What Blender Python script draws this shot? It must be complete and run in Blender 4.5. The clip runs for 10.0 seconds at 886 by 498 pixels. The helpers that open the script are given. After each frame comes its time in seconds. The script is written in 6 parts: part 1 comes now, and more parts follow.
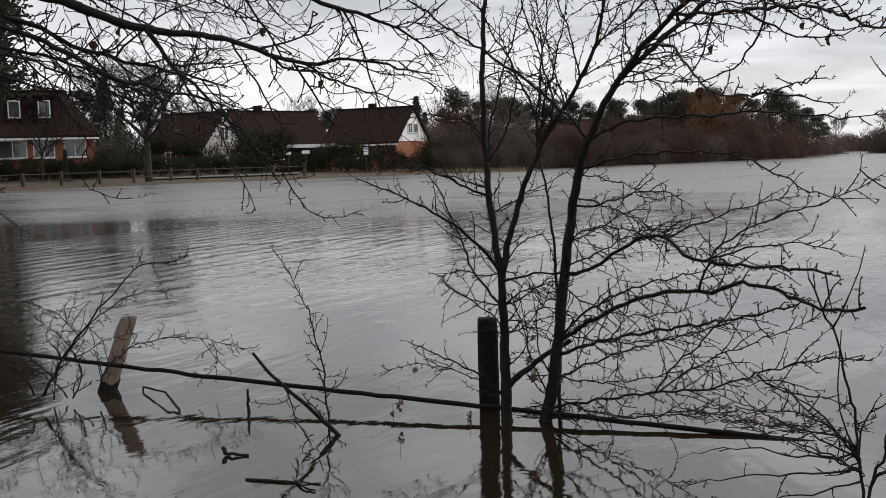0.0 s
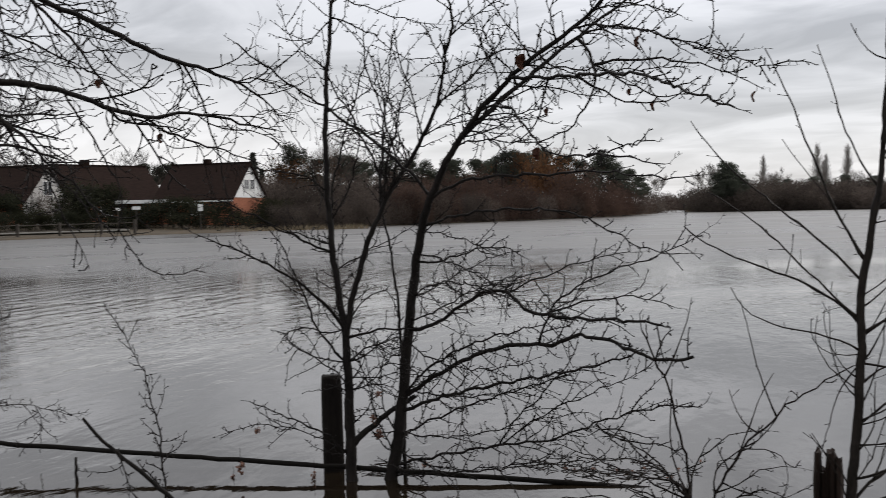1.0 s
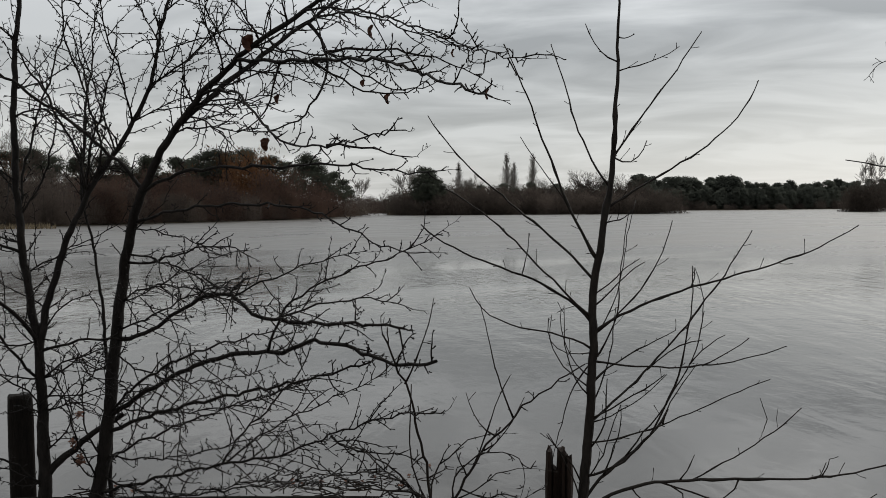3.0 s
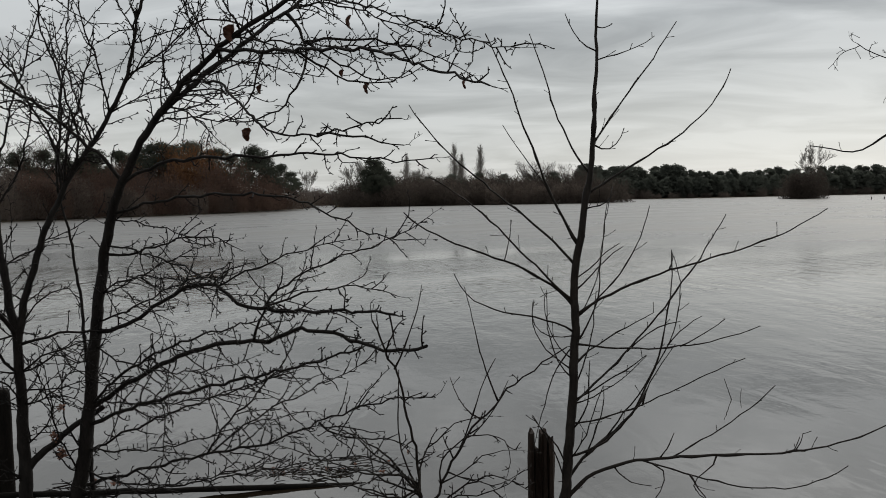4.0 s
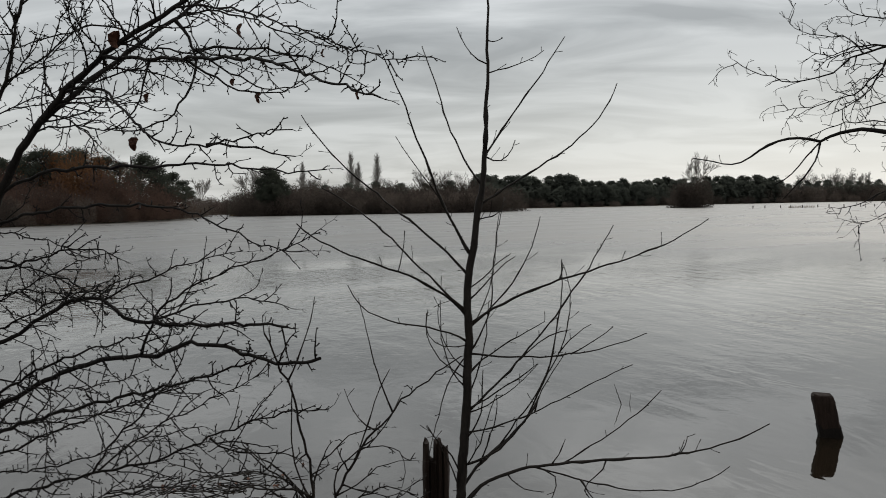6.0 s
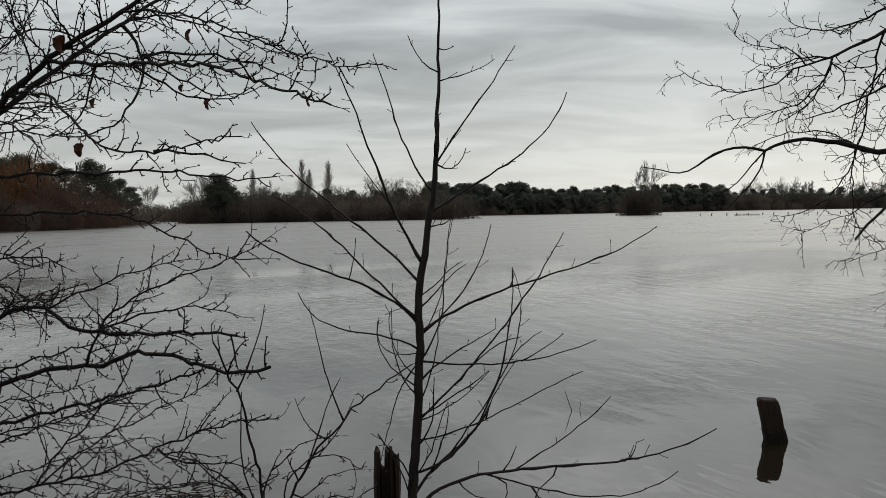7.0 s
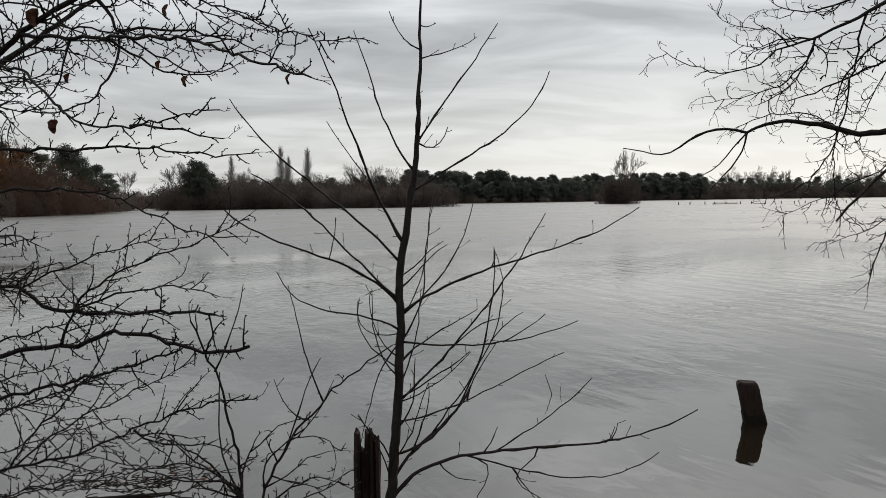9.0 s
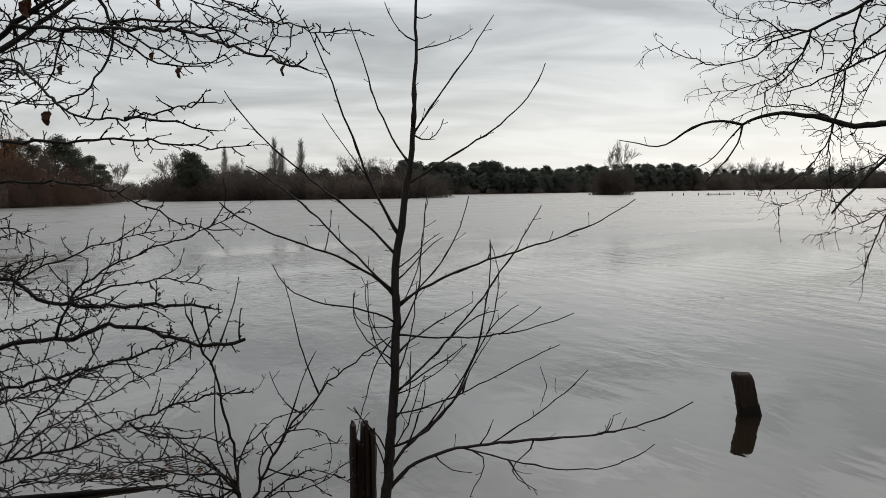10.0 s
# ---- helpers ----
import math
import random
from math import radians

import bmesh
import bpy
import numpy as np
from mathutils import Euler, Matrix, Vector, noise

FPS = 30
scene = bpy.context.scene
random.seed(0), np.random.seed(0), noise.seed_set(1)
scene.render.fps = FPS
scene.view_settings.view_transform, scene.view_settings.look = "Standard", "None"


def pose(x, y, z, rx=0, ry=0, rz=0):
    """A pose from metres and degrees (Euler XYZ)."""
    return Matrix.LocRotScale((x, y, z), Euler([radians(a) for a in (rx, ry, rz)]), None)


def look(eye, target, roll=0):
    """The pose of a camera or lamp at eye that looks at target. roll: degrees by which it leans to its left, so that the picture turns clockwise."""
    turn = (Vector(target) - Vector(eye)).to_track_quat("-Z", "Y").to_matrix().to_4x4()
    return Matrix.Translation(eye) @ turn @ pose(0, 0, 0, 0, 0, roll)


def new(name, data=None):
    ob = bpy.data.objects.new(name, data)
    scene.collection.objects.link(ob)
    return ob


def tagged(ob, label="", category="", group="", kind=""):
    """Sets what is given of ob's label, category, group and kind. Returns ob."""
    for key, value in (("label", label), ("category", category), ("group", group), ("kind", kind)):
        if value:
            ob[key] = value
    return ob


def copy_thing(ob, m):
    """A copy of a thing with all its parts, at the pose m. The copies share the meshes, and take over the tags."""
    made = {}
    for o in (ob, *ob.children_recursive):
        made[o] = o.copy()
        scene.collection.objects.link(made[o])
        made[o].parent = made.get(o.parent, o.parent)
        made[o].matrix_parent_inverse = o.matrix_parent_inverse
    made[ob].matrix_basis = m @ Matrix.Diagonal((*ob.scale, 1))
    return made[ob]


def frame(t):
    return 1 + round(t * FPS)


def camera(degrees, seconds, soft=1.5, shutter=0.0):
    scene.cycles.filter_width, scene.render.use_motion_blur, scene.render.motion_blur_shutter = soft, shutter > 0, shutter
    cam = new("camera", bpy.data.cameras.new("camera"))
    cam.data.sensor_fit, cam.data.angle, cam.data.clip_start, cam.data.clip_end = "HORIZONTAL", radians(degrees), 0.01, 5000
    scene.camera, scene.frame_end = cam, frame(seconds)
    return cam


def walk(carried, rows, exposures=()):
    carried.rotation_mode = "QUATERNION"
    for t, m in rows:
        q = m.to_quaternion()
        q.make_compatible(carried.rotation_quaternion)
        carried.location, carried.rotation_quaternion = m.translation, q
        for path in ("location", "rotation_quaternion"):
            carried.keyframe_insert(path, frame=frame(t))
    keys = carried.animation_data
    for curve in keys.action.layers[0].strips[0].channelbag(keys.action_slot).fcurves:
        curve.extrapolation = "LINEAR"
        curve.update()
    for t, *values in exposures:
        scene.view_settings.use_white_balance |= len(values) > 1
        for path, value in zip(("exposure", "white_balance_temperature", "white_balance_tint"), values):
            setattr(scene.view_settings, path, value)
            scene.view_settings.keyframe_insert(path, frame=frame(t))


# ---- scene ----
# camera and its walk
cam = camera(49.7, 10.0, soft=0.75, shutter=0.2)
PATH = [
    (0, (0.332, -0.34, 1.718), (0.28, 1.65, 1.525), -1.5),
    (0.5, (0.313, -0.37, 1.722), (0.352, 1.625, 1.583), -1.3),
    (1, (0.296, -0.346, 1.714), (0.583, 1.631, 1.632), -1.2),
    (1.5, (0.298, -0.297, 1.708), (0.796, 1.637, 1.613), -1.2),
    (2, (0.318, -0.19, 1.702), (0.9, 1.722, 1.609), -1.0),
    (2.5, (0.332, -0.035, 1.698), (1.097, 1.811, 1.614), -0.7),
    (3.8, (0.08, 0.083, 1.668), (1.022, 1.845, 1.566), -0.7),
    (4, (0.07, 0.074, 1.67), (1.038, 1.822, 1.564), -1.0),
    (4.5, (0.071, 0.067, 1.676), (1.078, 1.791, 1.567), -1.0),
    (5, (0.073, 0.064, 1.673), (1.126, 1.761, 1.568), -1.0),
    (5.5, (0.079, 0.069, 1.677), (1.165, 1.746, 1.575), -1.0),
    (6, (0.081, 0.057, 1.68), (1.231, 1.691, 1.589), -1.0),
    (6.2, (0.078, 0.045, 1.679), (1.257, 1.658, 1.594), -0.9),
    (7.5, (0.085, 0.061, 1.682), (1.325, 1.629, 1.604), -0.9),
    (8, (0.085, 0.059, 1.653), (1.335, 1.618, 1.574), -0.7),
    (8.5, (0.092, 0.08, 1.639), (1.351, 1.632, 1.548), -0.7),
    (9, (0.103, 0.097, 1.638), (1.367, 1.643, 1.535), -0.7),
    (9.5, (0.106, 0.107, 1.639), (1.376, 1.648, 1.527), -0.7),
    (10, (0.101, 0.111, 1.645), (1.375, 1.649, 1.523), -0.7),
]
EXPOSURES = [(0, 0.77, 6420, 14), (1.0, 0.68, 6420, 14), (1.5, 0.54, 6440, 13), (2.0, 0.41, 6500, 10), (2.5, 0.29, 6500, 10), (4.0, 0.25, 6500, 9),
             (6.0, 0.25, 6500, 9), (7.5, 0.21, 6500, 7), (8.0, 0.27, 6500, 7), (9.0, 0.43, 6500, 10), (10.0, 0.47, 6500, 10)]
walk(cam, [(t, look(eye, target, roll)) for t, eye, target, roll in PATH], EXPOSURES)

# ---- sky and sun: a closed cloud cover, brightest low in the east ----
SUN_BEARING, SUN_HEIGHT = 68.0, 40.0
world = bpy.data.worlds.new("overcast_sky")
scene.world = world
world.use_nodes = True
wt = world.node_tree
wt.nodes.clear()


def node(tree, kind, **values):
    n = tree.nodes.new(kind)
    for key, value in values.items():
        if key in n.inputs:
            n.inputs[key].default_value = value
        else:
            setattr(n, key, value)
    return n


def ramp(tree, stops):
    n = tree.nodes.new("ShaderNodeValToRGB")
    els = n.color_ramp.elements
    while len(els) < len(stops):
        els.new(0.5)
    for el, (pos, col) in zip(els, stops):
        el.position = pos
        el.color = (*col, 1) if len(col) == 3 else col
    return n


def sky():
    t, link = wt, wt.links.new
    sk = node(t, "ShaderNodeTexSky", sky_type="NISHITA", sun_disc=False, sun_elevation=radians(SUN_HEIGHT), sun_rotation=radians(SUN_BEARING))
    clear = node(t, "ShaderNodeBackground", Strength=0.1)
    link(sk.outputs["Color"], clear.inputs["Color"])
    co = node(t, "ShaderNodeTexCoord")
    sep = node(t, "ShaderNodeSeparateXYZ")
    link(co.outputs["Generated"], sep.inputs[0])
    up = node(t, "ShaderNodeMath", operation="MAXIMUM")
    up.inputs[1].default_value = 0.0
    link(sep.outputs["Z"], up.inputs[0])
    lift = node(t, "ShaderNodeMath", operation="ADD")
    lift.inputs[1].default_value = 0.2
    link(up.outputs[0], lift.inputs[0])
    flat = node(t, "ShaderNodeVectorMath", operation="DIVIDE")
    link(co.outputs["Generated"], flat.inputs[0])
    cmb = node(t, "ShaderNodeCombineXYZ")
    for k in range(3):
        link(lift.outputs[0], cmb.inputs[k])
    link(cmb.outputs[0], flat.inputs[1])
    mp = node(t, "ShaderNodeMapping", vector_type="TEXTURE")
    mp.inputs["Rotation"].default_value = (0, 0, radians(-34))
    mp.inputs["Scale"].default_value = (1.4, 0.78, 1.0)
    link(flat.outputs[0], mp.inputs[0])
    n1 = node(t, "ShaderNodeTexNoise", Scale=2.1, Detail=6.0, Roughness=0.52, Distortion=0.7)
    link(mp.outputs[0], n1.inputs["Vector"])
    deck = ramp(t, [(0.35, (0.264, 0.273, 0.276)), (0.49, (0.350, 0.361, 0.364)), (0.63, (0.466, 0.478, 0.481))])
    link(n1.outputs["Fac"], deck.inputs[0])
    # towards the skyline the cover thins and pales
    low = node(t, "ShaderNodeMapRange")
    low.inputs["From Min"].default_value, low.inputs["From Max"].default_value = 0.0, 0.18
    low.inputs["To Min"].default_value, low.inputs["To Max"].default_value = 1.0, 0.0
    link(up.outputs[0], low.inputs["Value"])
    sun = node(t, "ShaderNodeVectorMath", operation="DOT_PRODUCT")
    b = radians(SUN_BEARING)
    sun.inputs[1].default_value = (math.sin(b), math.cos(b), 0.05)
    link(co.outputs["Generated"], sun.inputs[0])
    east = node(t, "ShaderNodeMapRange")
    east.inputs["From Min"].default_value, east.inputs["From Max"].default_value = 0.80, 0.99
    east.inputs["To Min"].default_value, east.inputs["To Max"].default_value = 0.30, 0.84
    link(sun.outputs["Value"], east.inputs["Value"])
    # a second bright lobe over the houses, added to lift sky and water there
    west = node(t, "ShaderNodeVectorMath", operation="DOT_PRODUCT")
    west.inputs[1].default_value = (math.sin(radians(-25)), math.cos(radians(-25)), 0.1)
    link(co.outputs["Generated"], west.inputs[0])
    thin = node(t, "ShaderNodeMapRange", interpolation_type="SMOOTHSTEP")
    thin.inputs["From Min"].default_value, thin.inputs["From Max"].default_value = 0.72, 1.0
    thin.inputs["To Min"].default_value, thin.inputs["To Max"].default_value = 0.0, 0.55
    link(west.outputs["Value"], thin.inputs["Value"])
    pale = node(t, "ShaderNodeMath", operation="ADD")
    link(east.outputs[0], pale.inputs[0])
    link(thin.outputs[0], pale.inputs[1])
    mul = node(t, "ShaderNodeMath", operation="MULTIPLY")
    link(low.outputs[0], mul.inputs[0])
    link(pale.outputs[0], mul.inputs[1])
    mix = node(t, "ShaderNodeMix", data_type="RGBA")
    link(mul.outputs[0], mix.inputs["Factor"])
    link(deck.outputs[0], mix.inputs["A"])
    mix.inputs["B"].default_value = (0.79, 0.785, 0.755, 1)
    cover = node(t, "ShaderNodeBackground", Strength=1.0)
    zenith = node(t, "ShaderNodeMapRange")
    zenith.inputs["From Min"].default_value, zenith.inputs["From Max"].default_value = 0.15, 0.8
    zenith.inputs["To Min"].default_value, zenith.inputs["To Max"].default_value = 1.0, 3.8
    link(up.outputs[0], zenith.inputs["Value"])
    overhead = node(t, "ShaderNodeMapRange")
    overhead.inputs["From Min"].default_value, overhead.inputs["From Max"].default_value = 0.58, 0.97
    overhead.inputs["To Min"].default_value, overhead.inputs["To Max"].default_value = 2.5, 5.0
    link(sun.outputs["Value"], overhead.inputs["Value"])
    link(overhead.outputs[0], zenith.inputs["To Max"])
    link(zenith.outputs[0], cover.inputs["Strength"])
    link(mix.outputs["Result"], cover.inputs["Color"])
    both = node(t, "ShaderNodeMixShader", Fac=0.93)
    link(clear.outputs[0], both.inputs[1])
    link(cover.outputs[0], both.inputs[2])
    out = node(t, "ShaderNodeOutputWorld")
    link(both.outputs[0], out.inputs["Surface"])


sky()
sun_data = bpy.data.lights.new("sun", "SUN")
sun_data.energy, sun_data.angle, sun_data.color = 0.95, radians(30), (1.0, 0.95, 0.87)
sun_lamp = new("sun", sun_data)
_b, _h = radians(SUN_BEARING), radians(SUN_HEIGHT)
sun_lamp.matrix_world = look((60 * math.sin(_b), 60 * math.cos(_b), 60 * math.tan(_h)), (0, 0, 0))


# ---- materials ----
def material(name, dark, light, scale=8.0, rough=0.8, bump=0.3, stretch=(1, 1, 1), bump_scale=4.0, island=0.0, thing=0.0, metal=0.0, spec=0.4, distance=0.01, thin=0.0):
    """Two tones mixed by noise at two scales, with fine relief; thin adds translucency that evens out light and shade
    on foliage and twig cards.
    """
    m = bpy.data.materials.new(name)
    m.use_nodes = True
    t, link = m.node_tree, m.node_tree.links.new
    t.nodes.clear()
    co = node(t, "ShaderNodeTexCoord")
    mp = node(t, "ShaderNodeMapping")
    mp.inputs["Scale"].default_value = stretch
    link(co.outputs["Object"], mp.inputs[0])
    a = node(t, "ShaderNodeTexNoise", Scale=scale, Detail=5.0, Roughness=0.6)
    c = node(t, "ShaderNodeTexNoise", Scale=scale * bump_scale, Detail=6.0, Roughness=0.65)
    link(mp.outputs[0], a.inputs["Vector"])
    link(mp.outputs[0], c.inputs["Vector"])
    add = node(t, "ShaderNodeMix", Factor=0.45)
    link(a.outputs["Fac"], add.inputs["A"])
    link(c.outputs["Fac"], add.inputs["B"])
    value = add.outputs["Result"]
    geo = node(t, "ShaderNodeNewGeometry")
    info = node(t, "ShaderNodeObjectInfo")
    for amount, source in ((island, geo.outputs["Random Per Island"]), (thing, info.outputs["Random"])):
        if amount:
            shift = node(t, "ShaderNodeMath", operation="MULTIPLY_ADD")
            shift.inputs[1].default_value = amount
            link(source, shift.inputs[0])
            link(value, shift.inputs[2])
            less = node(t, "ShaderNodeMath", operation="SUBTRACT")
            less.inputs[1].default_value = amount / 2
            link(shift.outputs[0], less.inputs[0])
            value = less.outputs[0]
    r = ramp(t, [(0.32, dark), (0.68, light)])
    link(value, r.inputs[0])
    p = node(t, "ShaderNodeBsdfPrincipled", Roughness=rough, Metallic=metal)
    p.inputs["Specular IOR Level"].default_value = spec
    link(r.outputs[0], p.inputs["Base Color"])
    if bump:
        bp = node(t, "ShaderNodeBump", Strength=bump, Distance=distance)
        link(c.outputs["Fac"], bp.inputs["Height"])
        link(bp.outputs[0], p.inputs["Normal"])
    surface = p.outputs[0]
    if thin:
        through_light = node(t, "ShaderNodeBsdfTranslucent")
        link(r.outputs[0], through_light.inputs["Color"])
        blend = node(t, "ShaderNodeMixShader", Fac=thin)
        link(surface, blend.inputs[1])
        link(through_light.outputs[0], blend.inputs[2])
        surface = blend.outputs[0]
    out = node(t, "ShaderNodeOutputMaterial")
    link(surface, out.inputs["Surface"])
    return m


BARK = material("near_black_bark", (0.0037, 0.0031, 0.0028), (0.0174, 0.0143, 0.0124), 30, 0.7, 0.6, (1, 1, 0.3), spec=0.12)
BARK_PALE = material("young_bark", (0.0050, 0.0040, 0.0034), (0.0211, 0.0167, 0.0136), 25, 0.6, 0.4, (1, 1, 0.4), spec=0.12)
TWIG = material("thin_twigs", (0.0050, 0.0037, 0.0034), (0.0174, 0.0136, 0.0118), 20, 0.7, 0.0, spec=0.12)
DEAD_LEAF = material("withered_leaf_brown", (0.035, 0.014, 0.009), (0.13, 0.05, 0.025), 40, 0.75, 0.4)
POST_WOOD = material("near_black_post_wood", (0.003, 0.0025, 0.002), (0.014, 0.011, 0.009), 14, 0.9, 0.8, (2.5, 2.5, 0.35), 5, spec=0.12)
POST_GREY = material("weathered_post_wood", (0.036, 0.028, 0.020), (0.145, 0.110, 0.078), 12, 0.8, 0.8, (3, 3, 0.3), 5)
POST_ROT = material("rotten_post_wood", (0.0052, 0.0033, 0.0026), (0.0312, 0.0195, 0.0143), 14, 0.85, 1.0, (3, 3, 0.25), 5, spec=0.12)
RAIL = material("wet_pole_wood", (0.005, 0.0045, 0.004), (0.011, 0.0095, 0.008), 18, 0.85, 0.6, (0.4, 2, 2), spec=0.06)
GROUND = material("winter_grass_and_mud", (0.024, 0.018, 0.009), (0.062, 0.042, 0.021), 0.6, 0.95, 0.5, (1, 1, 1), 12)
BRICK = material("orange_red_brick", (0.16, 0.05, 0.026), (0.33, 0.12, 0.058), 3, 0.85, 0.3, (1, 1, 3), 6)
ROOF = material("dark_brown_roof_tiles", (0.0085, 0.0052, 0.0042), (0.0240, 0.0145, 0.0115), 2.0, 0.95, 0.5, (1, 1, 4), 6, spec=0.06)
WHITE = material("white_painted_render", (0.55, 0.55, 0.53), (0.74, 0.74, 0.72), 1.5, 0.7, 0.1)
GREY_RENDER = material("grey_render", (0.30, 0.29, 0.27), (0.46, 0.45, 0.43), 1.5, 0.8, 0.1)
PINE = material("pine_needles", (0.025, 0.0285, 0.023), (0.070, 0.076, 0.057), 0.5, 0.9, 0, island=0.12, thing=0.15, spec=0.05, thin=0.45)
# pine colour paled and greyed for the far wood: distance haze in the base colour
HAZE_PINE = material("haze_paled_pine_needles", (0.046, 0.051, 0.044), (0.108, 0.115, 0.094), 0.4, 0.95, 0, island=0.12, thing=0.2, spec=0.05, thin=0.45)
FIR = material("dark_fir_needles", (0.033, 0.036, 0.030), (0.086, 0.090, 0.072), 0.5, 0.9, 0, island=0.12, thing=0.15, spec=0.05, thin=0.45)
RUST = material("rust_brown_winter_twigs", (0.0355, 0.0235, 0.0195), (0.0920, 0.0595, 0.0465), 0.35, 0.95, 0, island=0.06, thing=0.3, spec=0.05, thin=0.45)
RUSSET = material("orange_brown_winter_twigs", (0.0600, 0.0310, 0.0165), (0.1350, 0.0690, 0.0350), 0.35, 0.95, 0, island=0.06, thing=0.3, spec=0.05, thin=0.45)
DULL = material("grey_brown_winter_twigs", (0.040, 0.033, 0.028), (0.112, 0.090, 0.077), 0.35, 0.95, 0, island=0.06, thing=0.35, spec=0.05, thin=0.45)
OLIVE = material("evergreen_hedge_leaves", (0.012, 0.014, 0.009), (0.042, 0.042, 0.025), 0.7, 0.9, 0, island=0.12, thing=0.2, spec=0.05, thin=0.4)
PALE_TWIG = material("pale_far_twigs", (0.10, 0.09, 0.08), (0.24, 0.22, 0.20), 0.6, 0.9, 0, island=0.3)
FAR_BARK = material("far_bark", (0.0110, 0.0088, 0.0072), (0.0385, 0.0303, 0.0248), 2, 0.9, 0)
FENCE_WOOD = material("grey_fence_wood", (0.022, 0.018, 0.0145), (0.066, 0.055, 0.044), 4, 0.85, 0.2, (3, 3, 0.5))
REED = material("dead_reeds", (0.10, 0.075, 0.045), (0.24, 0.19, 0.12), 1, 0.9, 0, island=0.4)
PATH_GREY = material("pale_gravel_path", (0.05, 0.048, 0.04), (0.10, 0.095, 0.08), 1.2, 0.95, 0.2)


def glass_material():
    m = bpy.data.materials.new("window_glass")
    m.use_nodes = True
    p = m.node_tree.nodes["Principled BSDF"]
    p.inputs["Base Color"].default_value = (0.05, 0.055, 0.06, 1)
    p.inputs["Roughness"].default_value = 0.06
    p.inputs["Specular IOR Level"].default_value = 0.9
    return m


GLASS = glass_material()


def water_material():
    """Turbid flood water: brown-grey body, clear gloss, ripples in wind-ruffled and calm reaches."""
    m = bpy.data.materials.new("turbid_flood_water")
    m.use_nodes = True
    t, link = m.node_tree, m.node_tree.links.new
    p = t.nodes["Principled BSDF"]
    p.inputs["Roughness"].default_value = 0.03
    p.inputs["Specular Tint"].default_value = (1.0, 0.945, 0.885, 1)
    p.inputs["IOR"].default_value = 2.15
    co = node(t, "ShaderNodeTexCoord")
    mud = node(t, "ShaderNodeTexNoise", Scale=0.12, Detail=3.0)
    link(co.outputs["Object"], mud.inputs["Vector"])
    col = ramp(t, [(0.3, (0.009, 0.0065, 0.004)), (0.7, (0.013, 0.0095, 0.006))])
    link(mud.outputs["Fac"], col.inputs[0])
    link(col.outputs[0], p.inputs["Base Color"])

    def waves(scale, turn, stretch, detail, distortion=0.6):
        mp = node(t, "ShaderNodeMapping", vector_type="TEXTURE")
        mp.inputs["Rotation"].default_value = (0, 0, radians(turn))
        mp.inputs["Scale"].default_value = stretch
        link(co.outputs["Object"], mp.inputs[0])
        n = node(t, "ShaderNodeTexNoise", Scale=scale, Detail=detail, Roughness=0.5, Distortion=distortion)
        link(mp.outputs[0], n.inputs["Vector"])
        return n

    def trains(scale, turn):
        mp = node(t, "ShaderNodeMapping")
        mp.inputs["Rotation"].default_value = (0, 0, radians(turn))
        link(co.outputs["Object"], mp.inputs[0])
        n = node(t, "ShaderNodeTexWave", Scale=scale, Distortion=5.0, Detail=3.0)
        n.inputs["Detail Scale"].default_value = 1.2
        link(mp.outputs[0], n.inputs["Vector"])
        return n

    long_waves = waves(1.0, 66, (1.9, 0.75, 1), 3.0, 0.6)
    ripple = waves(6.0, 66, (1.35, 0.8, 1), 5.0, 0.8)
    patch = waves(0.14, 20, (1.6, 0.7, 1), 4.0, 0.9)
    reach = ramp(t, [(0.38, (0.22, 0.22, 0.22)), (0.62, (1, 1, 1))])
    link(patch.outputs["Fac"], reach.inputs[0])
    weight = node(t, "ShaderNodeMath", operation="MULTIPLY")
    link(ripple.outputs["Fac"], weight.inputs[0])
    link(reach.outputs[0], weight.inputs[1])
    reach_out = node(t, "ShaderNodeVectorMath", operation="LENGTH")
    link(co.outputs["Object"], reach_out.inputs[0])
    shelter = node(t, "ShaderNodeMapRange", interpolation_type="SMOOTHSTEP")
    shelter.inputs["From Min"].default_value, shelter.inputs["From Max"].default_value = 7.0, 16.0
    shelter.inputs["To Min"].default_value, shelter.inputs["To Max"].default_value = 0.25, 1.0
    link(reach_out.outputs["Value"], shelter.inputs["Value"])
    b1 = node(t, "ShaderNodeBump", Strength=0.25, Distance=0.05)
    link(long_waves.outputs["Fac"], b1.inputs["Height"])
    crests = trains(0.6, 22)
    lines = node(t, "ShaderNodeMath", operation="MULTIPLY")
    link(crests.outputs["Fac"], lines.inputs[0])
    link(reach.outputs[0], lines.inputs[1])
    b0 = node(t, "ShaderNodeBump", Strength=0.16, Distance=0.02)
    link(lines.outputs[0], b0.inputs["Height"])
    soften = node(t, "ShaderNodeMath", operation="MULTIPLY")
    soften.inputs[1].default_value = 0.26
    link(shelter.outputs[0], soften.inputs[0])
    link(soften.outputs[0], b0.inputs["Strength"])
    link(b1.outputs[0], b0.inputs["Normal"])
    b2 = node(t, "ShaderNodeBump", Strength=0.55, Distance=0.02)
    link(weight.outputs[0], b2.inputs["Height"])
    hush = node(t, "ShaderNodeMath", operation="MULTIPLY")
    hush.inputs[1].default_value = 0.52
    link(shelter.outputs[0], hush.inputs[0])
    link(hush.outputs[0], b2.inputs["Strength"])
    link(b0.outputs[0], b2.inputs["Normal"])
    link(b2.outputs[0], p.inputs["Normal"])
    # the near bank shelters its water; farther out the breeze roughens it
    open_water = node(t, "ShaderNodeMapRange", interpolation_type="SMOOTHSTEP")
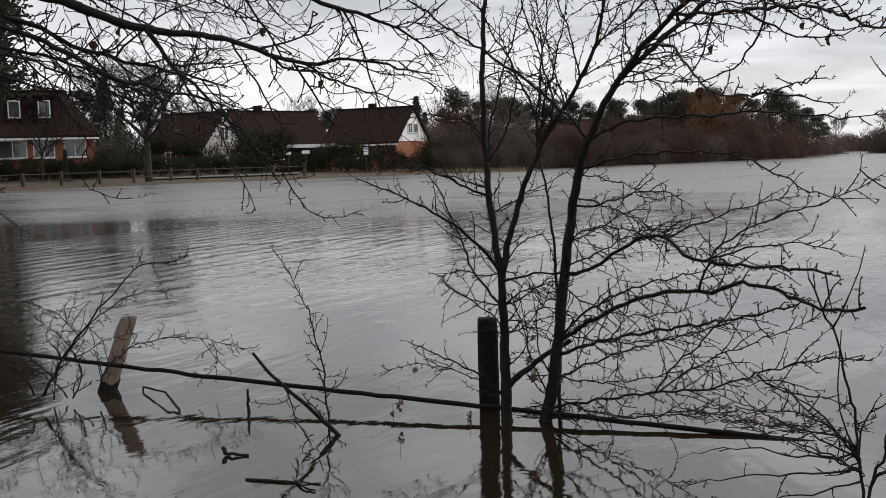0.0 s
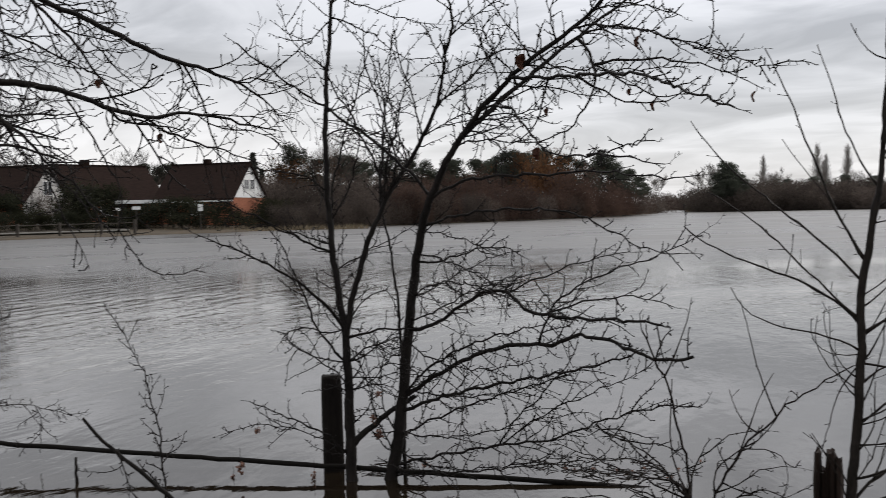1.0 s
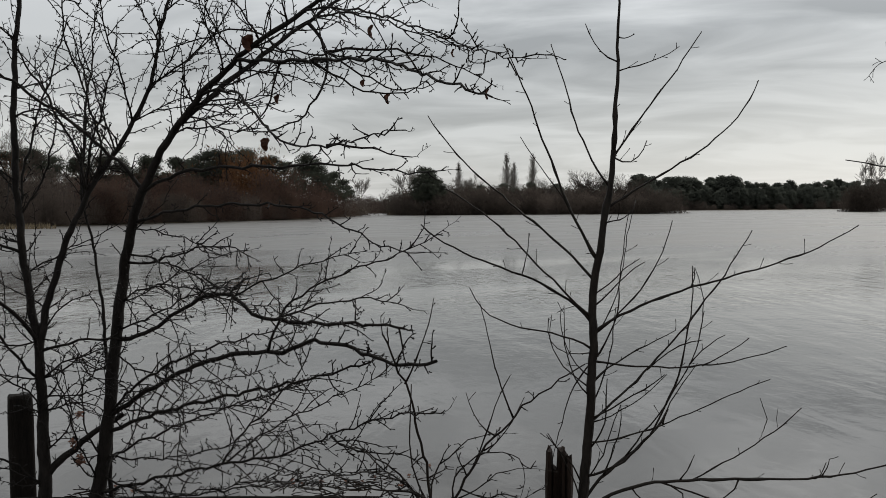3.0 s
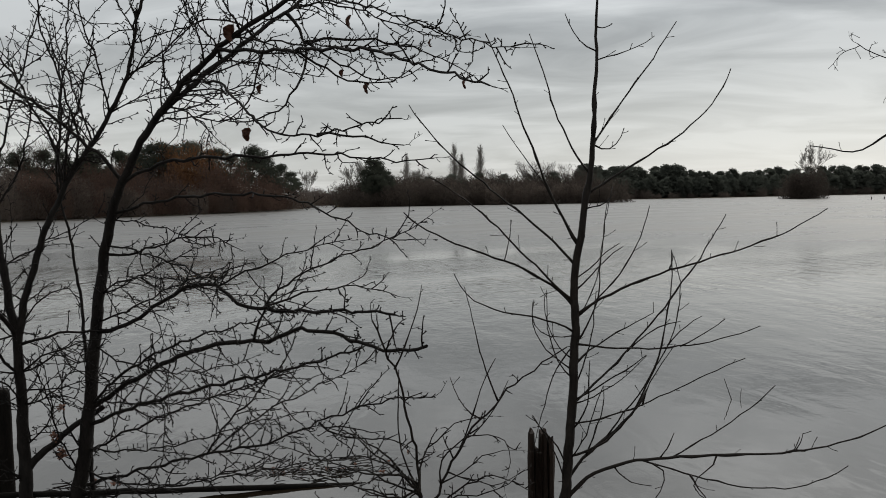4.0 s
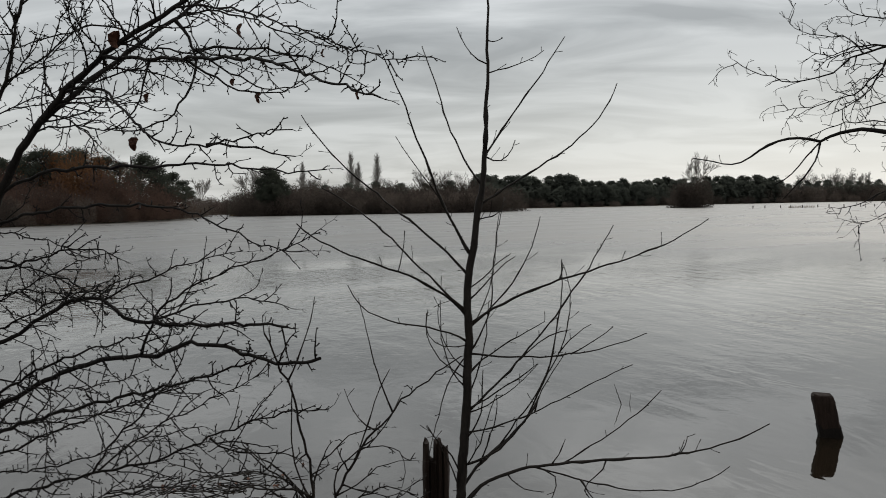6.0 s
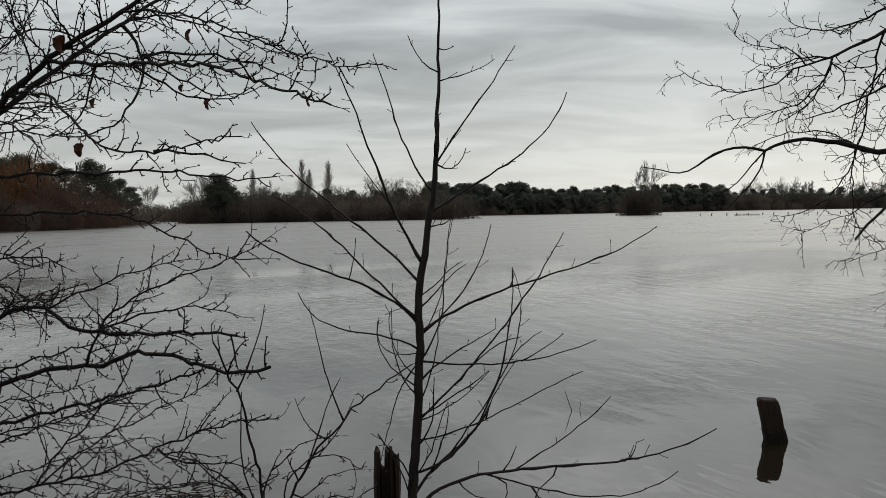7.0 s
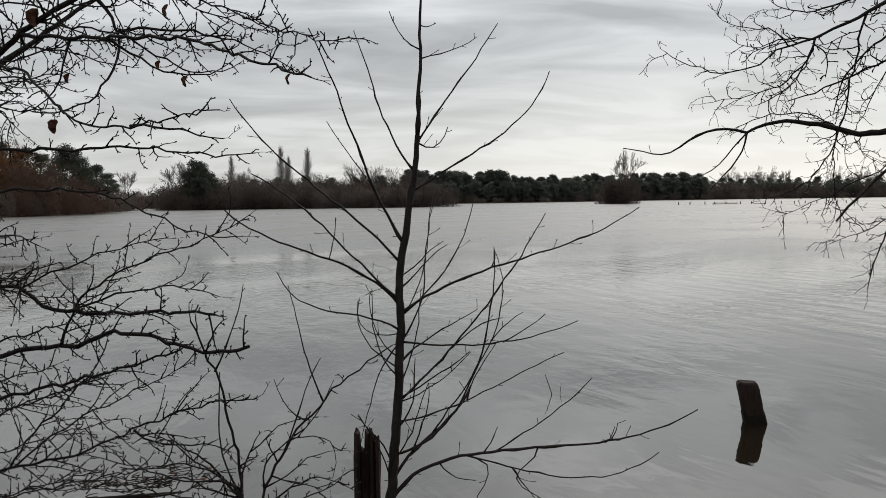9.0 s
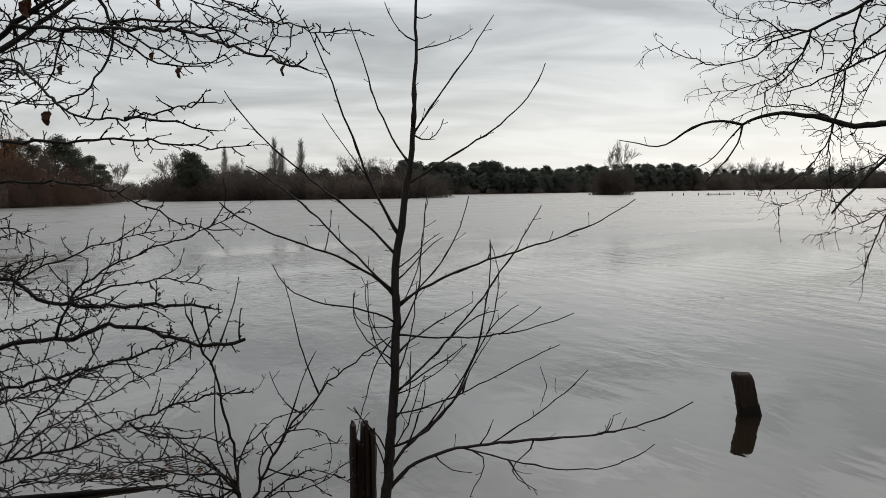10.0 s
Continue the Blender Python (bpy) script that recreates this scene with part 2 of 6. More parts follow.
    open_water.inputs["From Min"].default_value, open_water.inputs["From Max"].default_value = 12.0, 50.0
    open_water.inputs["To Min"].default_value, open_water.inputs["To Max"].default_value = 0.03, 0.40
    link(reach_out.outputs["Value"], open_water.inputs["Value"])
    calm = node(t, "ShaderNodeMapRange")
    calm.inputs["From Min"].default_value, calm.inputs["From Max"].default_value = 0.3, 0.6
    calm.inputs["To Min"].default_value, calm.inputs["To Max"].default_value = 0.6, 1.0
    link(patch.outputs["Fac"], calm.inputs["Value"])
    rough = node(t, "ShaderNodeMath", operation="MULTIPLY")
    link(open_water.outputs[0], rough.inputs[0])
    link(calm.outputs[0], rough.inputs[1])
    link(rough.outputs[0], p.inputs["Roughness"])
    return m


WATER = water_material()


# ---- building helpers ----
def mesh_object(name, verts, faces, mat, parent=None, label="", smooth=False):
    me = bpy.data.meshes.new(name)
    me.from_pydata([tuple(v) for v in verts], [], faces)
    me.materials.append(mat)
    if smooth:
        me.polygons.foreach_set("use_smooth", [True] * len(me.polygons))
    me.update()
    ob = new(name, me)
    if parent is not None:
        ob.parent = parent
    if label:
        ob["label"] = label
    return ob


def part(name, bm, mat, parent, label=""):
    me = bpy.data.meshes.new(name)
    bm.to_mesh(me)
    bm.free()
    me.materials.append(mat)
    ob = new(name, me)
    ob.parent = parent
    if label:
        ob["label"] = label
    return ob


def empty(name, at, label, category, group="", turn=0.0):
    ob = new(name)
    ob.empty_display_size = 0.2
    ob.matrix_basis = pose(*at, 0, 0, turn)
    return tagged(ob, label, category, group)


def polar(bearing, r, z=0.0):
    b = radians(bearing)
    return (r * math.sin(b), r * math.cos(b), z)


def tube(V, F, pts, radii, sides, caps=True):
    """Adds a tapered tube along pts to the lists V and F."""
    base = len(V)
    up = None
    n = len(pts)
    for i in range(n):
        a, b = pts[max(i - 1, 0)], pts[min(i + 1, n - 1)]
        d = (b - a)
        d = d.normalized() if d.length > 1e-9 else Vector((0, 0, 1))
        if up is None:
            up = d.orthogonal().normalized()
        else:
            up = up - d * up.dot(d)
            up = up.normalized() if up.length > 1e-6 else d.orthogonal().normalized()
        side = d.cross(up)
        for k in range(sides):
            ang = 2 * math.pi * k / sides
            V.append(pts[i] + (up * math.cos(ang) + side * math.sin(ang)) * radii[i])
    for i in range(n - 1):
        for k in range(sides):
            k2 = (k + 1) % sides
            F.append((base + i * sides + k, base + i * sides + k2, base + (i + 1) * sides + k2, base + (i + 1) * sides + k))
    if caps:
        F.append(tuple(base + (n - 1) * sides + k for k in range(sides)))
        F.append(tuple(base + k for k in reversed(range(sides))))


def bezier(P, n):
    out = []
    for i in range(n):
        u = i / (n - 1)
        out.append(P[0] * (1 - u) ** 3 + P[1] * 3 * u * (1 - u) ** 2 + P[2] * 3 * u * u * (1 - u) + P[3] * u ** 3)
    return out


# twig habit: spacing, shortest, longest, angle, side-spur spacing, spur length, lift, crook
HABIT = {
    "haw": (0.034, 0.018, 0.40, 48, 0.036, 0.026, 0.10, 0.17),
    "alder": (0.048, 0.06, 0.36, 52, 0.050, 0.085, 0.06, 0.27),
    "sparse": (0.055, 0.02, 0.15, 55, 0.035, 0.026, 0.25, 0.25),
    "few": (0.13, 0.04, 0.18, 50, 0.05, 0.035, 0.25, 0.25),
    "smooth": (0.085, 0.006, 0.11, 50, 9.0, 0.0, 0.3, 0.1),
    "oak": (0.058, 0.08, 0.66, 38, 0.065, 0.13, -0.01, 0.19),
    "spray": (0.032, 0.03, 0.27, 50, 0.036, 0.04, 0.12, 0.2),
}


class Plant:
    """One woody plant: an empty with a trunk and boughs that bear their own twigs."""

    def __init__(self, name, at, label, category, bark, seed, group=""):
        self.rng = random.Random(seed)
        self.root = empty(name, at, label, category, group)
        self.at = Vector(at)
        self.bark = bark
        self.curves = {}

    def twig(self, V, F, p, d, length, r, spur_gap, spur_len, lift, crook, depth=0):
        rng = self.rng
        n = max(3, int(length / 0.035) + 2)
        n = min(n, 9)
        pts, step = [p.copy()], length / (n - 1)
        for i in range(n - 1):
            d = (d + Vector((rng.gauss(0, crook), rng.gauss(0, crook), rng.gauss(0, crook) + lift * 0.35))).normalized()
            pts.append(pts[-1] + d * step)
        radii = [r * (1 - 0.55 * i / (n - 1)) for i in range(n)]
        if depth >= 1 or spur_len == 0:
            radii[-1] = r * 1.12     # bud
        tube(V, F, pts, radii, 3 if r < 0.0028 else 4)
        if depth < 2 and spur_len > 0:
            k = max(1, int(length / spur_gap))
            for j in range(k):
                u = (j + rng.uniform(0.3, 0.9)) / k * (n - 1)
                i = min(int(u), n - 2)
                q = pts[i].lerp(pts[i + 1], u - i)
                axis = (pts[i + 1] - pts[i]).normalized()
                side = Vector((rng.gauss(0, 1), rng.gauss(0, 1), rng.gauss(0, 1)))
                side = (side - axis * side.dot(axis)).normalized()
                a = radians(rng.uniform(35, 75))
                l2 = spur_len * rng.uniform(0.4, 1.5) * (1 - 0.4 * u / n)
                if depth == 1:
                    l2 *= 0.5
                    if rng.random() < 0.6:
                        continue
                self.twig(V, F, q, axis * math.cos(a) + side * math.sin(a), l2, max(0.0019 if r < 0.0033 else 0.0028, r * 0.74), spur_gap * 1.2, spur_len, lift, crook, depth + 1)

    def bough(self, key, parent, start, c1, c2, tip, r0, r1, style):
        """A bough along a cubic from its start (a place, or a share of its parent's length) by two bends to its tip, all from the start."""
        rng = self.rng
        if parent is None:
            s = Vector(start) - self.at
        else:
            s = bezier([*self.curves[parent]], 101)[int(round(start * 100))]
        if style in ("haw", "sparse") and r0 < 0.009:
            r0, r1 = r0 * 1.18, r1 * 1.2
        if style == "smooth":
            r0, r1 = r0 * 1.12, r1 * 1.2
        P = [s, s + Vector(c1), s + Vector(c2), s + Vector(tip)]
        self.curves[key] = P
        length = sum((b - a).length for a, b in zip(bezier(P, 9), bezier(P, 9)[1:]))
        n = max(6, int(length / (0.05 if r0 < 0.02 else 0.035)))
        pts = bezier(P, n)
        wob = 0.003 if style in ("smooth", "rough") else 0.004 if r0 > 0.012 else 0.007
        ph = [rng.uniform(0, 6.28) for _ in range(6)]
        for i in range(1, n - 1):
            ease = min(1.0, i / 3, (n - 1 - i) / 3)
            s_at = length * i / (n - 1)
            q = Vector([math.sin(s_at * (17 + 5 * k) + ph[k]) + 0.6 * math.sin(s_at * (47 + 9 * k) + ph[k + 3]) for k in range(3)])
            pts[i] = pts[i] + q * wob * ease
        radii = []
        for i in range(n):
            u = i / (n - 1)
            r = r0 + (r1 - r0) * u
            if parent is not None and style != "rough" and start < 0.97:
                r *= 1 + 0.35 * math.exp(-u * length / max(3 * r0, 0.01))
            if 0 < i < n - 1:
                r *= 1 + rng.uniform(-0.05, 0.08)
            if style == "smooth" and rng.random() < 0.12:
                r *= 1.35
            radii.append(r)
        if parent is None:
            radii[0] *= 1.25
        V, F = [], []
        tube(V, F, pts, radii, 12 if r0 > 0.03 else 8 if r0 > 0.012 else 6 if r0 > 0.006 else 5, caps=r1 < 0.006)
        if style in HABIT:
            gap, lo, hi, angle, sgap, slen, lift, crook = HABIT[style]
            at, side_sign = gap * rng.uniform(0.4, 1.2), 1
            while at < length:
                u = at / length
                f = u * (n - 1)
                i = min(int(f), n - 2)
                p = pts[i].lerp(pts[i + 1], f - i)
                axis = (pts[i + 1] - pts[i]).normalized()
                flat = axis.cross(Vector((0.05, 0.95, 0.1))).normalized()
                side = (flat * side_sign + Vector((rng.gauss(0, 0.5), rng.gauss(0, 0.9), rng.gauss(0, 0.5))))
                side = (side - axis * side.dot(axis)).normalized()
                a = radians(angle + rng.gauss(0, 14))
                l = lo + (hi - lo) * (rng.random() ** (3.2 if style == "haw" else 2.0 if slen else 4.0)) * (1.15 - 0.6 * u)
                least = 0.0028 if style in ("oak", "alder") else 0.0036
                rr = min(least + l * 0.010, max(r1, least, radii[i] * 0.7))
                if style == "haw":
                    rr = min(rr, 0.0046)
                if slen == 0:
                    rr = 0.0022
                self.twig(V, F, p, axis * math.cos(a) + side * math.sin(a), l, rr, sgap, slen, lift, crook)
                at += gap * rng.uniform(0.5, 1.6)
                side_sign = -side_sign
            if r1 < 0.006 and slen > 0:
                self.twig(V, F, pts[-1], (pts[-1] - pts[-2]).normalized(), rng.uniform(0.05, 0.14), max(0.0013, r1 * 0.7), sgap, slen, lift, crook)
        name = "trunk" if style == "rough" else "branch"
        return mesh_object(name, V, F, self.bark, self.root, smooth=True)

    def leaf(self, key, share, size, turn):
        """A curled withered leaf that hangs from a bough by its stalk."""
        x, y, z = bezier([*self.curves[key]], 101)[int(round(share * 100))] + self.at - Vector((0, 0, size * 0.5))
        rng = self.rng
        bm = bmesh.new()
        rows = []
        for j in range(6):
            v = j / 5
            w = size * 0.42 * math.sin(math.pi * (0.08 + 0.86 * v) ** 0.8) * (1 + rng.uniform(-0.25, 0.25))
            rows.append([bm.verts.new((k * w, 0.25 * size * (abs(k) * 1.2 + math.sin(3 * v)) + rng.gauss(0, size * 0.05), -v * size)) for k in (-1, -0.4, 0.3, 0.9)])
        for a, b in zip(rows, rows[1:]):
            for k in range(3):
                bm.faces.new((a[k], a[k + 1], b[k + 1], b[k]))
        bmesh.ops.solidify(bm, geom=bm.faces[:], thickness=0.0015)
        stalk = bmesh.ops.create_cone(bm, segments=4, radius1=0.0022, radius2=0.0018, depth=size * 0.5, cap_ends=True)
        bmesh.ops.translate(bm, verts=stalk["verts"], vec=(0, 0, size * 0.25))
        bmesh.ops.rotate(bm, verts=bm.verts, cent=(0, 0, 0), matrix=Matrix.Rotation(radians(turn), 3, "Z"))
        bmesh.ops.translate(bm, verts=bm.verts, vec=Vector((x, y, z)) - self.at)
        return part("withered_leaf", bm, DEAD_LEAF, self.root, "curled withered brown leaf")


# ---- the ground, one sheet from the near bank under the lake to the skyline ----
# far shore: bearing from the near bank and distance
SHORE = [(-180, 2.5), (-110, 3.0), (-75, 40), (-45, 66), (-26, 77), (-17, 83), (-4, 92), (1, 104), (6, 113), (12.6, 130), (17.5, 152), (20.4, 190), (21.2, 215),
         (21.45, 310), (23.3, 310), (23.55, 216), (38.2, 213), (38.8, 365), (45, 385), (52, 470), (65, 560), (80, 520), (100, 300), (118, 40), (130, 3.0), (180, 2.5)]


def shore(bearing):
    for (a, ra), (b, rb) in zip(SHORE, SHORE[1:]):
        if a <= bearing <= b:
            return ra + (rb - ra) * (bearing - a) / (b - a)
    return 2.5


def land(bearing, r):
    """Height of the land at a bearing and a distance."""
    far = shore(bearing)
    if far < 4:
        return min(0.12 + 0.02 * r, 1.6)
    near = 1.5
    bed = -0.9
    if r < near + 2:
        edge = 1.15 + 0.22 * math.sin(radians(2 * bearing) + 1) + 0.10 * math.sin(radians(5 * bearing)) + 0.05 * math.sin(radians(13 * bearing))
        return max(bed, 0.12 - 0.45 * max(0, r - edge))
    if r < far - 2:
        return bed
    rise = 0.05 if -60 < bearing < 3 else 0.03
    return min(bed + 0.45 * (r - far + 2), 0.06 + rise * max(0, r - far), 2.2 + 0.0006 * (r - far))


def build_ground():
    rings = [0.0, 0.5, 0.9, 1.3, 1.8, 2.4, 3.0, 4, 6, 10, 20, 35, 50, 60]
    bearings = [-180 + 4 * k for k in range(30)] + [-60 + 0.5 * k for k in range(340)] + [110 + 5 * k for k in range(14)]
    verts, faces = [], []
    per = len(rings) + 26
    for b in bearings:
        far = shore(b)
        rs = list(rings)
        for k in (-3, -1.5, 0, 1.0, 2.0, 4, 7, 11, 16, 22, 30, 40):
            rs.append(max(64 + k * 0.01, far + k) if far > 60 else 64 + (k + 3) * 2)
        last = rs[-1]
        rs += [last + (3500 - last) * (j / 14) ** 3 for j in range(1, 15)]
        for r in rs:
            z = land(b, r) + (noise.noise(Vector((r * 0.21, b * 0.4, 0))) * 0.04 if r > 3 else 0)
            verts.append(polar(b, r, z))
    nb = len(bearings)
    for i in range(nb):
        i2 = (i + 1) % nb
        for j in range(per - 1):
            faces.append((i * per + j, i * per + j + 1, i2 * per + j + 1, i2 * per + j))
    ob = mesh_object("ground", verts, faces, GROUND, smooth=True)
    return tagged(ob, "winter grass and mud banks round a flooded lake", "ground", kind="structure")


build_ground()


def build_water():
    verts, faces = [(0, 0, 0)], []
    n, radii = 120, (3, 8, 20, 50, 120, 300, 800)
    for r in radii:
        for k in range(n):
            a = 2 * math.pi * k / n
            verts.append((r * math.sin(a), r * math.cos(a), 0))
    for k in range(n):
        faces.append((0, 1 + (k + 1) % n, 1 + k))
    for i in range(len(radii) - 1):
        for k in range(n):
            a, b = 1 + i * n + k, 1 + i * n + (k + 1) % n
            faces.append((a, b, b + n, a + n))
    ob = mesh_object("water", verts, faces, WATER)
    return tagged(ob, "grey-brown flood water with light wind ripples", "water", kind="structure")


build_water()


# ---- far bank: houses ----
def box(bm, x0, y0, z0, x1, y1, z1):
    m = Matrix.Translation(((x0 + x1) / 2, (y0 + y1) / 2, (z0 + z1) / 2)) @ Matrix.Diagonal((x1 - x0, y1 - y0, z1 - z0, 1))
    return bmesh.ops.create_cube(bm, size=1, matrix=m)["verts"]


def box_part(name, dims, mat, parent, label=""):
    bm = bmesh.new()
    box(bm, *dims)
    return part(name, bm, mat, parent, label)


def window(parent, x, z, w, h, y, mullions=1, out=-1, frame_mat=None):
    """A window in a wall along x at depth y: frame, bars and panes; out is the side that it faces."""
    fm = frame_mat or WHITE
    d = 0.08 * out
    bm = bmesh.new()
    t = 0.09
    lo, hi = sorted((y - 0.02 * out, y + d))
    box(bm, x - w / 2, lo, z, x - w / 2 + t, hi, z + h)
    box(bm, x + w / 2 - t, lo, z, x + w / 2, hi, z + h)
    box(bm, x - w / 2 + t, lo, z, x + w / 2 - t, hi, z + t)
    box(bm, x - w / 2 + t, lo, z + h - t, x + w / 2 - t, hi, z + h)
    for k in range(1, mullions + 1):
        c = x - w / 2 + w * k / (mullions + 1)
        box(bm, c - 0.04, lo, z + t, c + 0.04, hi, z + h - t)
    win = part("window", bm, fm, parent, "white-framed window")
    lo2, hi2 = sorted((y + 0.01 * out, y + 0.035 * out))
    box_part("pane", (x - w / 2 + t, lo2, z + t, x + w / 2 - t, hi2, z + h - t), GLASS, win)
    s0, s1 = sorted((y, y + 0.2 * out))
    box_part("sill", (x - w / 2 - 0.08, s0, z - 0.07, x + w / 2 + 0.08, s1, z - 0.003), fm, win)
    return win


def gable_roof(parent, length, depth, eave, ridge, over=0.4, thick=0.22, hip=0.0):
    """Two roof slopes with thickness; the ridge runs along x; hip shortens it at both ends."""
    for sgn, nm in ((-1, "roof_slope"), (1, "roof_slope")):
        bm = bmesh.new()
        y0 = sgn * (depth / 2 + over)
        z0 = eave - over * (ridge - eave) / (depth / 2)
        a = [(-length / 2 - over, y0, z0), (length / 2 + over, y0, z0), (length / 2 + over - hip, 0, ridge), (-length / 2 - over + hip, 0, ridge)]
        lo = [bm.verts.new(p) for p in a]
        hi = [bm.verts.new((p[0], p[1], p[2] + thick)) for p in a]
        bm.faces.new(lo)
        bm.faces.new(hi[::-1])
        for k in range(4):
            bm.faces.new((lo[k], hi[k], hi[(k + 1) % 4], lo[(k + 1) % 4]))
        bmesh.ops.recalc_face_normals(bm, faces=bm.faces)
        part(nm, bm, ROOF, parent, "dark brown tiled roof slope")
    cap = bmesh.new()
    box(cap, -length / 2 - over + hip, -0.14, ridge + thick - 0.06, length / 2 + over - hip, 0.14, ridge + thick + 0.07)
    part("ridge_cap", cap, ROOF, parent)


def gable_wall(parent, x, depth, z0, eave, ridge, mat, lower, thick=0.25):
    """An end wall: masonry up to the eaves, a painted triangle above."""
    sgn = 1 if x > 0 else -1
    lo, hi = sorted((x, x - sgn * thick))
    box_part("end_wall", (lo, -depth / 2, z0, hi, depth / 2, eave), lower, parent)
    bm = bmesh.new()
    pts = [(-depth / 2 - 0.15, eave), (depth / 2 + 0.15, eave), (0, ridge - 0.02)]
    fa = [bm.verts.new((x + sgn * 0.05, y, z)) for y, z in pts]
    fb = [bm.verts.new((x - sgn * thick, y, z)) for y, z in pts]
    bm.faces.new(fa)
    bm.faces.new(fb[::-1])
    for k in range(3):
        bm.faces.new((fa[k], fb[k], fb[(k + 1) % 3], fa[(k + 1) % 3]))
    bmesh.ops.recalc_face_normals(bm, faces=bm.faces)
    part("gable", bm, mat, parent, "painted gable triangle")


def side_window(parent, x, y, z, w, h, sgn):
    bm = bmesh.new()
    lo, hi = sorted((x, x + 0.08 * sgn))
    t = 0.08
    box(bm, lo, y - w / 2, z, hi, y - w / 2 + t, z + h)
    box(bm, lo, y + w / 2 - t, z, hi, y + w / 2, z + h)
    box(bm, lo, y - w / 2 + t, z, hi, y + w / 2 - t, z + t)
    box(bm, lo, y - w / 2 + t, z + h - t, hi, y + w / 2 - t, z + h)
    box(bm, lo, y - 0.03, z + t, hi, y + 0.03, z + h - t)
    win = part("window", bm, WHITE, parent, "white-framed gable window")
    lo, hi = sorted((x + 0.06 * sgn, x + 0.065 * sgn))
    box_part("pane", (lo, y - w / 2 + t, z + t, hi, y + w / 2 - t, z + h - t), GLASS, win)


def house_white_gable():
    b, r = -5.1, 106.5
    root = empty("house", polar(b, r, 0), "house with dark tiled roof and white gable over red brick", "house", turn=-b - 30)
    L, D, z0, eave, ridge = 9.0, 7.4, 0.6, 3.45, 7.0
    box_part("front_wall", (-L / 2, -D / 2, z0, L / 2 - 0.26, -D / 2 + 0.25, eave), BRICK, root, "red brick wall")
    box_part("back_wall", (-L / 2, D / 2 - 0.25, z0, L / 2 - 0.26, D / 2, eave), BRICK, root)
    gable_wall(root, L / 2, D, z0, eave, ridge, WHITE, BRICK)
    gable_wall(root, -L / 2, D, z0, eave, ridge, WHITE, BRICK)
    gable_roof(root, L, D, eave, ridge, over=0.3)
    side_window(root, L / 2 + 0.06, -0.7, 4.3, 1.0, 1.1, 1)
    side_window(root, L / 2 + 0.06, 0.6, 4.3, 1.0, 1.1, 1)
    for x in (-2.8, 0.3):
        window(root, x, 1.7, 1.6, 1.2, -D / 2)
    box_part("gutter", (-L / 2 - 0.3, -D / 2 - 0.5, eave - 0.42, L / 2 + 0.3, -D / 2 - 0.36, eave - 0.26), WHITE, root, "white gutter board")
    box_part("chimney", (-1.2, 0.4, ridge - 0.6, -0.5, 1.1, ridge + 0.75), ROOF, root, "dark tiled chimney")


def house_brick():
    b, r = -26.2, 98
    root = empty("house", polar(b, r, 0), "long orange brick house with dark hipped roof and dormers", "house", turn=-b - 4)
    L, D, z0, eave, ridge = 17.0, 9.0, 0.8, 4.7, 8.6
    box_part("front_wall", (-L / 2, -D / 2, z0, L / 2 - 0.26, -D / 2 + 0.3, eave), BRICK, root, "orange brick wall")
    box_part("back_wall", (-L / 2, D / 2 - 0.3, z0, L / 2 - 0.26, D / 2, eave), BRICK, root)
    box_part("end_wall", (L / 2 - 0.25, -D / 2, z0, L / 2, D / 2, eave), BRICK, root)
    box_part("end_wall", (-L / 2 - 0.25, -D / 2, z0, -L / 2 - 0.003, D / 2, eave), BRICK, root)
    gable_roof(root, L, D, eave, ridge, over=0.5, hip=2.7)
    for sgn in (1, -1):
        bm = bmesh.new()
        xo, xr = sgn * (L / 2 + 0.5), sgn * (L / 2 + 0.5 - 2.7)
        zo = eave - 0.5 * (ridge - eave) / (D / 2)
        tri = [bm.verts.new((xo, -D / 2 - 0.5, zo + 0.1)), bm.verts.new((xo, D / 2 + 0.5, zo + 0.1)), bm.verts.new((xr, 0, ridge + 0.12))]
        top = [bm.verts.new(v.co + Vector((0, 0, 0.12))) for v in tri]
        bm.faces.new(tri)
        bm.faces.new(top[::-1])
        for k in range(3):
            bm.faces.new((tri[k], top[k], top[(k + 1) % 3], tri[(k + 1) % 3]))
        bmesh.ops.recalc_face_normals(bm, faces=bm.faces)
        part("roof_hip", bm, ROOF, root)
    for x, w in ((-5.6, 2.2), (-1.8, 2.2), (1.7, 2.4), (4.3, 1.8), (6.9, 1.9)):
        window(root, x, 2.5, w, 1.6, -D / 2, mullions=1)
    for x in (-4.5, 2.0, 4.5):
        dormer = bmesh.new()
        box(dormer, x - 0.85, -D / 2 + 0.7, 5.6, x + 0.85, -D / 2 + 3.4, 8.0)
        dm = part("dormer", dormer, ROOF, root, "dark dormer with white window")
        fr = bmesh.new()
        box(fr, x - 0.52, -D / 2 + 0.6, 6.1, x + 0.52, -D / 2 + 0.69, 7.7)
        part("window_frame", fr, WHITE, dm)
        box_part("pane", (x - 0.42, -D / 2 + 0.57, 6.22, x + 0.42, -D / 2 + 0.596, 7.58), GLASS, dm)
        box_part("dormer_roof", (x - 1.0, -D / 2 + 0.45, 8.003, x + 1.0, -D / 2 + 3.6, 8.15), ROOF, dm)
    box_part("gutter", (-L / 2 - 0.5, -D / 2 - 0.72, eave - 0.6, L / 2 + 0.5, -D / 2 - 0.56, eave - 0.42), WHITE, root, "white gutter board")
    box_part("chimney", (0.6, -0.4, ridge - 0.5, 1.5, 0.4, ridge + 0.9), ROOF, root, "dark tiled chimney")


